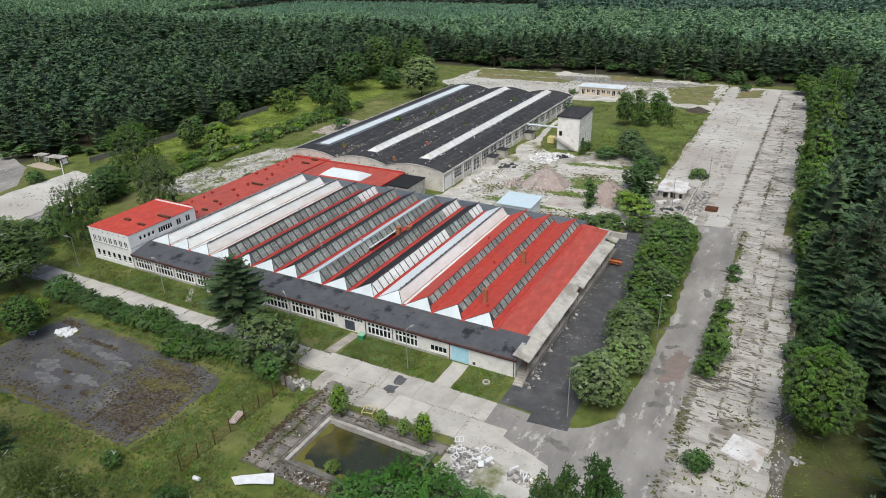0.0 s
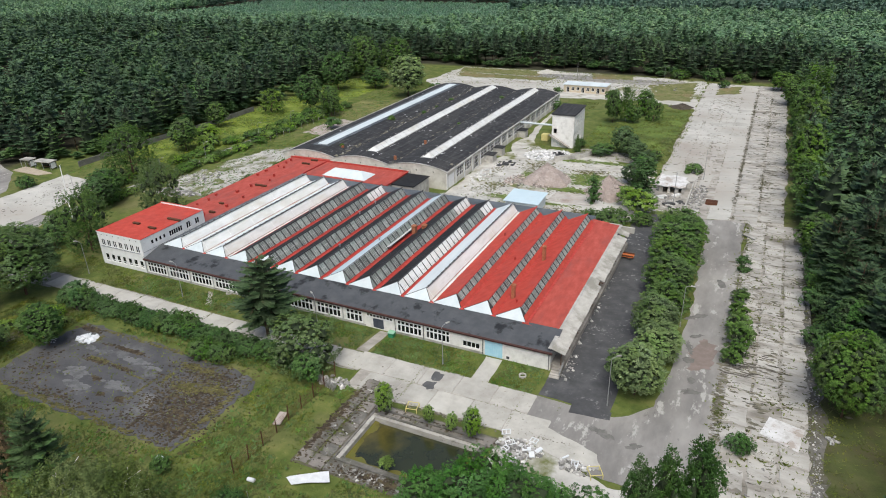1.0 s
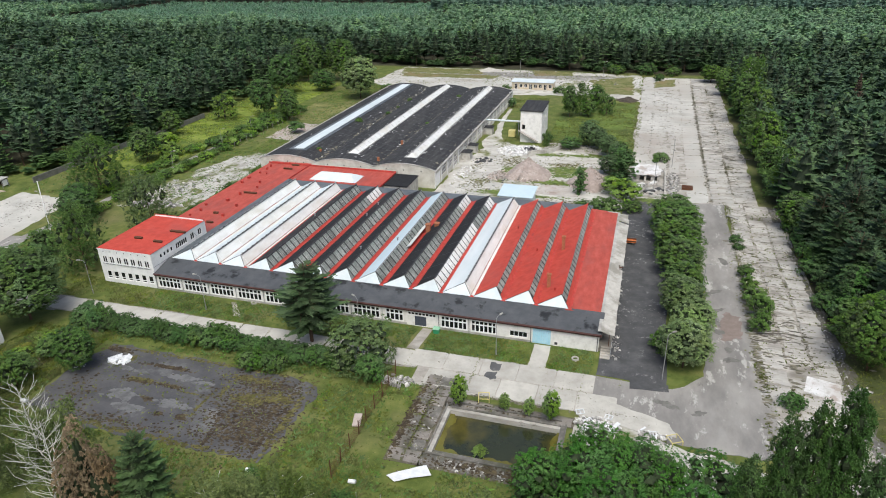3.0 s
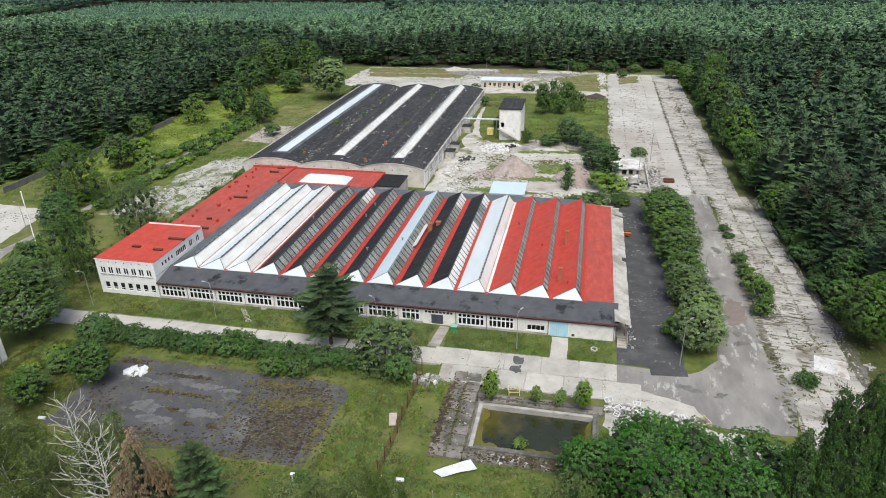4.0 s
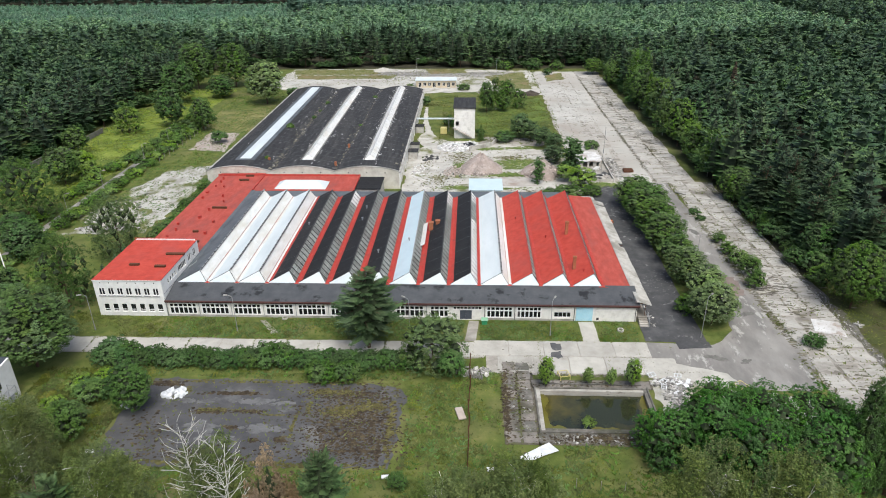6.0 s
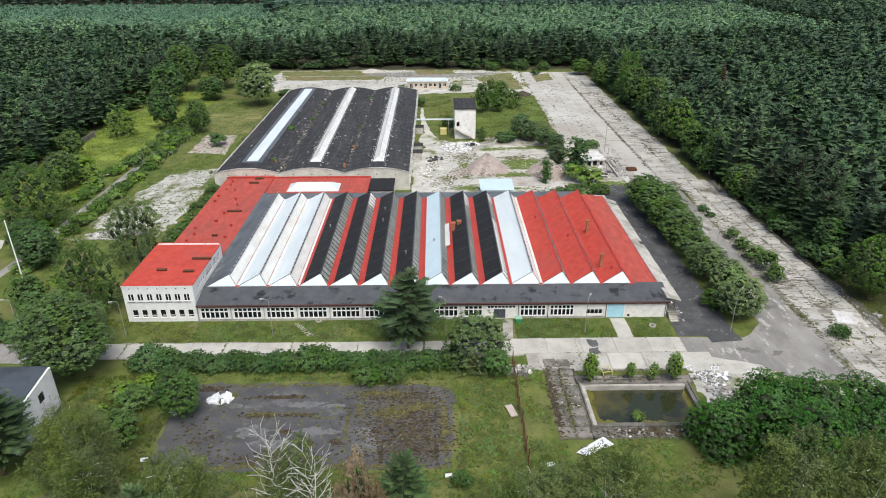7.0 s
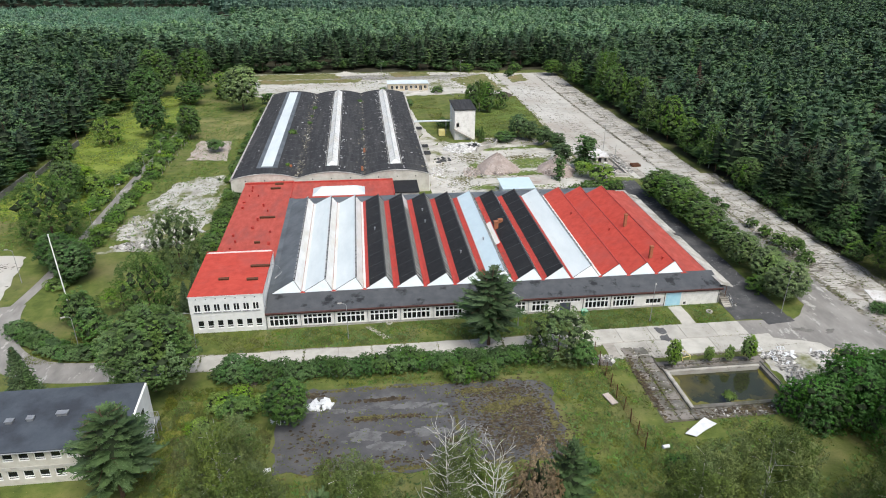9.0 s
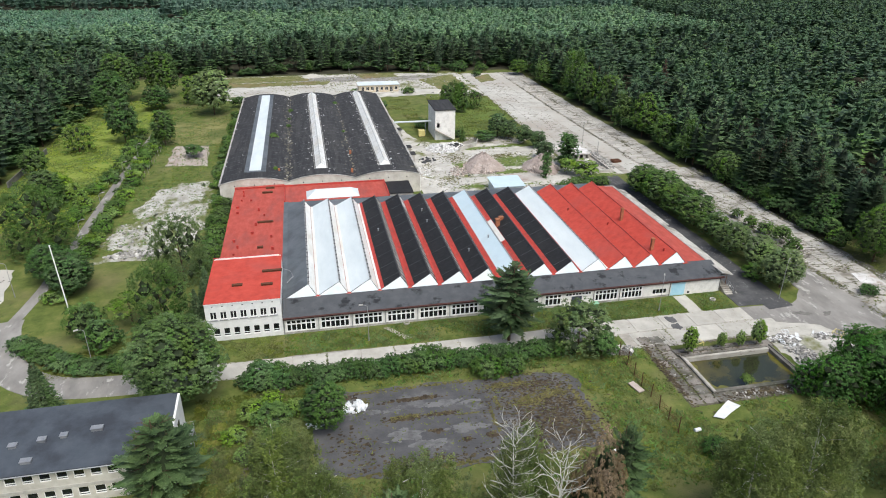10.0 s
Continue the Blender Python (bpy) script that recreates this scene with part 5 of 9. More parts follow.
def office():
    O = (-6.5, 9, 0)
    e = empty("office_building", O, "two-storey white rendered office block with flat red roof", "building")
    up = [(-12.25 + 1.71 * i, 4.4) for i in range(7)]
    lo = [(-11.95 + 1.71 * i, 0.95) for i in range(7)]
    holes = [(x, x + 1.2, z, z + 1.6) for x, z in up] + [(x, x + 1.1, z, z + 1.65) for x, z in lo]
    w = Build(O)
    pierced(w, -13, 0, 0, 0.35, 0, 7.6, holes)
    weld(w).make("wall", M["wall"], e, "clean white rendered front wall")
    for x, z in up:
        window(e, x, 0.05, z, 1.2, 1.6, 2, (1,), label="white two-light upper window", bar=0.12)
        Build(O).box(x - 0.1, -0.16, z - 0.12, x + 1.3, 0.1, z - 0.02).make("sill", M["zinc"], e)
    for i, (x, z) in enumerate(lo):
        window(e, x, 0.05, z, 1.1, 1.65, 1, (0.35, 1), label="white-framed ground-floor window", bar=0.07)
        Build(O).box(x - 0.05, -0.1, z - 0.1, x + 1.15, 0.1, z - 0.02).make("sill", M["frame"], e)
    for i in range(7):
        Build(O).box(-11.8 + 1.71 * i, -0.012, 6.95, -11.55 + 1.71 * i, 0.0, 7.12).make("vent", M["steel"], e)
    side = [(2.6 + 1.1 * i, 3.3 + 1.1 * i, 5.55, 6.5) for i in range(4)] + [(7.6, 11.4, 5.3, 6.6), (12.6, 13.9, 5.2, 6.7), (15.2, 16.5, 5.2, 6.7)]
    w = Build(O)
    pierced_y(w, -0.35, 0, 0.35, 18, 0, 7.6, [(a, b, c, d) for a, b, c, d in side])
    w.box(-13, 0.35, 0, -12.65, 18, 7.6)
    w.box(-12.65, 17.65, 0, -0.35, 18, 7.9)
    weld(w).make("wall", M["wall"], e, "white rendered side wall")
    for i, (a, b, c, d) in enumerate(side):
        window(e, -0.1, a, c, b - a, d - c, 1 if i < 4 else 6 if i == 4 else 2, (1,), "+x", label="white-framed side window", bar=0.07)
    Build(O).box(-12.94, 0.12, 7.42, -0.06, 17.64, 7.64).make("flat_roof", M["red"], e, "smooth flat red felt roof")
    t = Build(O).box(-13.08, -0.08, 7.6, 0.08, 0.12, 7.68).box(-13.08, 0.12, 7.6, -12.94, 18.0, 7.66).box(-0.06, 0.12, 7.6, 0.08, 18.0, 7.66).box(-13.1, 17.8, 7.9, 0.1, 18.08, 7.96)
    t.make("parapet_trim", M["redpaint"], e, "thin red parapet trim")
    Build(O).box(-13.1, -0.1, 7.5, 0.1, -0.082, 7.66).make("drip_edge", M["frame"], e, "thin white drip edge")
    for x, y, l in ((-8.6, 5.8, 1.8), (-3.4, 5.2, 2.0), (-3.4, 10.6, 3.6)):
        Build(O).box(x, y, 7.56, x + l, y + 0.55, 7.95).box(x - 0.06, y - 0.08, 7.95, x + l + 0.06, y + 0.6, 8.0).make("roof_hatch", M["rust"], e, "dark red roof vent")
    Build(O).tube([(0.1, 13.2, 6.9), (1.6, 12.6, 6.6), (2.2, 11.4, 5.9), (0.9, 10.2, 5.2)], [0.05] * 4, 6).make("vent_duct", M["zinc"], e)
    Build(O).box(0.0, 0.2, 4.6, 0.04, 5.2, 4.68).make("flashing", M["zinc"], e)
    Build(O).tube([(0.12, -0.1, 0.1), (0.12, -0.1, 4.0)], [0.06, 0.06], 6).make("downpipe", M["zinc"], e)


office()


def west_wing():
    O = (-6, 44, 0)
    e = empty("factory_wing", O, "long single-storey wing with flat red roof", "building")
    w = Build(O).box(-12.6, 18.0, 0, -12.3, 69, 4.4).box(-0.4, 18.0, 0, -0.12, 69, 4.4).box(-12.3, 68.7, 0, 26.6, 69, 4.4)
    w.box(-0.12, 55.4, 0, 26.6, 55.6, 4.3).box(26.4, 55.6, 0, 26.6, 68.7, 4.3)
    weld(w).make("wall", M["oldwall"], e)
    Build(O).slab([(-12.9, 18.0, 4.45), (-0.05, 18.0, 4.6), (-0.05, 69.1, 4.6), (-12.9, 69.1, 4.45)], 0.16).make("flat_roof", M["redworn"], e, "red felt roof with small vents")
    Build(O).slab([(-0.05, 55.45, 4.5), (26.9, 55.45, 4.5), (26.9, 67, 4.5), (-0.05, 67, 4.5)], 0.16).make("flat_roof", M["redworn"], e, "red felt roof behind the saw-teeth")
    Build(O).box(-12.9, 67.0, 4.5, 26.9, 67.25, 4.95).make("kerb", M["redpaint"], e, "bright red roof upstand")
    Build(O).box(0.0, 55.45, 4.52, 0.25, 67, 4.85).make("kerb", M["redpaint"], e)
    Build(O).box(26.7, 55.45, 4.5, 26.95, 67.0, 4.85).make("kerb", M["redpaint"], e)
    sk = Build(O)
    a, b = [(5.6, 56.6, 4.5), (19.2, 56.6, 4.5), (19.2, 62.6, 4.5), (5.6, 62.6, 4.5)], [(7.9, 59.2, 5.9), (16.9, 59.2, 5.9), (16.9, 60.0, 5.9), (7.9, 60.0, 5.9)]
    sk.add(a + b, [(3, 2, 1, 0), (4, 5, 6, 7), (0, 1, 5, 4), (1, 2, 6, 5), (2, 3, 7, 6), (3, 0, 4, 7)])
    sk.make("roof_lantern", M["white"], e, "white hipped roof lantern")
    rng = random.Random(8)
    spots = [(-10.4, 64), (-10.2, 61.5), (-10.5, 58.2), (-11.2, 53.6), (-11.0, 49.8), (-10.6, 33), (-9.6, 29.4), (-10.2, 26), (-8.2, 57.8), (-6.3, 41.5), (-9.9, 24), (-6.0, 50.6), (-4.6, 47), (-2.6, 34), (-3.4, 21.2), (-2.2, 27.6), (-6.9, 36.8)]
    for x, y in spots:
        s, h = rng.uniform(0.16, 0.34), rng.uniform(0.35, 0.7)
        z = 4.45 + (x + 12.9) * 0.0117
        c = Build(O).box(x - s, y - s, z, x + s, y + s, z + h).box(x - s - 0.06, y - s - 0.06, z + h, x + s + 0.06, y + s + 0.06, z + h + 0.08)
        c.make("roof_vent", M["redpaint"], e, "small red boxed roof vent")
    for x, y, l in ((-6.0, 42.6, 3.6), (-5.6, 62.6, 2.6), (-4.8, 66, 2.2), (-3.6, 23, 1.6), (-5.4, 28.4, 1.2)):
        z = 4.45 + (x + 12.9) * 0.0117
        Build(O).box(x, y, z, x + l, y + 0.5, z + 0.4).box(x - 0.05, y - 0.06, z + 0.4, x + l + 0.05, y + 0.56, z + 0.46).make("roof_hatch", M["rust"], e, "dark red roof hatch")
    Build(O).box(27.0, 57.6, 0, 33.4, 66.6, 4.2).make("annex", M["oldwall"], e)
    Build(O).box(26.97, 57.4, 4.2, 33.6, 66.8, 4.4).make("annex_roof", M["black"], e, "black felt roof of the small annex")


west_wing()


# ---- long hall ----
def long_hall():
    X0, X1, Y0, Y1 = -17.0, 37.4, 69.2, 176.5
    O = ((X0 + X1) / 2, (Y0 + Y1) / 2, 0)
    e = empty("long_hall", O, "long hall with three low vaulted black felt roofs", "hall")
    EV, CR, S = 4.9, 6.35, (X1 - X0) / 3

    def arch(t):
        return EV + (CR - EV) * (1 - (2 * t - 1) ** 2)
    N = 14
    for k in range(3):
        a = X0 + k * S
        vs, fs = [], []
        ny = 12
        for j in range(ny + 1):
            y = Y0 + 0.4 + (Y1 - Y0 - 0.4) * j / ny
            for i in range(N + 1):
                vs.append((a + S * i / N - O[0], y - O[1], arch(i / N)))
        fs = [(j * (N + 1) + i, j * (N + 1) + i + 1, (j + 1) * (N + 1) + i + 1, (j + 1) * (N + 1) + i) for j in range(ny) for i in range(N)]
        obj("vault_roof", vs, fs, M["hallroof"], e, "vaulted roof of old patched black felt", smooth=True)
        poly = [(a + S * i / N, Y0, arch(i / N) + 0.22) for i in range(N + 1)]
        Build(O).prism([(a, Y0, 0), *[p for p in poly[::1]], (a + S, Y0, 0)][::-1], (0, 0.35, 0)).make("end_wall", M["creamwall"], e, "cream rendered end wall with arched top")
        trim = Build(O)
        for i in range(N):
            p, q = poly[i], poly[i + 1]
            trim.slab([(p[0], Y0 - 0.12, p[2] + 0.1), (q[0], Y0 - 0.12, q[2] + 0.1), (q[0], Y0 + 0.45, q[2] + 0.1), (p[0], Y0 + 0.45, p[2] + 0.1)], 0.1)
        weld(trim).make("coping", M["corr"], e, "pale arched coping")
        Build(O).prism([(a, Y1, 0), *[(a + S * i / N, Y1, arch(i / N) + 0.1) for i in range(N + 1)], (a + S, Y1, 0)][::-1], (0, -0.3, 0)).make("end_wall", M["creamwall"], e)
        for i in (3, 7, 11):
            x = a + S * i / N
            Build(O).box(x - 0.15, Y0 - 0.02, 4.6, x + 0.15, Y0 - 0.003, 4.9).make("vent", M["steel"], e)
    # east wall with bays
    nb = 18
    bl = (Y1 - Y0 - 0.7) / nb
    holes = []
    for k in range(nb):
        y = Y0 + 0.35 + k * bl
        holes.append((y + 0.7, y + bl - 0.7, 1.5, 4.2) if k not in (0, 3) else (y + 1.0, y + bl - 1.0, 0.1, 3.7))
    w = Build(O)
    pierced_y(w, X1 - 0.3, X1, Y0 + 0.35, Y1 - 0.3, 0, EV - 0.05, holes)
    weld(w).make("wall", M["creamwall"], e, "cream rendered east wall of window bays")
    for k, (a, b, c, d) in enumerate(holes):
        if k == 0:
            Build(O).box(X1 - 0.2, a, c, X1 - 0.1, b, d).make("gate", M["frame"], e, "white double gate")
            continue
        window(e, X1 - 0.1, a, c, b - a, d - c, 4, (1, 1, 0.7), "+x", label="white steel-framed hall window, some panes broken", skip={((k * 3 + j) % 4, (k + j) % 3) for j in range(3)})
    for k in range(nb + 1):
        y = Y0 + 0.35 + k * bl
        Build(O).box(X1, y - 0.22, 0, X1 + 0.16, y + 0.22, EV - 0.1).make("pilaster", M["wall"], e, "pale pilaster")
    Build(O).box(X1 - 0.1, Y0, EV - 0.08, X1 + 0.45, Y1, EV + 0.1).make("eaves_trim", M["corr"], e, "pale eaves trim")
    w = Build(O).box(X0, Y0 + 0.35, 0, X0 + 0.3, Y1 - 0.3, EV - 0.05)
    weld(w).make("wall", M["creamwall"], e)
    Build(O).box(X0 - 0.35, Y0, EV - 0.08, X0 + 0.1, Y1, EV + 0.1).make("eaves_trim", M["corr"], e, "pale eaves trim")
    # ridge lights
    for k in range(3):
        c = X0 + (k + 0.5) * S
        if k == 0:
            Build(O).box(c - 2.9, 75.5, CR - 0.25, c + 2.9, 173.6, CR + 0.06).make("skylight_border", M["greyslope"], e, "grey sheet border")
            Build(O).box(c - 1.6, 76.5, CR + 0.06, c + 1.6, 172.6, CR + 0.2).make("skylight", M["white"], e, "flat white skylight strip")
        else:
            ya, yb, hw, h = 75.6, 173.2, 1.75, 1.25
            z0 = CR - 0.2
            s = Build(O)
            s.add([(c - hw, ya, z0), (c + hw, ya, z0), (c + hw, yb, z0), (c - hw, yb, z0), (c, ya + 1.7, z0 + h), (c, yb - 1.2, z0 + h)], [(3, 2, 1, 0), (0, 1, 4), (1, 2, 5, 4), (2, 3, 5), (3, 0, 4, 5)])
            sk = s.make("skylight", M["cream"], e, "raised ridge skylight, dirty white")
            Build(O).tube([(c, ya + 1.7, z0 + h + 0.02), (c, yb - 1.2, z0 + h + 0.02)], [0.07, 0.07], 5).make("ridge_bar", M["zinc"], e)
            for q in range(33):
                y = ya + 2.0 + q * 2.87
                for sgn in (-1, 1):
                    Build(O).slab([(c, y, z0 + h + 0.03), (c + sgn * hw, y, z0 + 0.03), (c + sgn * hw, y + 0.07, z0 + 0.03), (c, y + 0.07, z0 + h + 0.03)][::sgn], 0.03).make("glazing_bar", M["zinc"], e)
            Build(O).box(c - hw - 0.15, ya - 0.1, CR - 0.3, c - hw, yb + 0.1, z0 + 0.2).box(c + hw, ya - 0.1, CR - 0.3, c + hw + 0.15, yb + 0.1, z0 + 0.2).make("skylight_kerb", M["corr"], e)
    rng = random.Random(21)
    deb = Build(O)
    for q in range(300):
        k = rng.choice((0, 1, 1, 2, 2, 2))
        near_light = rng.random() < 0.72 and k > 0
        t = 0.5 + rng.choice((-1, 1)) * (0.1 + abs(rng.gauss(0, 0.05))) if near_light else rng.choice((0.985, 0.02)) + rng.gauss(0, 0.006) if rng.random() < 0.6 else rng.uniform(0.03, 0.97)
        t = min(0.99, max(0.01, t))
        x, y = X0 + (k + t) * S, rng.uniform(Y0 + 3, Y1 - 3)
        z = arch(t) + 0.045
        s = rng.uniform(0.1, 0.38)
        a = rng.uniform(0, 3.1)
        ca, sa = math.cos(a) * s, math.sin(a) * s
        dz = (arch(min(1, t + 0.01)) - arch(max(0, t - 0.01))) / (0.02 * S)
        pts = [(x + u * ca - v * sa * 0.5, y + u * sa * 1.4 + v * ca * 0.5) for u, v in ((-1, -rng.uniform(0.3, 1)), (1, -rng.uniform(0.2, 1)), (rng.uniform(0.4, 1.2), 1), (-rng.uniform(0.3, 1), rng.uniform(0.4, 1)))]
        deb.slab([(px, py, z + (px - x) * dz) for px, py in pts], 0.03)
    for name, mat, many, lab in (("moss_patch", M["drymoss"], 420, "dry moss along the roof's valleys"), ("worn_felt", M["hallpatch"], 520, "grey worn spots in the felt")):
        w = Build(O)
        for q in range(many):
            k = rng.choice((0, 1, 2))
            t = rng.uniform(0.02, 0.98) if name == "worn_felt" else min(0.99, max(0.01, abs(rng.gauss(0, 0.03)) if k and rng.random() < 0.8 else 1 - abs(rng.gauss(0, 0.05))))
            if abs(t - 0.5) < 0.17:
                continue
            x, y, z = X0 + (k + t) * S, rng.uniform(Y0 + 2, Y1 - 2), arch(t) + 0.025 + 0.0001 * q % 0.02
            dz = (arch(min(1, t + 0.01)) - arch(max(0, t - 0.01))) / (0.02 * S)
            s, a0 = rng.uniform(0.15, 0.6) * (1.3 if name == "worn_felt" else 1), rng.uniform(0, 6.28)
            ring = [(s * rng.uniform(0.4, 1.0) * math.cos(a0 + b * 1.047) * 0.8, s * rng.uniform(0.4, 1.0) * math.sin(a0 + b * 1.047) * 1.7) for b in range(6)]
            w.add([(x + u, y + v, z + u * dz) for u, v in ring], [(0, 1, 2, 3, 4, 5)])
        w.make(name, mat, e, lab, kind="stuff")
    deb.make("loose_felt", M["cream"], e, "pale loose scraps", kind="stuff")
    for k in range(3):
        for q in range(26):
            y = Y0 + 3 + q * 4.05
            for t0, t1 in ((0.03, 0.38), (0.62, 0.97)):
                if k == 0 and (t1 > 0.3 and t1 < 0.5 or t0 > 0.5):
                    t0, t1 = (0.03, 0.3) if t0 < 0.5 else (0.7, 0.97)
                sm = Build(O)
                for i in range(4):
                    ta, tb = t0 + (t1 - t0) * i / 4, t0 + (t1 - t0) * (i + 1) / 4
                    sm.slab([(X0 + (k + ta) * S, y, arch(ta) + 0.03), (X0 + (k + tb) * S, y, arch(tb) + 0.03), (X0 + (k + tb) * S, y + 0.12, arch(tb) + 0.03), (X0 + (k + ta) * S, y + 0.12, arch(ta) + 0.03)], 0.02)
                sm.make("felt_seam", M["greyroof"], e)
    for x, y in ((-1.5, 78), (-4.2, 70), (18.7, 74.5), (19.6, 92)):
        Build(O).box(x - 0.3, y - 0.3, 4.9, x + 0.3, y + 0.3, 6.2).make("brick_stub", M["brick"], e, "short weathered brick chimney stub")
    for y, l in ((96, 3.2), (104, 2.6), (126, 3.0)):
        Build(O).box(X1 + 0.2, y, 0, X1 + 3.0, y + l, 2.4).make("porch", M["oldwall"], e, "small rendered porch")
        Build(O).box(X1 + 0.1, y - 0.2, 2.4, X1 + 3.3, y + l + 0.2, 2.55).make("porch_roof", M["hallroof"], e)


long_hall()


def tower():
    O = (55.2, 126, 0)
    e = empty("stair_tower", O, "tall pale rendered tower block with black roof", "tower")
    x0, x1, y0, y1, h = 51.6, 58.8, 119.6, 132.8, 10.6
    holes = [(121 + 2.4 * i, 122.3 + 2.4 * i, 6.6, 8.6) for i in range(4)] + [(121 + 2.4 * i, 122.3 + 2.4 * i, 1.6, 4.6) for i in range(4)]
    w = Build(O)
    pierced_y(w, x1 - 0.3, x1, y0, y1, 0, h, holes)
    w.box(x0, y0 + 0.3, 0, x0 + 0.3, y1, h).box(x0 + 0.3, y1 - 0.3, 0, x1 - 0.3, y1, h)
    pierced(w, x0, x1 - 0.3, y0, y0 + 0.3, 0, h, [(52.2, 53.2, 4.4, 6.0), (53.2, 54.2, 0.1, 2.1)])
    weld(w).make("wall", M["facade"], e, "pale weathered render")
    for a, b, c, d in holes:
        window(e, x1 - 0.1, a, c, b - a, d - c, 2, (1, 1), "+x", label="tall steel window")
    Build(O).slab([(x0 - 0.3, y0 - 0.3, h + 0.25), (x1 + 0.3, y0 - 0.3, h + 0.25), (x1 + 0.3, y1 + 0.3, h + 0.65), (x0 - 0.3, y1 + 0.3, h + 0.65)], 0.35).make("roof", M["hallroof"], e, "flat black roof")
    Build(O).slab([(51.2, 118.2, 4.2), (51.2, 119.5, 4.2), (57.8, 119.5, 0.5), (57.8, 118.2, 0.5)][::-1], 0.25).make("outer_stair", M["oldconc"], e, "outer concrete stair")
    Build(O).box(53.2, 119.7, 0.1, 54.2, 119.8, 2.1).make("door", M["frame"], e, "pale door")
    t = Build((44.5, 128, 0)).tube([(37.7, 128.4, 4.7), (51.6, 127.6, 4.9)], [0.32, 0.32], 8)
    b = empty("pipe_bridge", (44.5, 128, 0), "white insulated pipe bridge between hall and tower", "pipe")
    t.make("pipe", M["white"], b)
    Build((44.5, 128, 0)).tube([(49.5, 127.7, 0), (49.5, 127.7, 4.6)], [0.12, 0.12], 6).make("post", M["zinc"], b)
    c = empty("yellow_container", (47.6, 125.6, 0), "small yellow container on the grass", "container")
    Build((47.6, 125.6, 0)).box(46.6, 124.4, 0.2, 48.8, 126.8, 2.2).make("body", M["yellow"], c)
    Build((47.6, 125.6, 0)).box(46.7, 124.5, 0, 48.7, 126.7, 0.2).make("skid", M["rust"], c)


tower()


def gate_house():
    O = (41, 205.5, 0)
    e = empty("low_building", O, "low cream building with white flat roof", "building")
    holes = [(33.2 + 2.2 * i, 34.5 + 2.2 * i, 0.9 if i % 3 else 0.1, 2.4) for i in range(8)]
    w = Build(O)
    pierced(w, 32, 50.4, 202, 202.3, 0, 3.2, holes)
    w.box(32, 202.3, 0, 32.3, 209, 3.2).box(50.1, 202.3, 0, 50.4, 209, 3.2).box(32.3, 208.7, 0, 50.1, 209, 3.2)
    weld(w).make("wall", surface("ochre_render", [(0.5, 0.42, 0.3), (0.6, 0.52, 0.4)], 0.7, 0.9, 0.1), e, "cream and ochre wall")
    for a, b, c, d in holes:
        window(e, a, 202.1, c, b - a, d - c, 2, (1,), label="white-framed window")
    Build(O).box(31.6, 201.6, 3.2, 50.8, 209.4, 3.45).make("flat_roof", M["white"], e, "white flat roof")


gate_house()


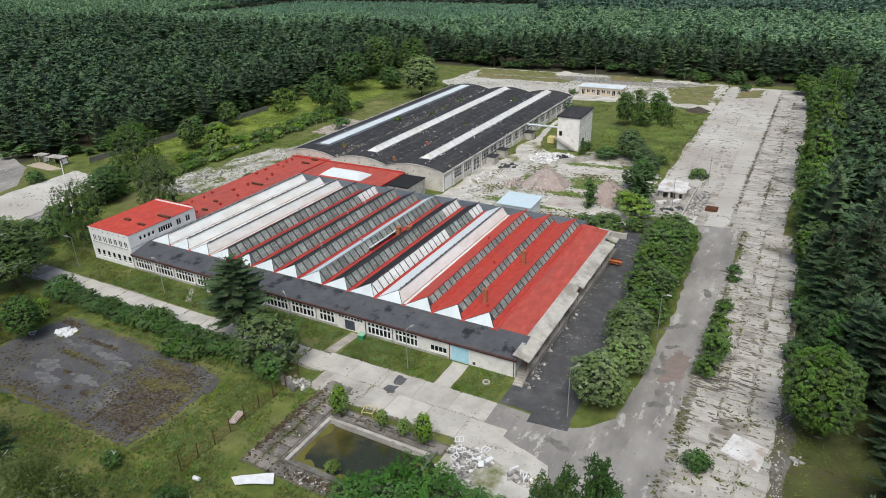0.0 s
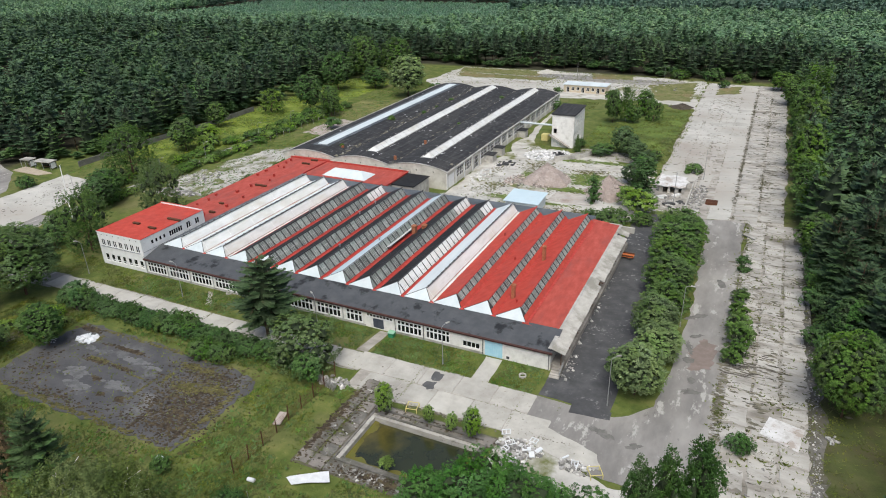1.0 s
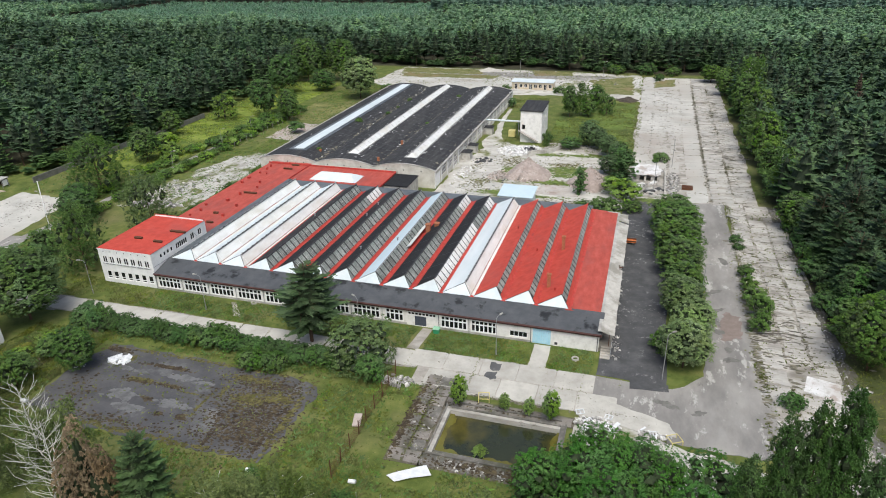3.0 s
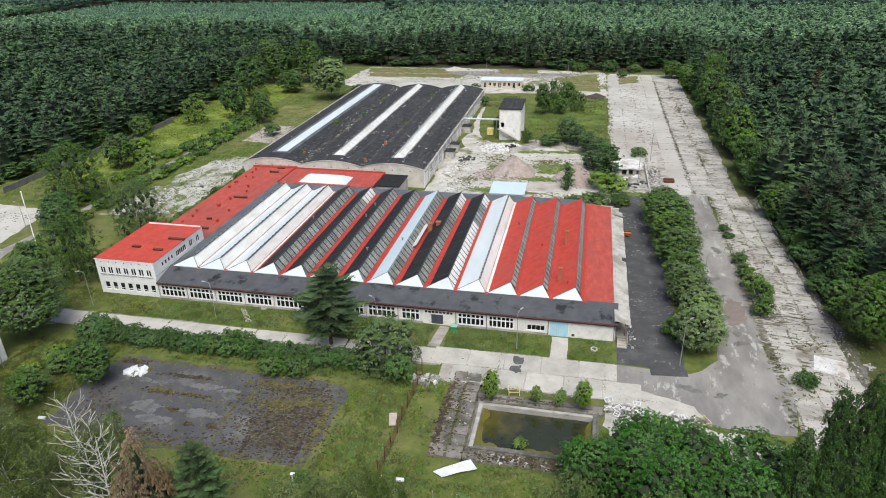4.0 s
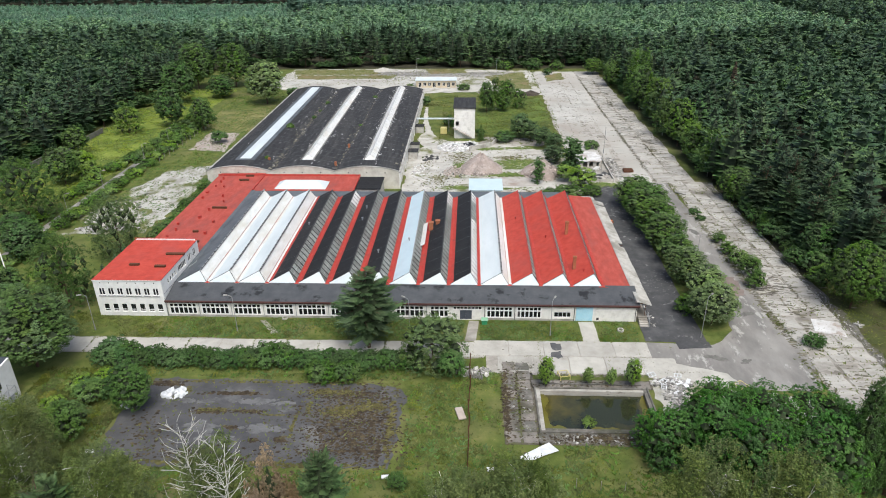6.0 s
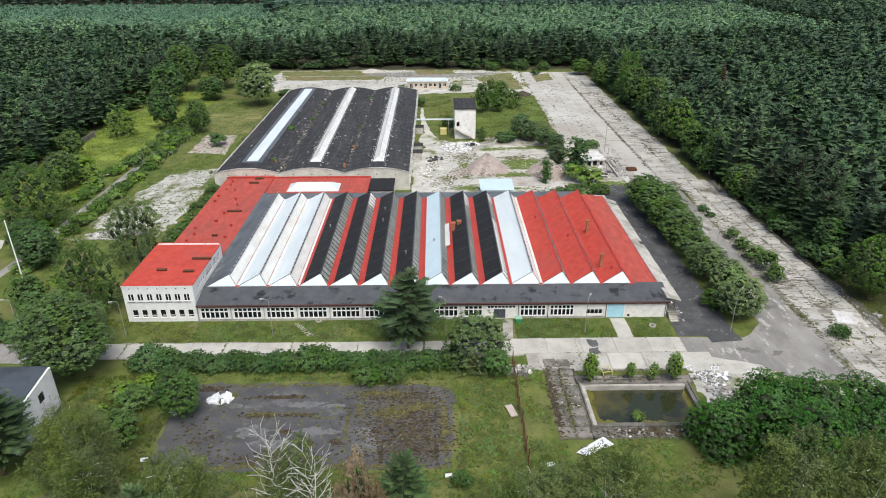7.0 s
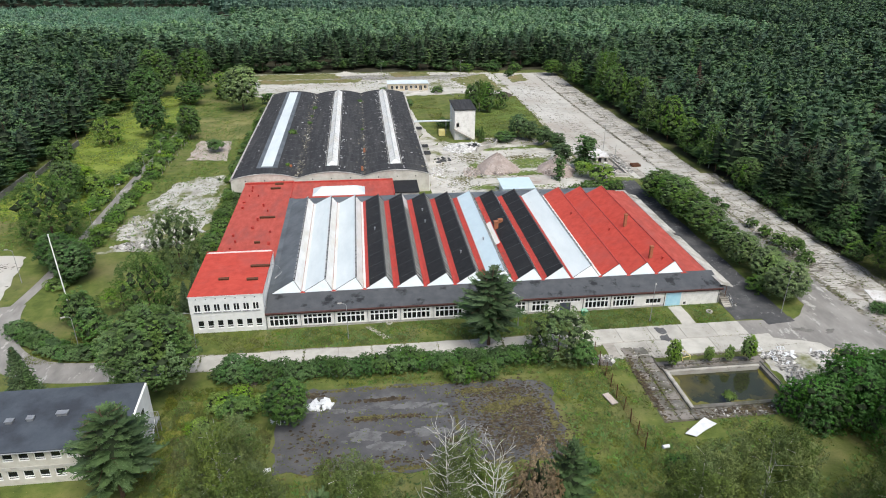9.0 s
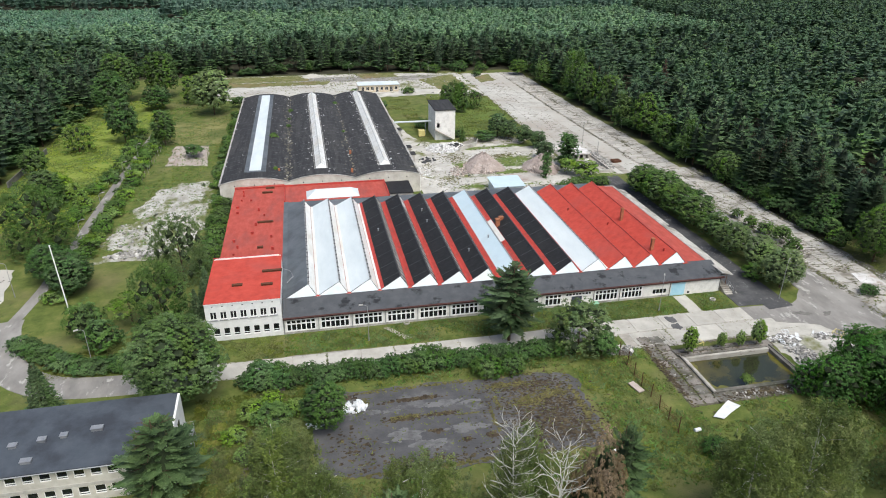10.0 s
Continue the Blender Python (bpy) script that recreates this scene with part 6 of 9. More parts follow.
def school():
    O = (-37, -30, 0)
    e = empty("lower_building", O, "two-storey white building with blue-grey shed roof", "building")
    x0, x1, y0, y1 = -62.0, -13.6, -35.2, -24.0
    holes = []
    for i in range(24):
        a = -15.2 - 1.98 * (i + 1)
        holes += [(a, a + 1.35, 3.95, 5.25), (a, a + 1.35, 0.95, 2.35)]
    w = Build(O)
    pierced(w, x0, x1, y0, y0 + 0.3, 0, 5.75, holes)
    weld(w).make("wall", M["creamwall"], e, "greyish cream rendered window wall")
    for k in range(2):
        band = Build(O).box(x0, y0 - 0.05, 2.55 + 2.95 * k, x1, y0 - 0.002, 3.0 + 2.95 * k - 0.2 * k)
        band.make("band", M["oldwall"], e)
    for a, b, c, d in holes:
        window(e, a, y0 + 0.1, c, b - a, d - c, 1, (0.35, 1), label="white casement window", bar=0.09)
    w = Build(O).prism([(x1, y0 + 0.3, 0), (x1, y1, 0), (x1, y1, 7.0), (x1, y0 + 0.3, 5.8)], (-0.3, 0, 0))
    w.box(x0, y0 + 0.3, 0, x0 + 0.3, y1, 5.8).box(x0 + 0.3, y1 - 0.3, 0, x1 - 0.3, y1, 6.6)
    weld(w).make("wall", M["wall"], e, "white rendered gable wall")
    Build(O).slab([(x0 - 0.3, y0 - 0.5, 5.95), (x1 - 0.32, y0 - 0.5, 5.95), (x1 - 0.32, y1 + 0.3, 6.95), (x0 - 0.3, y1 + 0.3, 6.95)], 0.18).make("roof", M["slate"], e, "smooth blue-grey sheet roof")
    Build(O).box(x1, -28.4, 3.6, x1 + 0.05, -27.2, 5.0).make("side_window", M["glass"], e)
    rng = random.Random(5)
    for x, y, l in ((-30.2, -30.5, 0.9), (-27.6, -30.2, 0.8), (-24.0, -29.6, 1.4), (-33.5, -31, 0.9), (-31.2, -34, 1.2), (-38, -30, 1.4), (-45, -30.4, 1.2)):
        z = 5.95 + (y - y0 + 0.5) / 12 * 1.0
        c = Build(O).box(x, y, z - 0.1, x + l, y + 0.7, z + 0.35).box(x - 0.08, y - 0.08, z + 0.35, x + l + 0.08, y + 0.78, z + 0.43)
        c.make("roof_vent", M["zinc"], e, "grey roof ventilator")
    Build(O).tube([(x0, y0 - 0.55, 5.75), (x1, y0 - 0.55, 5.75)], [0.08, 0.08], 6).make("gutter", M["zinc"], e)
    f = empty("escape_stair", (-12.6, -29, 0), "grey steel outside stair by the gable", "stair")
    q = Build((-12.6, -29, 0))
    for k in range(9):
        q.box(-13.3, -31 + k * 0.32, 0.2 + k * 0.28, -12.1, -30.72 + k * 0.32, 0.26 + k * 0.28)
    q.make("treads", M["zinc"], f)
    q = Build((-12.6, -29, 0)).box(-13.4, -28.2, 2.6, -11.9, -26.4, 2.7)
    for x, y in ((-13.3, -28.1), (-12.0, -28.1), (-13.3, -26.5), (-12.0, -26.5)):
        q.tube([(x, y, 0), (x, y, 3.7)], [0.05, 0.05], 5)
    q.tube([(-12.0, -31, 1.2), (-12.0, -28.1, 3.7), (-12.0, -26.5, 3.7), (-13.3, -26.5, 3.7)], [0.04] * 4, 5)
    q.make("landing", M["zinc"], f)


school()


def blue_shed():
    O = (61.5, 65.5, 0)
    e = empty("shed", O, "small shed with pale blue sheet roof", "shed")
    Build(O).box(57.4, 61.6, 0, 65.6, 68.8, 2.6).make("wall", M["white"], e, "white sheet walls")
    Build(O).slab([(56.9, 61.1, 2.75), (66.1, 61.1, 2.75), (66.1, 69.3, 3.15), (56.9, 69.3, 3.15)], 0.12).make("roof", M["paleblue"], e, "pale blue sheet roof")
    q = empty("low_wall", (74, 66, 0), "long low concrete wall with pale blue panels", "wall")
    Build((74, 66, 0)).box(66.5, 58.6, 0, 90, 59.0, 1.4).make("wall", M["concrete"], q)


blue_shed()

# ---- things ----


def street_lamp(x, y, h, turn, arm=0.9, label="tall grey street lamp with a single arm"):
    z = rise(x, y)
    e = empty("street_lamp", (x, y, z), label, "street lamp", "street lamps")
    e.rotation_euler = (0, 0, radians(turn))
    Build().tube([(0, 0, 0), (0, 0, 0.9)], [0.10, 0.10], 8).make("base", M["lampgrey"], e)
    Build().tube([(0, 0, 0.9), (0, 0, h - 0.3)], [0.065, 0.045], 8).make("pole", M["lampgrey"], e)
    Build().tube([(0, 0, h - 0.3), (0.25, 0, h), (arm, 0, h + 0.18)], [0.05, 0.045, 0.04], 6).make("arm", M["lampgrey"], e)
    h0 = Build().box(arm - 0.1, -0.13, h + 0.1, arm + 0.6, 0.13, h + 0.26)
    h0.make("lamp_head", M["corr"], e, "pale lamp head")


for x, y, h, turn in ((71.7, -5.2, 7.3, 60), (46.4, -4.0, 6.6, 150), (15.0, -5.0, 7.4, 180), (-11.4, -5.2, 7.4, 200), (98.3, -5.2, 8.4, 40), (105.0, 21, 8.0, 0),
                      (-46.2, 48, 6.0, 20), (-46.0, 66, 6.0, 20), (-46.0, 92, 6.0, 20), (-45.6, 110, 6.0, 20), (-45, 135, 6.0, 0), (-52.6, 24, 7.5, 180), (-31.5, -3.5, 7, 200), (30, 232, 8, 0), (70, 232, 8, 0)):
    street_lamp(x, y, h, turn)


def post(name, x, y, h, r, mat, label, category, group="", lean=(0, 0)):
    e = empty(name, (x, y, rise(x, y)), label, category, group)
    Build().tube([(0, 0, 0), (lean[0], lean[1], h)], [r, r * 0.8], 6).make("shaft", mat, e)
    Build().tube([(lean[0], lean[1], h), (lean[0], lean[1], h + 0.08)], [r * 1.4, r * 1.4], 6).make("cap", mat, e)
    return e


flag = post("flagpole", -39.0, 12.4, 15.0, 0.13, M["frame"], "tall leaning white flagpole", "flagpole", lean=(-0.9, 1.2))
for x, y in ((95.5, 80), (100.4, 103)):
    post("utility_pole", x, y, 8.5, 0.08, M["lampgrey"], "thin grey utility pole", "pole")
def mesh_fence(x0, y0, x1, y1, n, h, label):
    """Rusty steel posts with sagging wires between them."""
    e = empty("wire_fence", (x0, y0, 0), label, "fence")
    g = random.Random(5)
    tops = []
    for k in range(n):
        t = k / (n - 1)
        x, y, q = x0 + (x1 - x0) * t + g.uniform(-0.1, 0.1), y0 + (y1 - y0) * t, h * g.uniform(0.9, 1.12)
        Build((x0, y0, 0)).tube([(x, y, 0), (x + g.uniform(-0.1, 0.1), y + g.uniform(-0.1, 0.1), q)], [0.075, 0.07], 6).make("post", M["rust"], e)
        tops.append((x, y, q))
    for z in (0.2, 0.5, 0.8, 1.1, 1.4, 1.7, 2.0):
        for a, b in zip(tops, tops[1:]):
            Build((x0, y0, 0)).tube([(a[0], a[1], z), ((a[0] + b[0]) / 2, (a[1] + b[1]) / 2, z - 0.1), (b[0], b[1], z)], [0.022] * 3, 4).make("wire", M["rust"], e)


mesh_fence(57.4, -15.0, 57.2, -38.2, 9, 2.7, "rusty wire fence on steel posts in the meadow")
for k in range(6):
    post("fence_post", 62 + 3.1 * k, -41 + 0.5 * math.sin(k), 1.4, 0.045, M["corr"], "short pale concrete fence post", "fence post", "posts along the meadow")
for k in range(14):
    post("fence_post", -41.2 + 0.1 * (k % 3), 92 + 3.6 * k, 1.7, 0.06, M["corr"], "pale concrete fence post by the path", "fence post", "posts by the path")


def plate(name, quad, thick, mat, label, category):
    c = sum((Vector(q) for q in quad), Vector()) / 4
    b = Build(c).slab(quad, thick)
    o = b.make(name, mat, None, label, category)
    return o


def tarp():
    """A thin white sheet lying on long grass, its surface rippled."""
    vs, fs = [], []
    a, b, c, d = Vector((64.1, -36.2, 0)), Vector((65.5, -36.95, 0)), Vector((69.8, -34.65, 0)), Vector((68.6, -33.1, 0))
    n, mrows = 10, 6
    for s in (0.0, 0.05):
        for j in range(mrows + 1):
            for i in range(n + 1):
                u, v = i / n, j / mrows
                p = a.lerp(d, u).lerp(b.lerp(c, u), v)
                vs.append((p.x - 67, p.y + 35, 0.34 + s + 0.12 * math.sin(u * 3.1) + 0.03 * math.sin(u * 9 + v * 4)))
    k = (n + 1) * (mrows + 1)
    for j in range(mrows):
        for i in range(n):
            q = j * (n + 1) + i
            fs += [(q, q + 1, q + n + 2, q + n + 1), (k + q + n + 1, k + q + n + 2, k + q + 1, k + q)]
    o = obj("plastic_sheet", vs, fs, M["whitejunk"], None, "white plastic sheet lying rippled on the grass", "sheet", smooth=True)
    o.location = (67, -35, 0)


tarp()
plate("concrete_plate", [(55.1, -25.9, 0.2), (56.2, -25.6, 0.2), (56.9, -28.2, 0.2), (55.8, -28.5, 0.2)], 0.18, surface("pinkish_concrete", [(0.4, 0.33, 0.29), (0.5, 0.43, 0.38)], 1, 0.9, 0.1), "pale pinkish concrete plate beside the posts", "concrete plate")
plate("concrete_plate", [(118.5, -4, rise(120, 0) + 0.14), (123.2, -6, rise(122, 0) + 0.14), (124, -1, rise(122, 0) + 0.14), (119.6, 0.2, rise(120, 0) + 0.14)], 0.2, M["whitewash"], "whitewashed concrete plate on the broken strip", "concrete plate")
plate("concrete_plate", [(112.4, 64.3, rise(113, 64) + 0.5), (115.0, 62.5, rise(113, 64) + 0.4), (115.4, 63.6, rise(113, 64) + 0.5), (113.0, 65.4, rise(113, 64) + 0.6)], 0.2, M["corr"], "tilted concrete plate at the lane's edge", "concrete plate")


def heap(name, cx, cy, rx, ry, h, mat, label, category, seed, n=26, kind=""):
    """A poured heap: an uneven cone with a rough skin."""
    rng = random.Random(seed)
    vs, fs = [(0, 0, h)], []
    rings = 12
    for r in range(1, rings + 1):
        t = r / rings
        for i in range(n):
            a = 2 * math.pi * i / n
            w = 1 + 0.12 * math.sin(a * 3 + seed) + 0.08 * math.sin(a * 7 + seed * 2)
            z = h * (1 - t) ** 0.85 * (1 + 0.12 * math.sin(a * 2 + seed)) + rng.uniform(-0.14, 0.14) * (1 - t * 0.7)
            vs.append((rx * t * w * math.cos(a) + rng.uniform(-0.15, 0.15), ry * t * w * math.sin(a) + rng.uniform(-0.15, 0.15), max(z, 0) if r < rings else -0.1))
    for i in range(n):
        fs.append((0, 1 + i, 1 + (i + 1) % n))
    for r in range(rings - 1):
        for i in range(n):
            a, b = 1 + r * n + i, 1 + r * n + (i + 1) % n
            fs.append((a, a + n, b + n, b))
    o = obj(name, vs, fs, mat, None, label, category, "", kind)
    o.location = (cx, cy, rise(cx, cy))
    return o


def chips(name, spots, label, category, mat, seed, kind="stuff"):
    """Loose rubble: many small uneven blocks in one mesh; spots are (x, y, rx, ry, count, size, height)."""
    rng = random.Random(seed)
    b = Build()
    for x, y, rx, ry, n, s, hh in spots:
        for _ in range(n):
            a, r = rng.uniform(0, 6.28), math.sqrt(rng.random())
            px, py = x + rx * r * math.cos(a), y + ry * r * math.sin(a)
            q = s * rng.uniform(0.3, 1.5)
            z = rise(px, py) + hh * (1 - r) * rng.uniform(0.3, 1.0)
            m = Matrix.Translation((px, py, z + q * 0.2)) @ Euler((rng.uniform(-0.6, 0.6), rng.uniform(-0.6, 0.6), a)).to_matrix().to_4x4()
            p = [m @ Vector((sx * q * rng.uniform(0.5, 1), sy * q * rng.uniform(0.3, 0.8), sz * q * 0.3)) for sz in (-1, 1) for sx, sy in ((-1, -1), (1, -1), (1, 1), (-1, 1))]
            b.add(p, [(3, 2, 1, 0), (4, 5, 6, 7), (0, 1, 5, 4), (1, 2, 6, 5), (2, 3, 7, 6), (3, 0, 4, 7)])
    return b.make(name, mat, None, label, category, "", kind)


heapgravel = surface("crushed_brick_gravel", [(0.24, 0.19, 0.165), (0.36, 0.3, 0.268), (0.46, 0.405, 0.37)], 2.2, 0.97, 0.6, big=(0.31, 0.25, 0.22), big_scale=0.3)
heap("gravel_heap", 60.6, 87.0, 6.4, 7.2, 4.9, heapgravel, "large heap of pinkish crushed brick and gravel", "heap", 3, kind="stuff")
heap("gravel_heap", 78.3, 83.2, 5.6, 6.8, 4.7, heapgravel, "heap of pinkish crushed rubble beside shrubs", "heap", 5, kind="stuff")
heap("earth_heap", 83.4, 188, 4.5, 3.4, 1.7, surface("dark_earth", [(0.05, 0.04, 0.03), (0.09, 0.075, 0.06)], 1, 0.95, 0.4), "low heap of dark earth", "heap", 6, kind="stuff")
heap("gravel_heap", 12, 243, 6, 4, 1.6, M["concrete"], "low heap of pale gravel by the wood", "heap", 8, kind="stuff")
pinkchips = surface("crushed_brick", [(0.24, 0.185, 0.16), (0.38, 0.32, 0.285), (0.52, 0.47, 0.435)], 1.5, 0.95, 0.2, island=0.5)
chips("rubble", [(60.6, 87.0, 6.3, 7.1, 1500, 0.26, 4.8), (78.3, 83.2, 5.5, 6.7, 1300, 0.32, 4.6), (52.0, 84, 2.6, 5, 160, 0.3, 0.5)], "loose crushed brick on the heaps", "rubble", pinkchips, 31)
chips("rubble", [(52.0, 108.5, 5.6, 5.4, 420, 0.42, 1.3), (56.5, 112, 3.4, 3.2, 140, 0.4, 0.9), (46, 74, 6, 4, 60, 0.25, 0.1), (41.5, 84, 2.4, 7, 90, 0.3, 0.3)], "white demolition rubble piled on the bare yard", "rubble", M["whitechips"], 32)
chips("rubble", [(57.0, 110.5, 2.4, 2.0, 60, 0.45, 1.2), (44, 97, 3, 3, 26, 0.5, 0.1), (52, 80, 4, 8, 60, 0.22, 0.15)], "dark scraps of felt and timber in the rubble", "rubble", M["steel"], 28)
chips("rubble", [(54, 92, 13, 10, 240, 0.16, 0.05), (70, 92, 10, 12, 220, 0.16, 0.05), (48, 70, 9, 6, 120, 0.16, 0.05), (96, 150, 9, 70, 200, 0.22, 0.05)], "small stones scattered over the bare yard", "rubble", M["rubble"], 27)
chips("rubble", [(94.0, 82, 4.5, 6, 150, 0.3, 0.4), (100.4, 88, 2.2, 10, 260, 0.34, 0.5), (93, 98, 5, 2.4, 90, 0.35, 0.4)], "grey demolition rubble round the ruin", "rubble", M["rubble"], 33)
chips("rubble", [(89.6, -18.6, 3.4, 1.7, 130, 0.22, 0.5), (89.6, -22, 1.8, 3, 60, 0.22, 0.4), (97.4, -18.6, 2.4, 1.0, 60, 0.18, 0.2)], "white plaster and plastic scraps by the pond", "rubble", M["whitechips"], 26)
chips("rubble", [(89.5, -18.8, 3.2, 1.5, 150, 0.32, 0.4), (89.6, -22.8, 2.2, 3.2, 170, 0.32, 0.5), (88.0, -27.5, 1.4, 3.4, 100, 0.3, 0.25), (97.5, -19.4, 2.2, 1.0, 50, 0.35, 0.3)], "heap of scrap and demolition rubble by the pond", "rubble", M["rubble"], 34)
chips("rubble", [(10.8, -23.3, 1.9, 1.3, 46, 0.42, 0.55), (4.8, -26.2, 1.6, 0.7, 18, 0.28, 0.2)], "white plastic and rubble on the asphalt", "rubble", M["whitejunk"], 35)
chips("rubble", [(58.2, -16.4, 2.6, 1.5, 60, 0.34, 0.3), (65, -24, 2.2, 8, 60, 0.16, 0.06), (76, -32, 10, 1.0, 90, 0.18, 0.1)], "broken concrete beside the pond", "rubble", M["rubble"], 36)
chips("rubble", [(125.2, 8, 0.9, 24, 320, 0.12, 0.1), (123.6, 48, 0.9, 22, 160, 0.12, 0.1), (125.4, -16, 0.9, 12, 160, 0.12, 0.1)], "loose stones along the wood's edge", "rubble", M["rubble"], 37)
chips("rubble", [(-32, 40, 8, 2.0, 120, 0.5, 0.3), (-36, 52, 6, 8, 60, 0.4, 0.1)], "scattered pale concrete lumps in weeds", "rubble", M["rubble"], 38)
chips("rubble", [(89.9, 20, 0.8, 20, 70, 0.25, 0.3), (90.8, 2, 1.0, 4, 26, 0.28, 0.2)], "litter along the loading dock", "rubble", M["rubble"], 39)
chips("rubble", [(118, 20, 6, 40, 50, 0.22, 0.05), (127.2, -1.5, 0.7, 1.2, 12, 0.35, 0.3)], "broken lumps on the old strip", "rubble", M["rubble"], 30)
chips("rubble", [(40, 224, 40, 14, 90, 0.4, 0.15), (70, 192, 10, 6, 30, 0.4, 0.2)], "scattered lumps on the bare ground", "rubble", M["rubble"], 29)


def ruin():
    O = (94.5, 88, 0)
    g = random.Random(12)
    e = empty("ruined_building", O, "remains of a demolished building under a broken white slab", "ruin")
    Build(O).box(88.4, 75.8, 0, 98.6, 100.0, 0.22).make("base_slab", M["oldconc"], e)
    Build(O).box(98.3, 76, 0.22, 98.6, 97.4, 0.95).make("low_wall", M["oldwall"], e)
    Build(O).box(92.2, 75.8, 0.22, 98.3, 76.1, 0.8).make("low_wall", M["oldwall"], e)
    for a, b in ((90.6, 91.6), (92.8, 93.4), (94.6, 95.6), (96.3, 96.9)):
        Build(O).box(a, 88.4, 0.22, b, 88.7, 2.0 + g.uniform(-0.2, 0.1)).make("pier", M["oldwall"], e)
    Build(O).box(90.6, 88.7, 0.22, 90.9, 96.2, 2.1).make("wall_stub", M["oldwall"], e)
    Build(O).box(96.6, 88.7, 0.22, 96.9, 95.0, 1.9).make("wall_stub", M["oldwall"], e)
    ring = [(90.2, 88.1), (92.4, 87.7), (93.6, 88.3), (95.8, 87.6), (97.3, 88.4), (97.0, 90.6), (97.8, 92.6), (96.4, 94.4), (96.8, 96.2), (93.8, 97.0), (91.6, 96.2), (90.0, 96.8), (89.8, 92)]
    Build(O).prism([(x, y, 2.0 + 0.02 * (y - 88)) for x, y in ring], (0, 0, 0.24)).make("roof_slab", M["whitewash"], e, "broken white slab")
    for k in range(16):
        x, y, l, w, t = g.uniform(89.2, 97.6), g.uniform(77, 87), g.uniform(0.5, 1.5), g.uniform(0.25, 0.7), g.uniform(0, 3.1)
        m = Matrix.Translation((x - O[0], y - O[1], 0.24)) @ Matrix.Rotation(t, 4, "Z") @ Matrix.Rotation(g.uniform(-0.25, 0.25), 4, "X")
        b = Build().box(-l, -w, 0, l, w, g.uniform(0.12, 0.5))
        b.v = [tuple(m @ Vector(p)) for p in b.v]
        b.make("block", M[("concrete", "oldwall", "whitechips", "steel")[k % 4]], e)
    q = empty("retaining_wall", (60.6, 107.2, 0), "low grey concrete retaining wall in the yard", "wall")
    Build((60.6, 107.2, 0)).prism([(57.0, 104.7, 0), (64.2, 109.8, 0), (64.05, 110.0, 0), (56.85, 104.9, 0)], (0, 0, 1.5)).make("wall", M["oldwall"], q)
    Build((60.6, 107.2, 0)).prism([(64.2, 109.8, 0), (66.4, 116, 0), (66.2, 116.1, 0), (64.0, 109.9, 0)], (0, 0, 1.3)).make("wall", M["oldwall"], q)
    c = empty("cable_drum_crate", (104.2, 84, 0.3), "low grey steel crate on the concrete", "crate")
    q = Build((104.2, 84, 0.3))
    for k in range(4):
        q.box(102.8, 82.9 + 0.65 * k, 0.35, 105.6, 83.2 + 0.65 * k, 1.0)
    q.make("slats", M["rust"], c)


ruin()


def skip_trailer():
    e = empty("trailer", (90.9, 45.4, 0), "flat orange trailer in the loading yard", "trailer")
    o = (90.9, 45.4, 0)
    Build(o).box(89.4, 44.6, 0.55, 92.4, 46.2, 0.72).make("bed", M["orange"], e)
    for a in (44.6, 46.1):
        Build(o).box(89.4, a, 0.72, 92.4, a + 0.1, 1.0).make("side_board", M["rust"], e)
    for x in (90.0, 91.8):
        for y in (44.5, 46.3):
            Build(o).tube([(x, y - 0.1, 0.3), (x, y + 0.1, 0.3)], [0.3, 0.3], 12).make("wheel", M["steel"], e)


skip_trailer()


def yellow_frame(x, y, turn):
    e = empty("yellow_barrier", (x, y, rise(x, y) + 0.09), "square yellow steel frame on the concrete", "barrier", "yellow frames")
    e.rotation_euler = (0, 0, radians(turn))
    for a in ((-0.8, -0.8), (0.8, -0.8), (0.8, 0.8), (-0.8, 0.8)):
        Build().tube([(*a, 0), (*a, 0.75)], [0.06, 0.06], 5).make("leg", M["yellow"], e)
    for p, q in (((-0.8, -0.8), (0.8, -0.8)), ((0.8, -0.8), (0.8, 0.8)), ((0.8, 0.8), (-0.8, 0.8)), ((-0.8, 0.8), (-0.8, -0.8))):
        Build().tube([(*p, 0.72), (*q, 0.72)], [0.06, 0.06], 5).make("rail", M["yellow"], e)


yellow_frame(72.6, -17.4, 12)
yellow_frame(100.0, -19.6, 30)


def window_scrap(x, y, w, h, turn, lift):
    """An old window frame lying on the rubble."""
    e = empty("window_frame_scrap", (x, y, rise(x, y) + lift), "discarded white window frame lying on rubble", "scrap", "discarded frames")
    e.rotation_euler = (radians(8), radians(-6), radians(turn))
    for a in (-w / 2, 0, w / 2):
        Build().box(a - 0.06, -h / 2, 0, a + 0.06, h / 2, 0.08).make("stile", M["whitejunk"], e)
    for b in (-h / 2, h / 2):
        Build().box(-w / 2, b - 0.06, 0.004, w / 2, b + 0.06, 0.076).make("rail", M["whitejunk"], e)


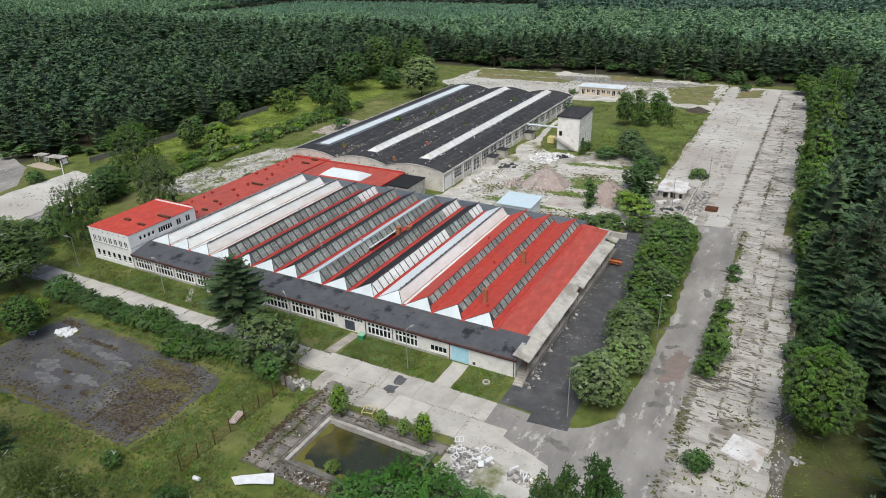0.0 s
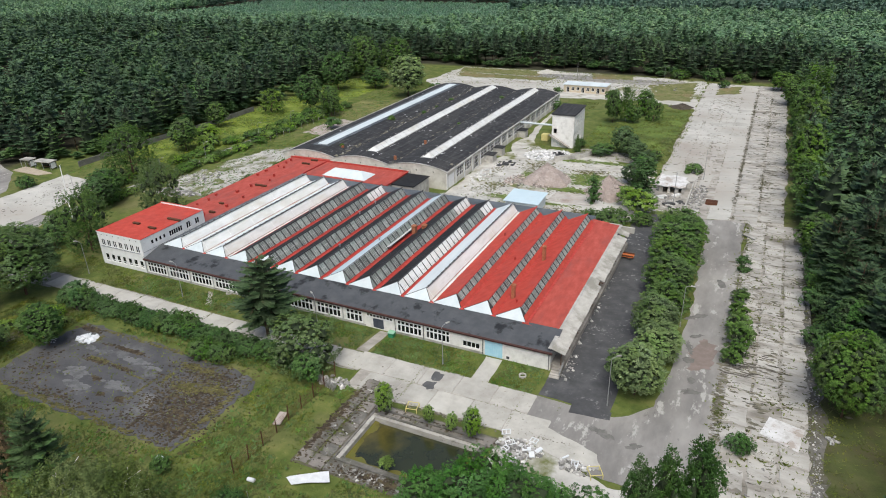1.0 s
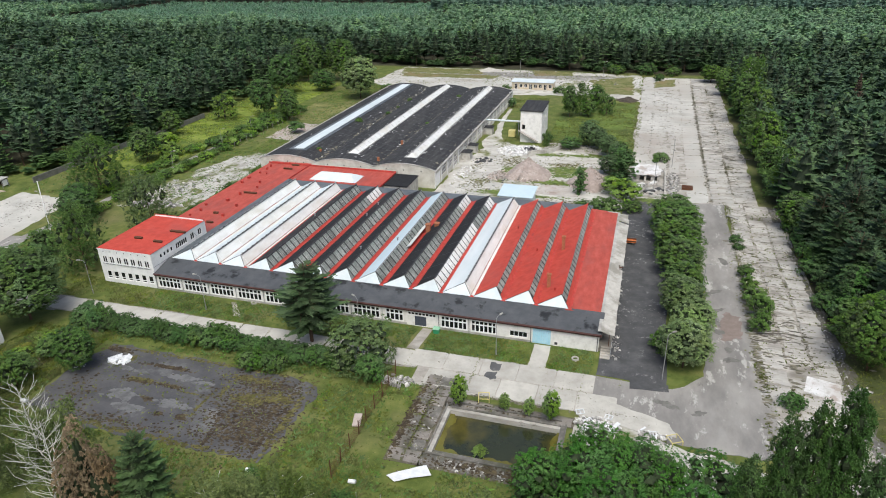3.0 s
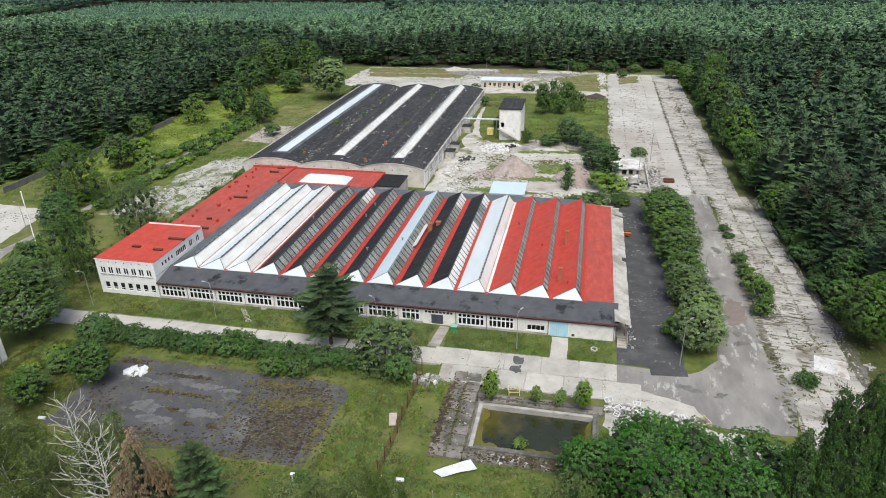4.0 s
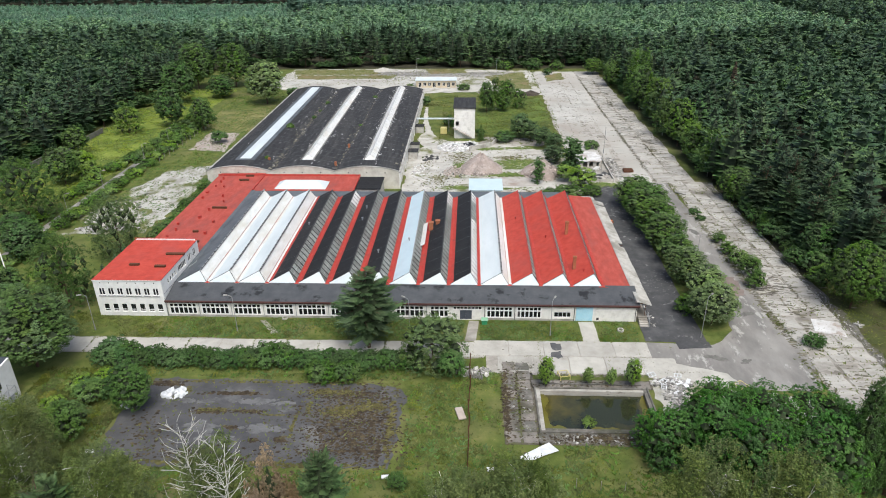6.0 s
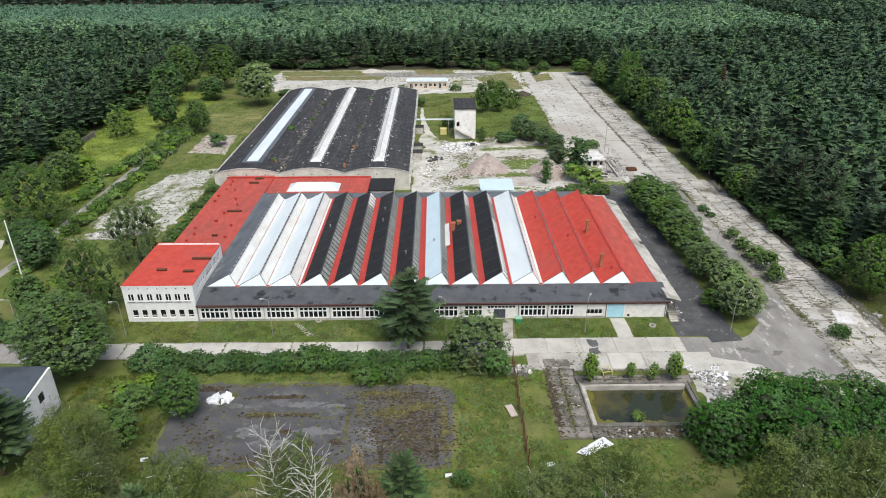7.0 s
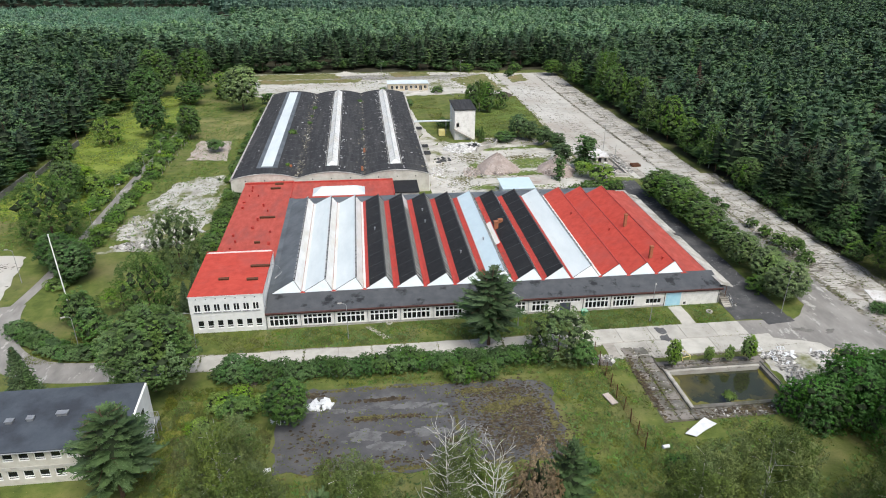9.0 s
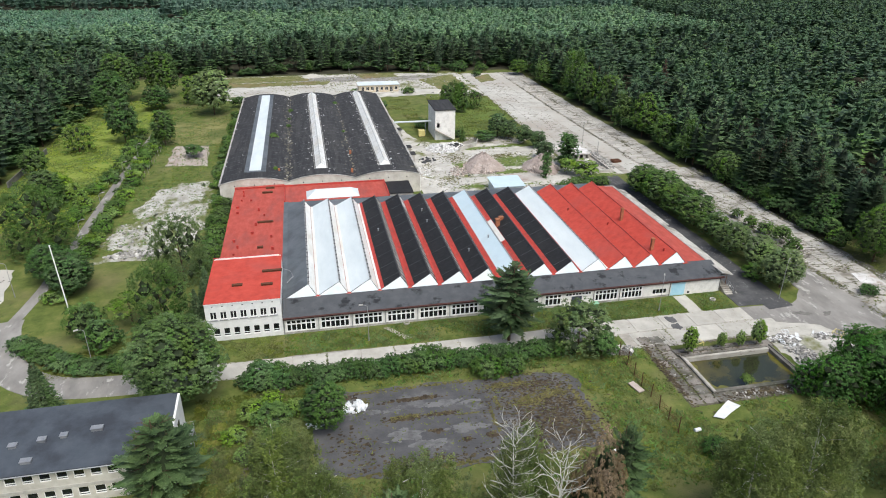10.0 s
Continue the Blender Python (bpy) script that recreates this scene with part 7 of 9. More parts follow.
for x, y, w, h, turn, lift in ((86.9, -16.6, 1.6, 1.1, 20, 0.25), (91.0, -16.8, 1.5, 1.0, -15, 0.3), (88.2, -18.6, 1.7, 1.0, 40, 0.45), (88.0, -20.0, 1.4, 1.0, 70, 0.45), (97.2, -18.8, 1.2, 1.0, 10, 0.3)):
    window_scrap(x, y, 0.7 * w, 0.75 * h, turn, lift)
for x, y, l, w, t in ((90.6, -18.9, 1.0, 0.55, 0.3), (92.2, -18.4, 0.9, 0.5, 1.0), (91.6, -19.6, 0.8, 0.6, 2.0), (95.8, -18.2, 0.8, 0.25, 0.8), (97.6, -19.4, 0.9, 0.2, 1.5), (89.6, -21.4, 0.8, 0.5, 0.5)):
    c, d = math.cos(t), math.sin(t)
    plate("white_board", [(x + 0.6 * (u * l * c - v * w * d), y + 0.6 * (u * l * d + v * w * c), 0.45 + 0.08 * u) for u, v in ((-1, -1), (1, -1), (1, 1), (-1, 1))], 0.05, M["whitejunk"], "white broken board thrown on rubble", "board")


def pallet_stack():
    e = empty("pallet_pile", (57.0, -16.6, 0), "row of leaning grey boards beside the shrubs", "pallets")
    for k in range(11):
        Build((57.0, -16.6, 0)).slab([(54.9 + 0.42 * k, -15.9 - 0.14 * k, 0.05), (55.05 + 0.42 * k, -16.0 - 0.14 * k, 0.75), (55.25 + 0.42 * k, -17.2 - 0.14 * k, 0.75), (55.1 + 0.42 * k, -17.1 - 0.14 * k, 0.05)][::-1], 0.08).make("board", M["corr"], e)


pallet_stack()
e = empty("waste_bin", (60.0, -1.3, 0), "small green bin by the wall", "bin")
Build((60.0, -1.3, 0)).prism([(59.6, -1.8, 0), (60.5, -1.8, 0), (60.6, -1.8, 0.9), (59.5, -1.8, 0.9)], (0, 0.9, 0)).make("body", surface("green_plastic", [(0.03, 0.22, 0.10), (0.05, 0.3, 0.14)], 1, 0.5, 0.02), e)
Build((60.0, -1.3, 0)).slab([(59.45, -1.9, 0.98), (60.65, -1.9, 0.98), (60.65, -0.85, 1.06), (59.45, -0.85, 1.06)], 0.06).make("lid", surface("pale_green_plastic", [(0.2, 0.42, 0.28), (0.28, 0.5, 0.34)], 1, 0.5, 0.02), e)
for x, y in ((84.6, -3.2), (22.6, -0.4)):
    e = empty("well_ring", (x, y, 0), "concrete well ring in the grass", "well ring")
    r = Build((x, y, 0))
    n = 14
    for a in range(n):
        t0, t1 = 2 * math.pi * a / n, 2 * math.pi * (a + 1) / n
        r.prism([(x + 0.6 * math.cos(t0), y + 0.6 * math.sin(t0), 0), (x + 0.6 * math.cos(t1), y + 0.6 * math.sin(t1), 0), (x + 0.42 * math.cos(t1), y + 0.42 * math.sin(t1), 0), (x + 0.42 * math.cos(t0), y + 0.42 * math.sin(t0), 0)], (0, 0, 0.32))
    weld(r).make("ring", M["concrete"], e)
for x, y in ((46.2, -40.2), (4.2, -36.6), (60.2, -38.4)):
    e = empty("plastic_drum", (x, y, 0), "white plastic drum lying in the grass", "drum")
    Build((x, y, 0)).tube([(x - 0.5, y, 0.28), (x + 0.5, y + 0.1, 0.28)], [0.28, 0.28], 10).make("body", M["whitejunk"], e)
    Build((x, y, 0)).tube([(x + 0.5, y + 0.1, 0.28), (x + 0.58, y + 0.11, 0.28)], [0.1, 0.1], 8).make("cap", M["corr"], e)


def bus_shelter(x, y, w, turn):
    O = (x, y, 0)
    e = empty("bus_shelter", O, "small glazed bus shelter with a flat grey roof", "bus shelter", "bus shelters")
    e.rotation_euler = (0, 0, radians(turn))
    Build().box(-w / 2 - 0.3, -1.5, 2.5, w / 2 + 0.3, 1.5, 2.72).make("roof", M["corr"], e)
    n = 3
    for q in range(n):
        px = -w / 2 + w * q / (n - 1)
        for py in (-1.2, 1.2):
            Build().tube([(px, py, 0), (px, py, 2.5)], [0.07, 0.07], 6).make("post", M["lampgrey"], e)
    for q in range(n - 1):
        a = -w / 2 + w * q / (n - 1)
        Build().box(a + 0.08, 1.22, 0.3, a + w / (n - 1) - 0.08, 1.26, 2.3).make("pane", M["glass"], e)
    Build().box(w / 2, -0.9, 0.5, w / 2 + 0.06, 0.9, 2.2).make("notice_board", M["frame"], e, "pale notice board")
    Build().box(-w / 2 + 0.4, 0.5, 0.42, w / 2 - 0.4, 0.9, 0.5).make("bench", M["rust"], e)


bus_shelter(-88.4, 40.9, 6.0, 8)
bus_shelter(-95.6, 40.2, 3.4, 8)
plate("bus_platform", [(-97, 35.4, 0.2), (-84.6, 35.2, 0.2), (-82.2, 38.2, 0.2), (-96.6, 39.6, 0.2)], 0.25, surface("sandy_paving", [(0.36, 0.3, 0.23), (0.46, 0.39, 0.31)], 0.8, 0.95, 0.2), "sandy paved platform at the bus stop", "platform")
M["mosswall"] = surface("mossy_grey_wall", [(0.10, 0.10, 0.085), (0.15, 0.148, 0.13), (0.2, 0.195, 0.175)], 0.6, 0.95, 0.2)
w = empty("boundary_wall", (-80, 85, 0), "long low grey boundary wall along the wood", "wall")
Build((-80, 85, 0)).box(-80.2, 46, 0, -79.9, 64, 1.8).make("wall", M["mosswall"], w)
Build((-80, 85, 0)).box(-79.4, 64, 0, -79.1, 92, 1.8).make("wall", M["mosswall"], w)
Build((-80, 85, 0)).box(-77.2, 92, 0, -76.9, 126, 1.8).make("wall", M["mosswall"], w)

# ---- plants ----
RNG = np.random.default_rng(7)


def unit(n):
    d = RNG.normal(size=(n, 3))
    return d / np.linalg.norm(d, axis=1, keepdims=True)


def kites(pts, nrm, size, squash=0.6):
    """Leaf sprays: one small kite of four points at each place, facing roughly along nrm."""
    n = len(pts)
    t = np.cross(nrm, unit(n))
    t /= np.linalg.norm(t, axis=1, keepdims=True) + 1e-9
    s = np.cross(nrm, t)
    k = (size * RNG.uniform(0.6, 1.3, n))[:, None]
    lift = nrm * k * 0.25
    v = np.stack([pts - t * k, pts + s * k * squash - lift, pts + t * k, pts - s * k * squash - lift], axis=1).reshape(-1, 3)
    f = np.arange(4 * n).reshape(-1, 4)
    return v, f


def lobes_cloud(lobes, n, size, inner=0.78, up=0.6, per=16, puff=2.3, hang=0.0, heart=0.54):
    """Small domed clumps of leaf sprays over the skins of several overlapping balls; hang lets the sprays trail down in strands."""
    n = max(n, 420)
    m = n // per
    c, r = np.array([q[:3] for q in lobes]), np.array([q[3:6] for q in lobes])
    area = (r[:, 0] * r[:, 2])
    pick = RNG.choice(len(lobes), m * 2, p=area / area.sum())
    d = unit(m * 2)
    d[:, 2] += 0.25
    d /= np.linalg.norm(d, axis=1, keepdims=True)
    rad = RNG.uniform(inner, 1.1, m * 2)[:, None]
    p = c[pick] + d * r[pick] * rad
    deep = np.zeros(len(p), bool)
    for i in range(len(lobes)):
        q = (np.linalg.norm((p - c[i]) / r[i], axis=1) < 0.66) & (pick != i)
        deep |= q
    p, d = p[~deep][:m], d[~deep][:m]
    ball = size * puff * RNG.uniform(0.6, 1.35, len(p))
    p, d, ball = np.repeat(p, per, 0), np.repeat(d, per, 0), np.repeat(ball, per)[:, None]
    e = unit(len(p)) + 0.55 * d + np.array([0, 0, up])
    e /= np.linalg.norm(e, axis=1, keepdims=True)
    if hang:
        fall = RNG.random(len(p))[:, None] ** 1.3
        p = p + RNG.normal(size=p.shape) * size * np.array([1.0, 1.0, 0.5]) + d * ball * 0.6 * (1 - fall) - np.array([0, 0, 1.0]) * fall * ball * hang
        nr = e + RNG.normal(size=e.shape) * 0.35
    else:
        p = p + e * ball * np.array([1, 1, 0.72]) * RNG.uniform(0.7, 1.05, len(p))[:, None]
        mid = (c * area[:, None]).sum(0) / area.sum()
        whole = (p - mid) / (np.abs(p - mid).max(0) + 0.01) + np.array([0, 0, 0.25])
        whole /= np.linalg.norm(whole, axis=1, keepdims=True) + 1e-6
        nr = 0.65 * e + 0.7 * whole + RNG.normal(size=e.shape) * 0.34
    p[:, 2] = np.maximum(p[:, 2], 0.3)
    nr /= np.linalg.norm(nr, axis=1, keepdims=True)
    v, f = kites(p, nr, size, 0.5)
    if not heart:
        return v, f, 0
    # hearts inside the lobes, one rough eight-sided lump each, coloured dark as inner shade
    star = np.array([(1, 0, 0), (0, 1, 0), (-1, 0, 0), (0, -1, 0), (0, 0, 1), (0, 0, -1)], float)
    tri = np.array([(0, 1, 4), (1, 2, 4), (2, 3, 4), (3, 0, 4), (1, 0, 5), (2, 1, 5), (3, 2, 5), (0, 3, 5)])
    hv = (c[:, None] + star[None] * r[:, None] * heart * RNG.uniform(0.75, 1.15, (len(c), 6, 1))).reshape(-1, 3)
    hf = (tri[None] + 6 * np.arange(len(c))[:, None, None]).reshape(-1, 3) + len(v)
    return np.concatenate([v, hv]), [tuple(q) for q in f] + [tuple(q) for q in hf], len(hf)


def limbs(h, r, spread, n, mat, seed, lean=0.0, start=0.35, rad=None, droop=0.0, thick=1.0):
    """A tapered trunk with rising limbs."""
    g = random.Random(seed)
    b = Build()
    rad = rad or h * 0.018
    top = (lean, g.uniform(-0.3, 0.3), h)
    mid = (lean * 0.4 + g.uniform(-0.15, 0.15), g.uniform(-0.2, 0.2), h * 0.5)
    b.tube([(0, 0, -0.2), mid, top], [rad, rad * 0.65, rad * 0.15], 7)
    for k in range(n):
        t = start + (0.95 - start) * k / max(1, n - 1)
        a = k * 2.4 + g.uniform(-0.4, 0.4)
        z = h * t
        ln = spread * (1 - 0.6 * (t - start)) * g.uniform(0.6, 1.0)
        x0, y0 = mid[0] * min(1, t * 2), mid[1] * min(1, t * 2)
        p1 = (x0 + ln * 0.5 * math.cos(a), y0 + ln * 0.5 * math.sin(a), z + ln * 0.35)
        p2 = (x0 + ln * math.cos(a + 0.2), y0 + ln * math.sin(a + 0.2), z + ln * (0.6 - droop))
        b.tube([(x0, y0, z), p1, p2], [thick * rad * 0.4 * (1.2 - t), thick * rad * 0.25 * (1.2 - t), 0.015 * thick], 5)
        if spread > 2:
            for s in (-0.7, 0.6):
                p3 = (p1[0] + ln * 0.4 * math.cos(a + s), p1[1] + ln * 0.4 * math.sin(a + s), p1[2] + ln * 0.25)
                b.tube([p1, p3], [thick * rad * 0.2 * (1.2 - t), 0.01 * thick], 4)
                if thick > 1:
                    p4 = (p3[0] + ln * 0.3 * math.cos(a + 2 * s), p3[1] + ln * 0.3 * math.sin(a + 2 * s), p3[2] + ln * 0.22)
                    b.tube([p3, p4], [0.01 * thick, 0.006 * thick], 4)
    return b


TREES = {}


BASE_LEAF = {"round": 0.26, "shrub": 0.28, "mound": 0.5, "robinia": 0.24, "willow": 0.23, "birch": 0.15, "dead": 0.2, "pine": 0.165, "spruce": 0.2, "column": 0.16, "sparse": 0.25}


def pine_crown(tiers, arms, sprays, size, low, seed):
    """A wood pine of unit height and unit crown width: whorls of arched boughs round the stem, set with tufts of needles."""
    g = np.random.default_rng(seed)
    base = g.uniform(*low)
    wide, tall = 7.0, 16.0
    lean = g.normal(size=2) * 0.4
    V = []
    sides, rings = (6, 3) if tiers > 6 else (4, 2)
    hub = []
    for i in range(rings + 1):
        t = i / rings
        r = wide * (0.25 * (1 - t ** 1.8) ** 0.8 * min(1.0, 0.6 + 1.6 * t) + 0.01)
        hub.append([np.array([math.cos(6.283 * q / sides) * r * g.uniform(0.8, 1.2) + lean[0] * t, math.sin(6.283 * q / sides) * r * g.uniform(0.8, 1.2) + lean[1] * t, tall * (base + 0.03 + (0.86 - base) * t)]) for q in range(sides)])
    for i in range(rings):
        for q in range(sides):
            V.extend((hub[i][q], hub[i][(q + 1) % sides], hub[i + 1][(q + 1) % sides], hub[i + 1][q]))
    boughs = []
    for k in range(tiers):
        t = (k + 0.5) / tiers
        reach = wide * 0.5 * (1 - t ** 2.1) ** 0.75 * min(1.0, 0.72 + 0.9 * t)
        n = max(3, round(arms * (1.05 - 0.45 * t)))
        turn = g.uniform(0, 6.28)
        for q in range(n):
            a = turn + 6.283 * q / n + g.uniform(-0.3, 0.3)
            r = max(0.5, reach * g.uniform(0.66, 1.14))
            slope = -0.12 + 0.75 * t ** 1.5 + g.uniform(-0.12, 0.12)
            z = tall * (base + (0.95 - base) * t + g.uniform(-0.5, 0.5) * 0.6 / tiers * (1 - base))
            out = np.array([math.cos(a), math.sin(a), 0.0])
            side = np.array([-math.sin(a), math.cos(a), 0.0])
            root = np.array([lean[0] * t, lean[1] * t, z]) + out * r * 0.06
            tip = root + out * r + np.array([0, 0, slope * r])
            mid = root + out * r * 0.6 + np.array([0, 0, slope * r * 0.6 + 0.06 * r])
            wing = side * r * min(0.6, 2.7 / n) * g.uniform(0.8, 1.15)
            down = np.array([0, 0, 0.14 * r])
            V.extend((root, mid - wing - down, tip, mid + wing - down))
            boughs.append((root, tip, wing, r))
    weight = np.array([b[3] for b in boughs])
    for k in g.choice(len(boughs), sprays, p=weight / weight.sum()):
        root, tip, wing, r = boughs[k]
        u = g.uniform(0.3, 1.05)
        v = g.uniform(-1, 1) * (1 - abs(u - 0.6) * 1.3)
        p = root + (tip - root) * u + wing * v + np.array([0, 0, g.uniform(-0.02, 0.1) * r - 0.1 * r * abs(v)])
        ax = (tip - root) / (np.linalg.norm(tip - root) + 0.01) + np.array([0, 0, g.uniform(0.1, 0.9)]) + g.normal(size=3) * 0.35
        ax /= np.linalg.norm(ax)
        nr = np.array([0, 0, 1.0]) + 0.25 * wing * v + g.normal(size=3) * 0.3
        sd = np.cross(nr, ax)
        sd /= np.linalg.norm(sd) + 0.01
        m = size * g.uniform(0.6, 1.35)
        V.extend((p - ax * m * 0.7, p + sd * m * 0.45 - nr * m * 0.12, p + ax * m, p - sd * m * 0.45 - nr * m * 0.12))
    v = np.array(V) / np.array([wide, wide, tall])
    return v, np.arange(len(v)).reshape(-1, 4), rings * sides


def tree_meshes(kind, var, step):
    """Trunk and crown meshes of a tree 10 m high; drawn once for each kind, variant and fineness of leaf."""
    if (kind, var, step) in TREES:
        return TREES[kind, var, step]
    leafk = math.sqrt(2) ** step
    many = 1 / leafk ** 2
    g = random.Random(hash_of(kind) * 31 + var)
    H = 10.0
    leaf, bark = "l_mid", "bark"
    if kind == "round":
        L = [(0, 0, 5.4, 2.9, 2.9, 4.0)]
        for k in range(46):
            t = (k + 0.5) / 46
            a, up = k * 2.4, -0.75 + 1.72 * t
            q = math.sqrt(max(0.0, 1 - up * up)) * g.uniform(0.86, 1.08)
            s = g.uniform(0.75, 1.2)
            L.append((2.75 * q * math.cos(a), 2.75 * q * math.sin(a), 5.3 + 3.75 * up, s, s, s * 0.95))
        crown = lobes_cloud(L, int(7400 * many), 0.2 * leafk, 0.88, heart=0.6)
        trunk = limbs(7.5, 0.2, 2.6, 8, None, var)
        leaf = "l_dark"
    elif kind == "shrub":
        L = []
        for k in range(22):
            a, q = k * 2.4, 3.5 * math.sqrt((k + 0.5) / 22)
            L.append((q * math.cos(a), q * math.sin(a), 3.2 + 4.6 * (1 - (q / 3.8) ** 2) * g.uniform(0.35, 1.05), g.uniform(1.0, 1.7), g.uniform(1.0, 1.7), g.uniform(1.6, 3.0)))
        crown = lobes_cloud(L, int(3600 * many), 0.28 * leafk)
        trunk = limbs(6, 0.2, 2.6, 7, None, var, start=0.1)
    elif kind == "mound":
        L = []
        for k in range(34):
            a, q = k * 2.4, 7.6 * math.sqrt((k + 0.5) / 34)
            L.append((q * math.cos(a), q * math.sin(a), 2.6 + 4.6 * (1 - (q / 8.2) ** 2) * g.uniform(0.4, 1.1), g.uniform(1.5, 2.6), g.uniform(1.5, 2.6), g.uniform(1.8, 3.2)))
        crown = lobes_cloud(L, int(3400 * many), 0.5 * leafk)
        trunk = limbs(6, 0.2, 5.0, 9, None, var, start=0.08)
    elif kind == "robinia":
        L = []
        for k in range(20):
            a, q = k * 2.4, 3.9 * math.sqrt((k + 0.5) / 20)
            L.append((q * math.cos(a), q * math.sin(a), 5.2 + 3.4 * (1 - (q / 4.4) ** 2) + g.uniform(-0.8, 0.8), g.uniform(1.2, 1.9), g.uniform(1.2, 1.9), g.uniform(1.0, 1.7)))
        for k in range(9):
            a = k * 0.7
            L.append((3.4 * math.cos(a), 3.4 * math.sin(a), 2.6, 1.6, 1.6, 2.2))
        crown = lobes_cloud(L, int(6200 * many), 0.21 * leafk, 0.82)
        trunk = limbs(8, 0.25, 3.2, 9, None, var)
    elif kind == "willow":
        L = []
        for k in range(17):
            a, q = k * 2.4, 3.0 * math.sqrt((k + 0.5) / 17)
            L.append((q * math.cos(a), q * math.sin(a), 5.0 + 3.8 * (1 - (q / 3.4) ** 2) * g.uniform(0.5, 1.0), g.uniform(1.1, 1.8), g.uniform(1.1, 1.8), g.uniform(1.6, 2.8)))
        for k in range(8):
            a = k * 0.8
            L.append((2.6 * math.cos(a), 2.6 * math.sin(a), 2.4, 1.3, 1.3, 2.2))
        crown = lobes_cloud(L, int(5000 * many), 0.19 * leafk, 0.7, 0.5, 16, 2.2, 0.9, 0.36)
        trunk = limbs(8, 0.2, 2.6, 8, None, var, start=0.15)
        leaf = "l_willow"
    elif kind == "birch":
        L = []
        for k in range(52):
            t = 0.18 + 0.74 * k / 51
            a = k * 2.4 + g.uniform(-0.3, 0.3)
            q = 2.45 * math.sin(math.pi * min(0.97, 0.16 + t * 0.78)) ** 0.8 * g.uniform(0.4, 1.05)
            s = g.uniform(0.5, 0.9)
            L.append((q * math.cos(a), q * math.sin(a), 10 * t, s, s, s * g.uniform(0.8, 1.3)))
        crown = lobes_cloud(L, int(7600 * many), 0.125 * leafk, 0.4, 0.5, 14, 2.6, 2.4, 0)
        trunk = limbs(8.7, 0.14, 2.0, 24, None, var, 0.4, 0.25, 0.08, 0.12, 1.1)
        leaf, bark = "l_birch", "birchbark"
    elif kind == "dead":
        crown = None
        trunk = limbs(10, 0.14, 3.2, 34, None, var, 0.5, 0.2, 0.11, 0, 1.5)
        bark = "birchbark"
    elif kind == "pine":
        v, f, hub = pine_crown(11, 15, int(2600 * many), 0.24 * leafk, (0.16, 0.26), 300 + var)
        crown = (v * np.array([6.4, 6.4, 10.0]), [tuple(q) for q in f[hub:]] + [tuple(q) for q in f[:hub]], hub)
        trunk = limbs(9.6, 0.2, 2.6, 20, None, var, 0, 0.24, 0.17, 0.25)
        leaf = "l_pine"
    elif kind == "spruce":
        pts, nr = [], []
        for k in range(24):
            t = 0.06 + 0.92 * k / 23
            R = 2.6 * (1 - t) ** 0.85 + 0.1
            m = int((9 + 40 * (1 - t)) * min(1.6, max(0.35, many)))
            for j in range(m):
                a = 2 * math.pi * j / m + k
                u = RNG.uniform(0.35, 1.0, 5)
                w = R * g.uniform(0.75, 1.1)
                pts.append(np.stack([w * u * math.cos(a), w * u * math.sin(a), 10 * t - 0.5 * u * w * 0.5 + RNG.normal(size=5) * 0.08], 1))
                nr.append(np.tile([0.5 * math.cos(a), 0.5 * math.sin(a), 0.8], (5, 1)) + RNG.normal(size=(5, 3)) * 0.3)
        pts, nr = np.concatenate(pts), np.concatenate(nr)
        nr /= np.linalg.norm(nr, axis=1, keepdims=True)
        crown = (*kites(pts, nr, 0.2 * min(1.5, leafk), 0.5), 0)
        trunk = limbs(9.8, 0.16, 0.6, 4, None, var)
        leaf = "l_pine"
    elif kind == "column":
        L = [(0, 0, 5.0, 0.7, 0.7, 4.7)]
        for k in range(44):
            t = 0.06 + 0.9 * k / 43
            a = k * 2.4
            q = 0.9 * math.sin(math.pi * (0.2 + 0.76 * t)) ** 0.8 * g.uniform(0.45, 1.0)
            s = g.uniform(0.28, 0.5)
            L.append((q * math.cos(a), q * math.sin(a), 10 * t, s, s, g.uniform(0.6, 1.1)))
        crown = lobes_cloud(L, int(7600 * many), 0.115 * leafk, 0.75, 0.3, 14, 1.9, -2.0, 0.6)
        trunk = limbs(9, 0.2, 0.7, 5, None, var)
        leaf = "l_dark"
    elif kind == "sparse":
        L = []
        for k in range(9):
            a, z = k * 2.4, 5 + 4.4 * ((k * 0.618) % 1)
            L.append((2.2 * math.cos(a), 2.2 * math.sin(a), z, 1.1, 1.1, 0.9))
        crown = lobes_cloud(L, int(1500 * many), 0.25 * leafk)
        trunk = limbs(9, 0.2, 2.8, 9, None, var)
        leaf = "l_light"
    me = bpy.data.meshes.new("trunk")
    me.from_pydata(trunk.v, [], trunk.f)
    cm = None
    if crown:
        cm = bpy.data.meshes.new("crown")
        cm.from_pydata(crown[0], [], crown[1])
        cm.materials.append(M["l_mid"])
        cm.materials.append(M["core_shade"])
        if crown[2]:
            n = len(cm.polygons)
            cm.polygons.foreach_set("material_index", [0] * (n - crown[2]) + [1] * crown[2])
    TREES[kind, var, step] = (me, cm, leaf, bark)
    return TREES[kind, var, step]


def hash_of(word):
    return sum((i + 1) * ord(c) for i, c in enumerate(word))


SKINS = {}


def skinned(mesh, mat):
    """The mesh with that material; one copy for each pair."""
    key = (mesh.name, mat.name)
    if key not in SKINS:
        q = mesh.copy()
        which = [p.material_index for p in mesh.polygons]
        q.materials.clear()
        q.materials.append(mat)
        q.materials.append(M["core_shade"])
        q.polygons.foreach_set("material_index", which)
        SKINS[key] = q
    return SKINS[key]


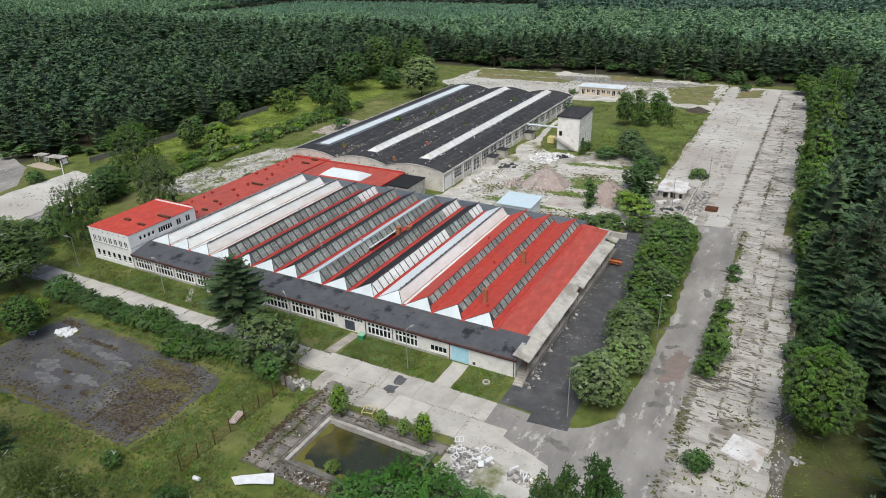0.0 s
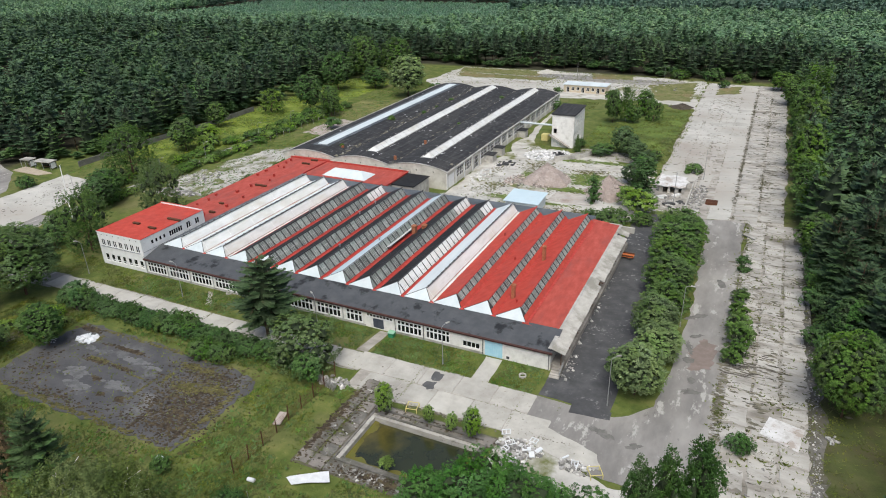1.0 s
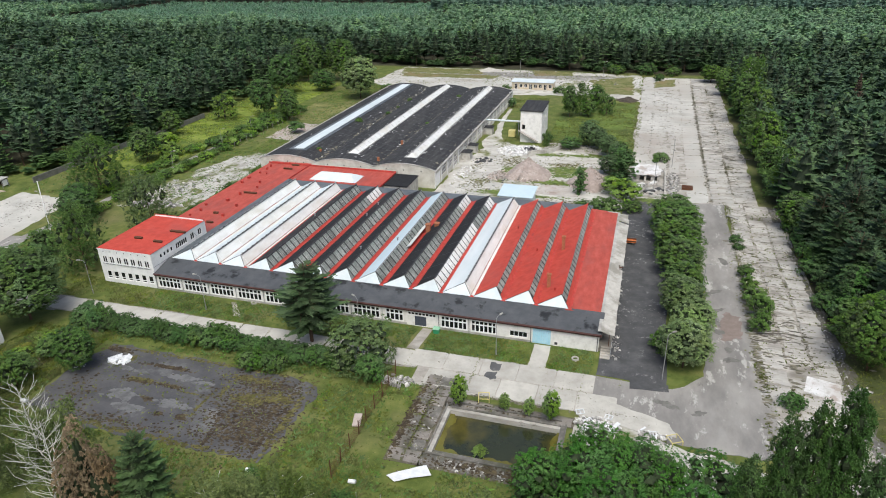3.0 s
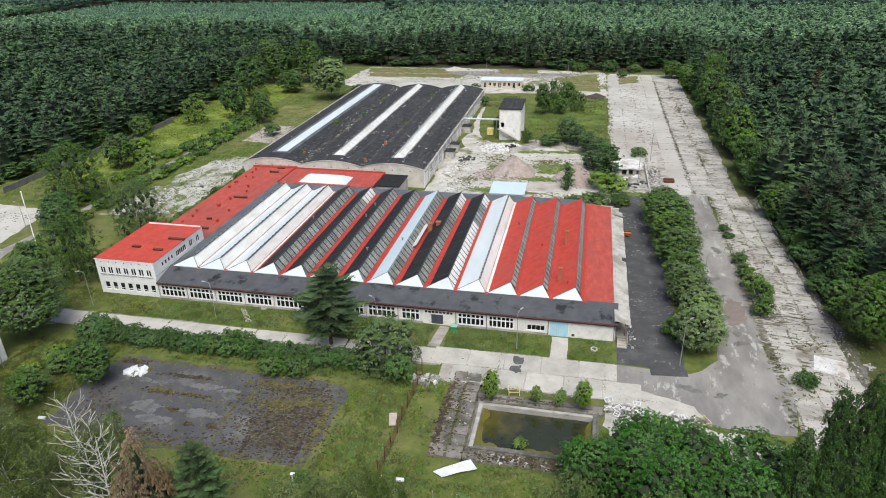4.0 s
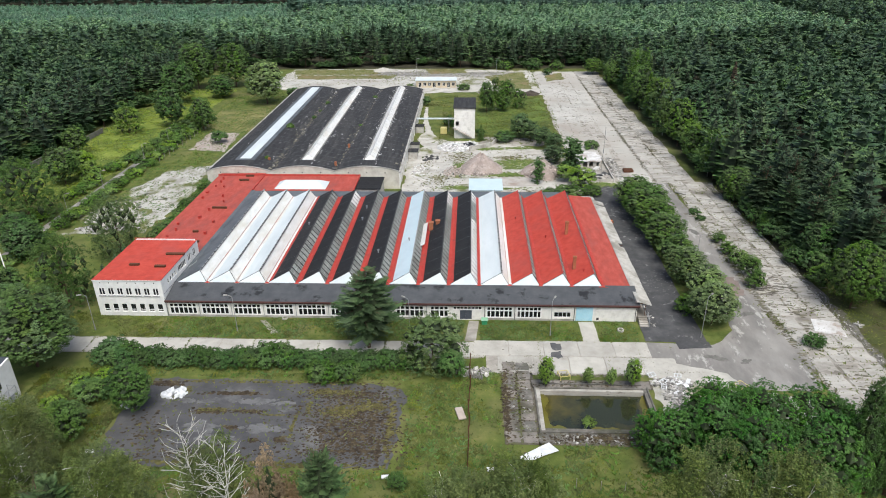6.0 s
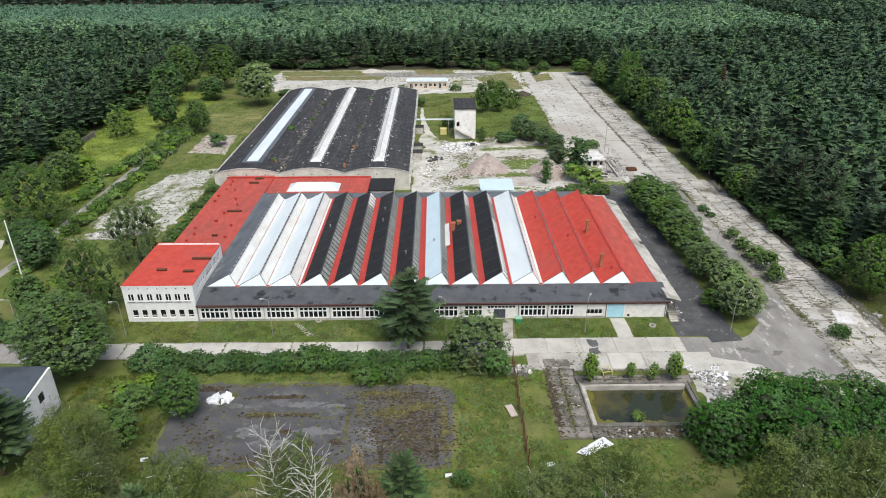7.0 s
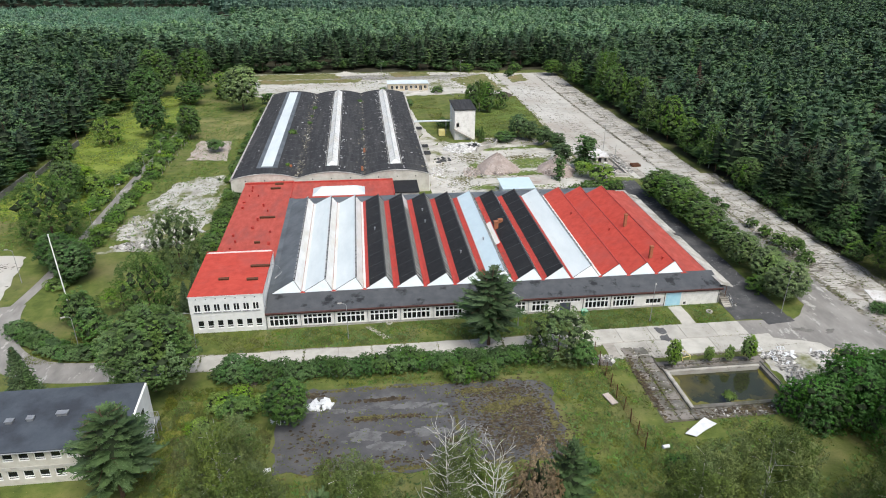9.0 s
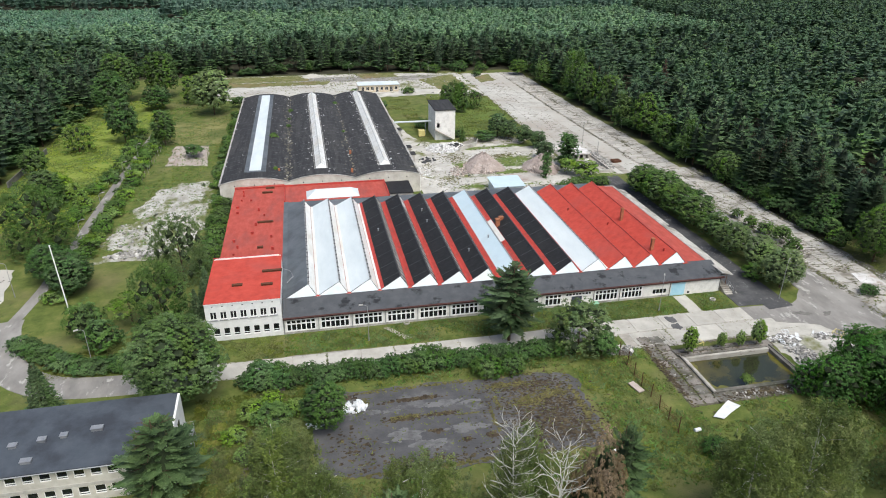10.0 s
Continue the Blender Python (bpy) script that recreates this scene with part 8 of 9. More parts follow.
def tree(kind, x, y, h, width, label, category="tree", leaf="", var=0, name="tree", group="", turn=None, sink=0.0):
    if kind == "shrub" and width > 1.45 * h:
        kind = "mound"
    span = h + 0.1 * width if kind == "mound" else 0.5 * (h + width)
    goal = 0.12 if y < -25 else 0.15 if y < 30 and x > -25 else 0.19 if y < 70 and x > -64 else 0.32
    step = round(2 * math.log2(goal * 10 / span / BASE_LEAF[kind]))
    tm, cm, lf, bark = tree_meshes(kind, var, max(-4, min(4, step)))
    base = {"round": 7.6, "shrub": 9.0, "mound": 18.0, "robinia": 10.0, "willow": 7.6, "birch": 5.5, "dead": 6.2, "pine": 6.4, "spruce": 5.4, "column": 2.6, "sparse": 6.4}[kind]
    e = empty(name, (x, y, rise(x, y) - sink), label, category, group)
    s = width / base
    e.scale = (s, s, h / 10.0)
    e.rotation_euler = (0, 0, turn if turn is not None else (x * 12.9 + y * 7.3) % 6.28)
    t = new("trunk", skinned(tm, M[bark]))
    t.parent = e
    if cm:
        c = new("crown", skinned(cm, M[leaf or lf]))
        c.parent = e
    return e


# by the front road
tree("pine", 39.8, -9.6, 16.2, 12.4, "tall spreading pine beside the front road", var=0)
tree("robinia", 51.2, -14.2, 9.4, 11.5, "broad leafy tree with grey-green foliage at the hedge's end", leaf="l_willow", var=0)
tree("shrub", 54.2, -17.6, 5.6, 5.0, "dark shrub at the meadow's corner", "shrub", "l_dark", 1, "shrub")
tree("round", -15.4, -16.6, 14.8, 15.8, "large round dark-green lime tree at the bend", leaf="l_lime", var=0)
tree("round", 6.3, -27.4, 8.3, 7.0, "dense rounded dark bush at the asphalt's corner", "tree", var=1)
tree("shrub", 33.4, -18.4, 3.2, 6.0, "light green shrub at the edge of the asphalt", "shrub", "l_mid", 0, "shrub")
tree("shrub", 37.6, -18.6, 3.4, 5.0, "light green shrub at the edge of the asphalt", "shrub", "l_mid", 2, "shrub")
for k in range(24):
    x = -5.0 + 2.3 * k
    bump_up = 1.5 if k in (1, 2, 12, 13) else 0.0
    tree("shrub", x, -14.7 + 0.3 * math.sin(k * 2.1), 2.7 + 0.4 * math.sin(k * 1.9) + bump_up, 5.0 + bump_up, "unclipped dense green hedge along the front road", "hedge", "l_dark" if k not in (12, 13) else "l_mid", k % 3, "hedge_shrub", "hedge along the road")
for x, y, h in ((69.4, -19.9, 5.6), (76.2, -19.2, 3.4), (79.8, -19.3, 3.3), (83.0, -19.6, 5.3)):
    tree("round", x, y, h, h * 0.5, "young willow growing on the pond's rim", "young tree", "l_light", 0, "sapling", "saplings at the pond")
tree("shrub", 74.8, -29.0, 1.5, 2.2, "small weed clump on the pond wall", "shrub", "l_light", 1, "shrub")
# thicket right of the pond
for k, (x, y, h, w) in enumerate(((89.5, -36.5, 11.5, 10), (96.0, -37.5, 13.0, 11), (102.6, -36.0, 12.0, 10), (92.8, -42.5, 13.5, 10), (100.0, -43, 13.0, 10), (86.8, -33.6, 7.5, 6.5), (107.5, -33, 8.0, 7), (97, -31, 7.5, 7), (84.4, -36.4, 8.6, 8), (90.6, -33.4, 11.8, 9), (94.4, -34.4, 11.4, 9), (82.6, -33.0, 5.4, 5.4))):
    tree("robinia", x, y, h, w, "dense bright-green robinia of the thicket by the pond", "tree", "l_robinia", k % 3, "tree", "thicket by the pond")
for k, (x, y, h, w) in enumerate(((112.2, -41.6, 28.4, 4.9), (109.8, -41.8, 26.8, 4.7), (107.6, -41.4, 24.4, 4.4), (104.8, -42.0, 19.5, 4.0), (114.8, -42.8, 22, 4.4))):
    tree("column", x, y, h * 0.9, w, "tall dark poplar with upright branches", "tree", "l_dark", k % 2, "tree", "poplars")
tree("shrub", 84.5, -36.4, 2.6, 6, "low bramble mound beside the pond", "shrub", "l_dark", 2, "shrub")
# foreground birches
for k, (kind, x, y, h, w, lf, lab) in enumerate((
        ("dead", 27.0, -52.6, 18.6, 8.0, "", "half-dead birch with bare white branches"), ("birch", 28.4, -51.0, 15.6, 9.0, "l_birch", "birch with thin grey-green foliage"), ("dead", 31.6, -54.3, 17.2, 8.0, "", "dead white birch with bare branches"),
        ("shrub", 36.0, -54.9, 18.6, 7.0, "l_brown", "tree with withered brown leaves"), ("pine", 40.4, -51.4, 16.0, 7.4, "l_pine", "dark young pine beside a withered tree"),
        ("birch", 62.6, -57.0, 20.0, 12, "l_birch", "tall birch with thin grey-green foliage"), ("birch", 54.9, -57.1, 17.6, 12, "l_birch", "tall birch with thin grey-green foliage"),
        ("birch", 80.7, -57.4, 21.6, 12.5, "l_birch", "tall birch with thin grey-green foliage"), ("birch", 90.3, -55.7, 19.4, 12, "l_birch", "tall birch with thin grey-green foliage"),
        ("birch", 16.1, -52.8, 16.2, 11, "l_birch", "tall birch with thin grey-green foliage"),
        ("pine", 12.4, -56.8, 16.0, 8, "l_pine", "dark pine among tall birches"), ("birch", 5.4, -51.5, 15.0, 9, "l_birch", "tall birch with thin grey-green foliage"),
        ("birch", 0.6, -44.6, 16.2, 11, "l_birch", "birch beside the muddy track"), ("shrub", -0.4, -33.5, 6.5, 7, "l_mid", "leafy shrub beside the muddy track"),
        ("shrub", -1.2, -25.0, 4.2, 5.5, "l_mid", "leafy shrub beside the muddy track"), ("pine", -13.8, -38.8, 15.2, 11.4, "l_pine", "large dark tree before the lower building"),
        ("shrub", -30.0, -42.0, 5.2, 6.5, "l_mid", "shrub under the lower building's windows"))):
    tree(kind, x, y, h, w, lab, "tree", lf, k % 3)
for k, (x, y, h, w) in enumerate(((-4.4, -22.6, 3.2, 4.4), (-1.6, -20.2, 2.6, 4.0), (2.0, -22.4, 2.4, 3.6), (-6.8, -27.0, 1.6, 4.0), (-4.6, -31.5, 2.0, 3.6))):
    tree("shrub", x, y, h, w, "yellow-green shrub beside the muddy track", "shrub", "l_light", k % 3, "shrub", "shrubs by the track")
tree("shrub", 47.8, -41.5, 2.2, 3.0, "small shrub at the asphalt's corner", "shrub", "l_mid", 0, "shrub")
tree("shrub", 60.5, -43, 2.6, 4.5, "small shrub in the meadow", "shrub", "l_dark", 1, "shrub")
tree("shrub", 64.5, -44.5, 2.4, 4.0, "small shrub in the meadow", "shrub", "l_dark", 2, "shrub")
# island between yard and lane
for k, (kind, x, y, h, w, lf) in enumerate((("round", 101.4, -1.0, 9.2, 8.8, "l_silver"), ("round", 103.0, 8.8, 7.6, 7.8, "l_silver"), ("round", 101.2, 15.8, 8.0, 8.4, "l_willow"), ("shrub", 101.6, 24.4, 7.4, 9.0, "l_mid"),
                                            ("round", 101.2, 32.0, 8.2, 10.0, "l_mid"), ("round", 101.0, 40.0, 8.8, 11.0, "l_bright"), ("round", 100.8, 48.5, 9.6, 12.0, "l_mid"), ("round", 99.8, 56.6, 8.6, 11.0, "l_bright"), ("shrub", 101.8, 62.0, 5.0, 7.0, "l_bright"), ("shrub", 98.6, 4.4, 3.6, 5.0, "l_bright"))):
    tree(kind, x, y, h, w, "grey-green willow between yard and lane" if lf in ("l_silver", "l_willow") else "dense green tree between yard and lane", "tree", lf, k % 3, "tree", "island trees", sink=0.3)
for k, (x, y, h, w) in enumerate(((114.2, 12, 4.0, 4.0), (114.6, 17, 5.0, 4.6), (114.0, 22, 3.8, 4.2), (113.8, 27.5, 3.0, 3.6), (114.0, 33, 2.6, 3.4), (113.6, 50, 1.6, 3.0), (113.8, 46, 1.4, 2.6), (116.2, -8.4, 2.4, 3.8))):
    tree("shrub", x, y, h, w, "green shrub growing out of the broken strip", "shrub", "l_bright" if k < 5 else "l_dark", k % 3, "shrub", "shrubs on the strip")
tree("round", 128.6, 4.2, 13.6, 10.5, "round fresh-green tree at the wood's edge", "tree", "l_bright", 0)
for k in range(11):
    tree("shrub", 127.2 + 0.9 * math.sin(k * 2.3), 13 + 4.6 * k, 4.6 + 1.2 * math.sin(k * 1.7), 5.6, "dark shrub under the wood's edge", "shrub", "l_dark" if k % 3 else "l_mid", k % 3, "shrub", "shrubs under the wood's edge")
# yard behind
for k, (kind, x, y, h, w, lf, lab) in enumerate((
        ("round", 63.6, 156, 12.0, 6.6, "l_mid", "leafy tree behind the tower"), ("birch", 67.5, 160, 13.5, 6.5, "l_mid", "slender tree behind the tower"), ("round", 72.4, 170, 9.8, 7.0, "l_bright", "rounded tree behind the tower"), ("round", 70.5, 158, 6.6, 6, "l_mid", "small leafy tree behind the tower"), ("willow", 76.8, 163, 8.0, 5.6, "l_bright", "leafy tree behind the tower"),
        ("round", 74.5, 119.5, 8.6, 7.5, "l_pine", "dark conifer in the yard"), ("round", 77.8, 116.5, 7.0, 6.5, "l_pine", "dark conifer in the yard"), ("round", 81.2, 110, 6.6, 6.0, "l_pine", "dark conifer in the yard"), ("round", 84.4, 104, 6.0, 6, "l_pine", "dark conifer in the yard"),
        ("round", 68.8, 116.4, 3.4, 7.5, "l_dark", "low rounded bush on the pad"), ("round", 83.0, 92.5, 5.6, 6.5, "l_pine", "dark conifer beside the heap"), ("column", 87.2, 83, 10.2, 5.6, "l_dark", "dark upright tree beside the ruin"), ("column", 76.6, 74.2, 6.8, 2.6, "l_dark", "slim upright cypress by the heap"),
        ("shrub", 84.6, 76.8, 5.0, 6.5, "l_light", "yellow-green shrub beside the heap"), ("shrub", 88.4, 72.4, 5.8, 8.0, "l_light", "yellow-green shrub beside the ruin"), ("shrub", 84.0, 64.2, 3.4, 8.5, "l_mid", "dense green shrub behind the hall"), ("shrub", 78.8, 63.4, 2.8, 5.5, "l_mid", "dense green shrub behind the hall"), ("shrub", 90.6, 64.8, 3.0, 5.5, "l_mid", "dense green shrub behind the hall"),
        ("shrub", 97.0, 108, 3.0, 5.0, "l_mid", "shrub by the ruin"), ("spruce", 60.9, 117.0, 5.6, 3.6, "l_mid", "small tree by the tower stair"), ("shrub", 50.0, 137, 3.6, 6, "l_dark", "shrub beside the tower"), ("shrub", 60.5, 122, 3.0, 4.0, "l_dark", "shrub beside the tower"), ("shrub", 85.5, 116, 3.6, 4.2, "l_mid", "shrub in the tall grass"), ("shrub", 54.2, 197, 3.0, 6, "l_mid", "shrub beside the low building"), ("shrub", 30, 200, 2.2, 4, "l_mid", "shrub beside the low building"), ("shrub", 95.5, 232, 3.2, 5, "l_dark", "shrub on the concrete"),
        ("shrub", 39.2, 168, 4.0, 3.4, "l_dark", "shrub against the hall"), ("shrub", 101.5, 246, 4.6, 8, "l_mid", "shrub before the wood"), ("shrub", 75, 247, 4.6, 9, "l_mid", "shrub before the wood"), ("shrub", 90, 247.5, 5.6, 10, "l_dark", "shrub before the wood"))):
    tree(kind, x, y, h, w, lab, "tree" if h > 4 else "shrub", lf, k % 3, "tree" if h > 4 else "shrub")
# west side
for k, (kind, x, y, h, w, lf, lab) in enumerate((
        ("round", -28.6, 170.5, 18.2, 16.4, "l_silver", "big round chestnut tree by the long hall"), ("willow", -66.8, 125, 9.5, 9.6, "l_light", "light green young tree in the meadow"), ("round", -40.6, 129, 12.6, 8.5, "l_mid", "slender leafy tree by the path"), ("round", -54.4, 134, 15.0, 11.5, "l_dark", "dark leafy tree in the meadow"),
        ("willow", -54.0, 44.5, 16.4, 15.5, "l_mid", "large drooping tree by the street"), ("willow", -20.4, 24.4, 14.4, 11.0, "l_willow", "broad grey-green birch beside the wing"), ("willow", -20.8, 3.2, 14.6, 10.5, "l_mid", "weeping birch beside the office"), ("spruce", -14.8, 12.0, 7.0, 4.5, "l_pine", "dark conifer against the office"), ("spruce", -14.9, 16.0, 7.4, 4.5, "l_pine", "dark conifer against the office"), ("spruce", -16.0, 8.8, 6.4, 4.2, "l_pine", "dark conifer against the office"),
        ("round", -41.6, 23.6, 9.4, 10, "l_dark", "dark bushy tree by the path"), ("shrub", -34.5, 6.0, 7.6, 7.0, "l_mid", "leafy tree in the bend"), ("shrub", -30.5, 1.2, 6.0, 7.0, "l_dark", "leafy tree in the bend"), ("sparse", -27.6, 9, 6.5, 7, "l_light", "bright green young tree"), ("spruce", -34.2, -17.4, 10.4, 7.5, "l_pine", "ragged dark spruce behind the lower building"),
        ("round", -60.5, 72, 11, 10, "l_mid", "leafy tree at the meadow"), ("shrub", -62, 84, 6.6, 9, "l_light", "light shrubby tree in the meadow"), ("shrub", -56, 78, 5.0, 8, "l_light", "light shrubby tree in the meadow"), ("round", -72, 100, 9.5, 8, "l_mid", "leafy tree at the wood's edge"), ("shrub", -29.6, 113.5, 4.6, 6.4, "l_dark", "dark bush on the gravel court"),
        ("round", -53, 205, 20, 16, "l_mid", "tall leafy tree before the wood"), ("round", -69, 200, 21, 16, "l_mid", "tall leafy tree before the wood"), ("round", -66, 172, 18, 15, "l_dark", "tall dark tree before the wood"), ("robinia", -38.5, 192, 12, 12, "l_light", "light green tree behind the chestnut"), ("round", -52, 182, 10, 12, "l_dark", "dark bushy tree before the wood"), ("shrub", -20, 181, 5, 6, "l_dark", "bush at the hall's corner"),
        ("shrub", -77.6, 26.6, 3.6, 5.6, "l_dark", "dark shrub by the parking area"), ("round", -47.0, 29.5, 8.4, 9.0, "l_dark", "dark leafy tree by the path"))):
    tree(kind, x, y, h, w, lab, "tree" if h > 5 else "shrub", lf, k % 3, "tree" if h > 5 else "shrub")
for k in range(26):
    g = random.Random(k + 60)
    y = 20 + k * 4.9
    for side in (-1, 1):
        if g.random() < 0.08 or (y < 34 and side < 0):
            continue
        tree("shrub", -48.2 + side * g.uniform(3.6, 4.8) + (2 if side < 0 and y > 90 else 0), y + g.uniform(-1.4, 1.4), g.uniform(1.8, 3.3), g.uniform(4.4, 6.4), "overgrown hedge shrub along the path", "hedge", ("l_bright", "l_light", "l_mid")[(k + side) % 3], k % 3, "hedge_shrub", "hedges along the path")
for k in range(11):
    tree("shrub", -16.6 + 0.5 * math.sin(k * 2), 30 + k * 4.6, 2.4 + 0.7 * math.sin(k * 1.7), 5.8, "overgrown hedge shrub against the wing", "hedge", "l_mid", k % 3, "hedge_shrub", "hedge against the wing")
for k in range(16):
    tree("shrub", -19.4 + 0.6 * math.sin(k * 2), 82 + k * 5.6, 2.0 + 0.8 * math.sin(k * 1.3), 4.4, "weedy shrub against the long hall", "shrub", "l_mid", k % 3, "shrub", "shrubs along the hall")
for k in range(12):
    a = k / 11
    x, y = (-25 - 20 * a, -5.2 + 16 * max(0.0, a - 0.35) ** 1.2)
    tree("shrub", x, y, 2.0, 5.0, "clipped green hedge along the curving street", "hedge", "l_dark", k % 3, "hedge_shrub", "hedge along the street")
for x, y, s in ((-3.5, 112, 1.3), (-2.4, 79, 0.7), (0.8, 128, 0.9), (1.5, 150, 1.0), (18.8, 160, 0.9), (1.0, 138, 0.7), (19.2, 118, 0.6)):
    t = ((x + 17.0) / 18.1333) % 1.0
    tree("shrub", x, y, s * 0.9, s * 2.0, "weed clump rooted in the felt roof", "shrub", "l_mid", 0, "shrub", "weeds on the roof").location.z = 4.9 + 1.45 * (1 - (2 * t - 1) ** 2) - 0.1


# ---- woods ----
def merged(tv, tf, xs, ys, zs, sc, hs, rot):
    """One mesh out of many turned and scaled copies of a crown."""
    c, s = np.cos(rot)[:, None], np.sin(rot)[:, None]
    X = (tv[None, :, 0] * c - tv[None, :, 1] * s) * sc[:, None] + xs[:, None]
    Y = (tv[None, :, 0] * s + tv[None, :, 1] * c) * sc[:, None] + ys[:, None]
    Z = tv[None, :, 2] * hs[:, None] + zs[:, None]
    V = np.stack([X, Y, Z], -1).reshape(-1, 3)
    F = (tf[None] + (np.arange(len(xs)) * len(tv))[:, None, None]).reshape(-1, tf.shape[1])
    return V, F


def stem():
    b = Build().tube([(0, 0, 0), (0, 0, 0.85)], [0.028, 0.012], 4)
    f = [q for q in b.f if len(q) == 4]
    return np.array([tuple(p) for p in b.v]), np.array(f)


def in_open(x, y):
    """True where no wood stands."""
    west = np.interp(y, [-80, 24, 38, 46, 60, 75, 95, 125, 160, 200, 250], [-170, -170, -106, -92, -82, -81, -80, -79, -78, -76, -76])
    east = np.interp(y, [-80, -40, 0, 40, 70, 120, 180, 250], [146, 144, 138, 128, 125.5, 124, 123, 121])
    return (y < 252 + 4 * np.sin(x * 0.07)) & (x > west) & (x < east)


def wood(x0, x1, y0, y1, step, lod, name, leaf, hmin, hmax, label, keep=None, trunks=False, seed=1):
    g = np.random.default_rng(seed)
    gx, gy = np.meshgrid(np.arange(x0, x1, step), np.arange(y0, y1, step))
    x, y = gx.ravel() + g.uniform(-0.45, 0.45, gx.size) * step, gy.ravel() + g.uniform(-0.45, 0.45, gx.size) * step
    ok = ~in_open(x, y)
    ok &= g.random(len(x)) > 0.07
    if keep is not None:
        ok &= keep(x, y)
    x, y = x[ok], y[ok]
    shape = ((8, 9, 250, 0.4, (0.1, 0.34)), (6, 8, 70, 0.66, (0.3, 0.5)), (5, 7, 10, 0.95, (0.42, 0.55)), (4, 6, 0, 1.0, (0.2, 0.36)), (11, 15, 640, 0.28, (0.05, 0.22)))[lod]
    V, F, S, off = [], [], [], 0
    shade = g.choice(3, len(x), p=(0.3, 0.5, 0.2))
    var = g.integers(0, 5, len(x))
    patch = 0.5 + 0.5 * np.sin(x * 0.031 + 1.3 * np.sin(y * 0.023)) * np.cos(y * 0.027 + 0.9 * np.sin(x * 0.019))
    h = hmin + (hmax - hmin) * np.clip(0.35 * patch + 0.75 * g.random(len(x)) - 0.05, 0, 1.1)
    w = step * g.uniform(1.1, 1.5, len(x)) * (0.78 + 0.3 * h / hmax)
    zs = np.array([rise(a, b) for a, b in zip(x, y)])
    for k in range(5):
        q = var == k
        tv, tf, heart = pine_crown(*shape, 100 + k + lod * 10)
        a, b = merged(tv, tf, x[q], y[q], zs[q], w[q], h[q], g.uniform(0, 6.28, q.sum()))
        V.append(a)
        F.append(b + off)
        tone = np.repeat(shade[q], len(tf)).reshape(-1, len(tf))
        # lod 0 and 4 cores take the painted shade, the rest the deep tone
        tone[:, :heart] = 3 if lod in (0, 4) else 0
        S.append(tone.ravel())
        off += len(a)
    me = bpy.data.meshes.new(name)
    me.from_pydata(np.concatenate(V), [], np.concatenate(F))
    for tone in ("_deep", "", "_pale"):
        me.materials.append(M[leaf + tone])
    me.materials.append(M["forest_core_shade"])
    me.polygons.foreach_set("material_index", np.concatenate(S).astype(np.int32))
    tagged(new(name, me), label, "forest", "", "stuff")
    if trunks:
        tv, tf = stem()
        a, b = merged(tv, tf, x, y, zs, np.full(len(x), 6.0), h, g.uniform(0, 6.28, len(x)))
        me = bpy.data.meshes.new("forest_trunks")
        me.from_pydata(a, [], b)
        me.materials.append(M["bark"])
        tagged(new("forest_trunks", me), "bare brown pine stems under the canopy", "forest", "", "stuff")
    return len(x)


def mix_at(x, y):
    return np.sin(x * 0.16 + 2 * np.sin(y * 0.09)) * np.cos(y * 0.19 + x * 0.03) > 0.66


def near(x, y):
    return in_open(x + 26, y) | in_open(x - 26, y) | in_open(x, y - 26)


def middle(x, y):
    return (in_open(x + 110, y) | in_open(x - 110, y) | in_open(x, y - 110)) & ~near(x, y)


def young(x, y):
    return (y > 378 + 12 * np.sin(x * 0.05)) & (y < 560) & (x > -420) & (x < -62 - 0.25 * (y - 380) + 10 * np.sin(y * 0.06))


def front(x, y):
    return (x > 100) & (y > -70) & (y < 62) & in_open(x - 17, y)


def planted(x, y):
    return (y > 300 + 14 * np.sin(x * 0.03)) & (x < 300)


wood(-260, 320, 30, 300, 6.8, 0, "forest", "l_forest", 12.5, 20, "dense dark pine wood along the site's edge", lambda x, y: near(x, y) & ~mix_at(x, y) & ~front(x, y), True, 1)
wood(-260, 320, -80, 30, 6.8, 0, "forest", "l_forest", 11, 19.5, "dense dark pine wood beside the old strip", lambda x, y: near(x, y) & ~mix_at(x, y) & (x > 0) & ~front(x, y), True, 2)
wood(-260, 320, -80, 62, 6.8, 4, "forest", "l_edge", 11, 19.5, "dark pines standing close to the old strip", lambda x, y: front(x, y), True, 13)
wood(-260, 320, -80, 300, 6.4, 0, "forest", "l_mixed", 9, 16, "lighter leafy trees mixed into the wood's edge", lambda x, y: near(x, y) & mix_at(x, y) & ((x > 0) | (y > 40)) & ~front(x, y), False, 3)
wood(-130, 180, 20, 290, 4.4, 1, "forest", "l_mixed", 2.5, 6.5, "bushy undergrowth at the wood's edge", lambda x, y: (in_open(x + 9, y) | in_open(x - 9, y) | in_open(x, y - 9)) & ((x > 0) | (y > 36)), False, 12)
wood(-330, 400, 20, 420, 7.0, 1, "forest", "l_forest", 12.5, 20.5, "dense dark pine wood behind its edge", lambda x, y: middle(x, y) & ((x > 0) | (y > 60)) & ~mix_at(x + 40, y) & ~planted(x, y), False, 4)
wood(-330, 400, -80, 420, 6.6, 1, "forest", "l_mixed", 10, 17, "leafy trees scattered in the pine wood", lambda x, y: middle(x, y) & ((x > 0) | (y > 60)) & mix_at(x + 40, y) & ~planted(x, y), False, 10)
wood(120, 330, -80, 20, 6.6, 1, "forest", "l_forest", 11, 19.5, "dense dark pine wood beside the old strip", lambda x, y: middle(x, y) & ~mix_at(x + 40, y), False, 5)
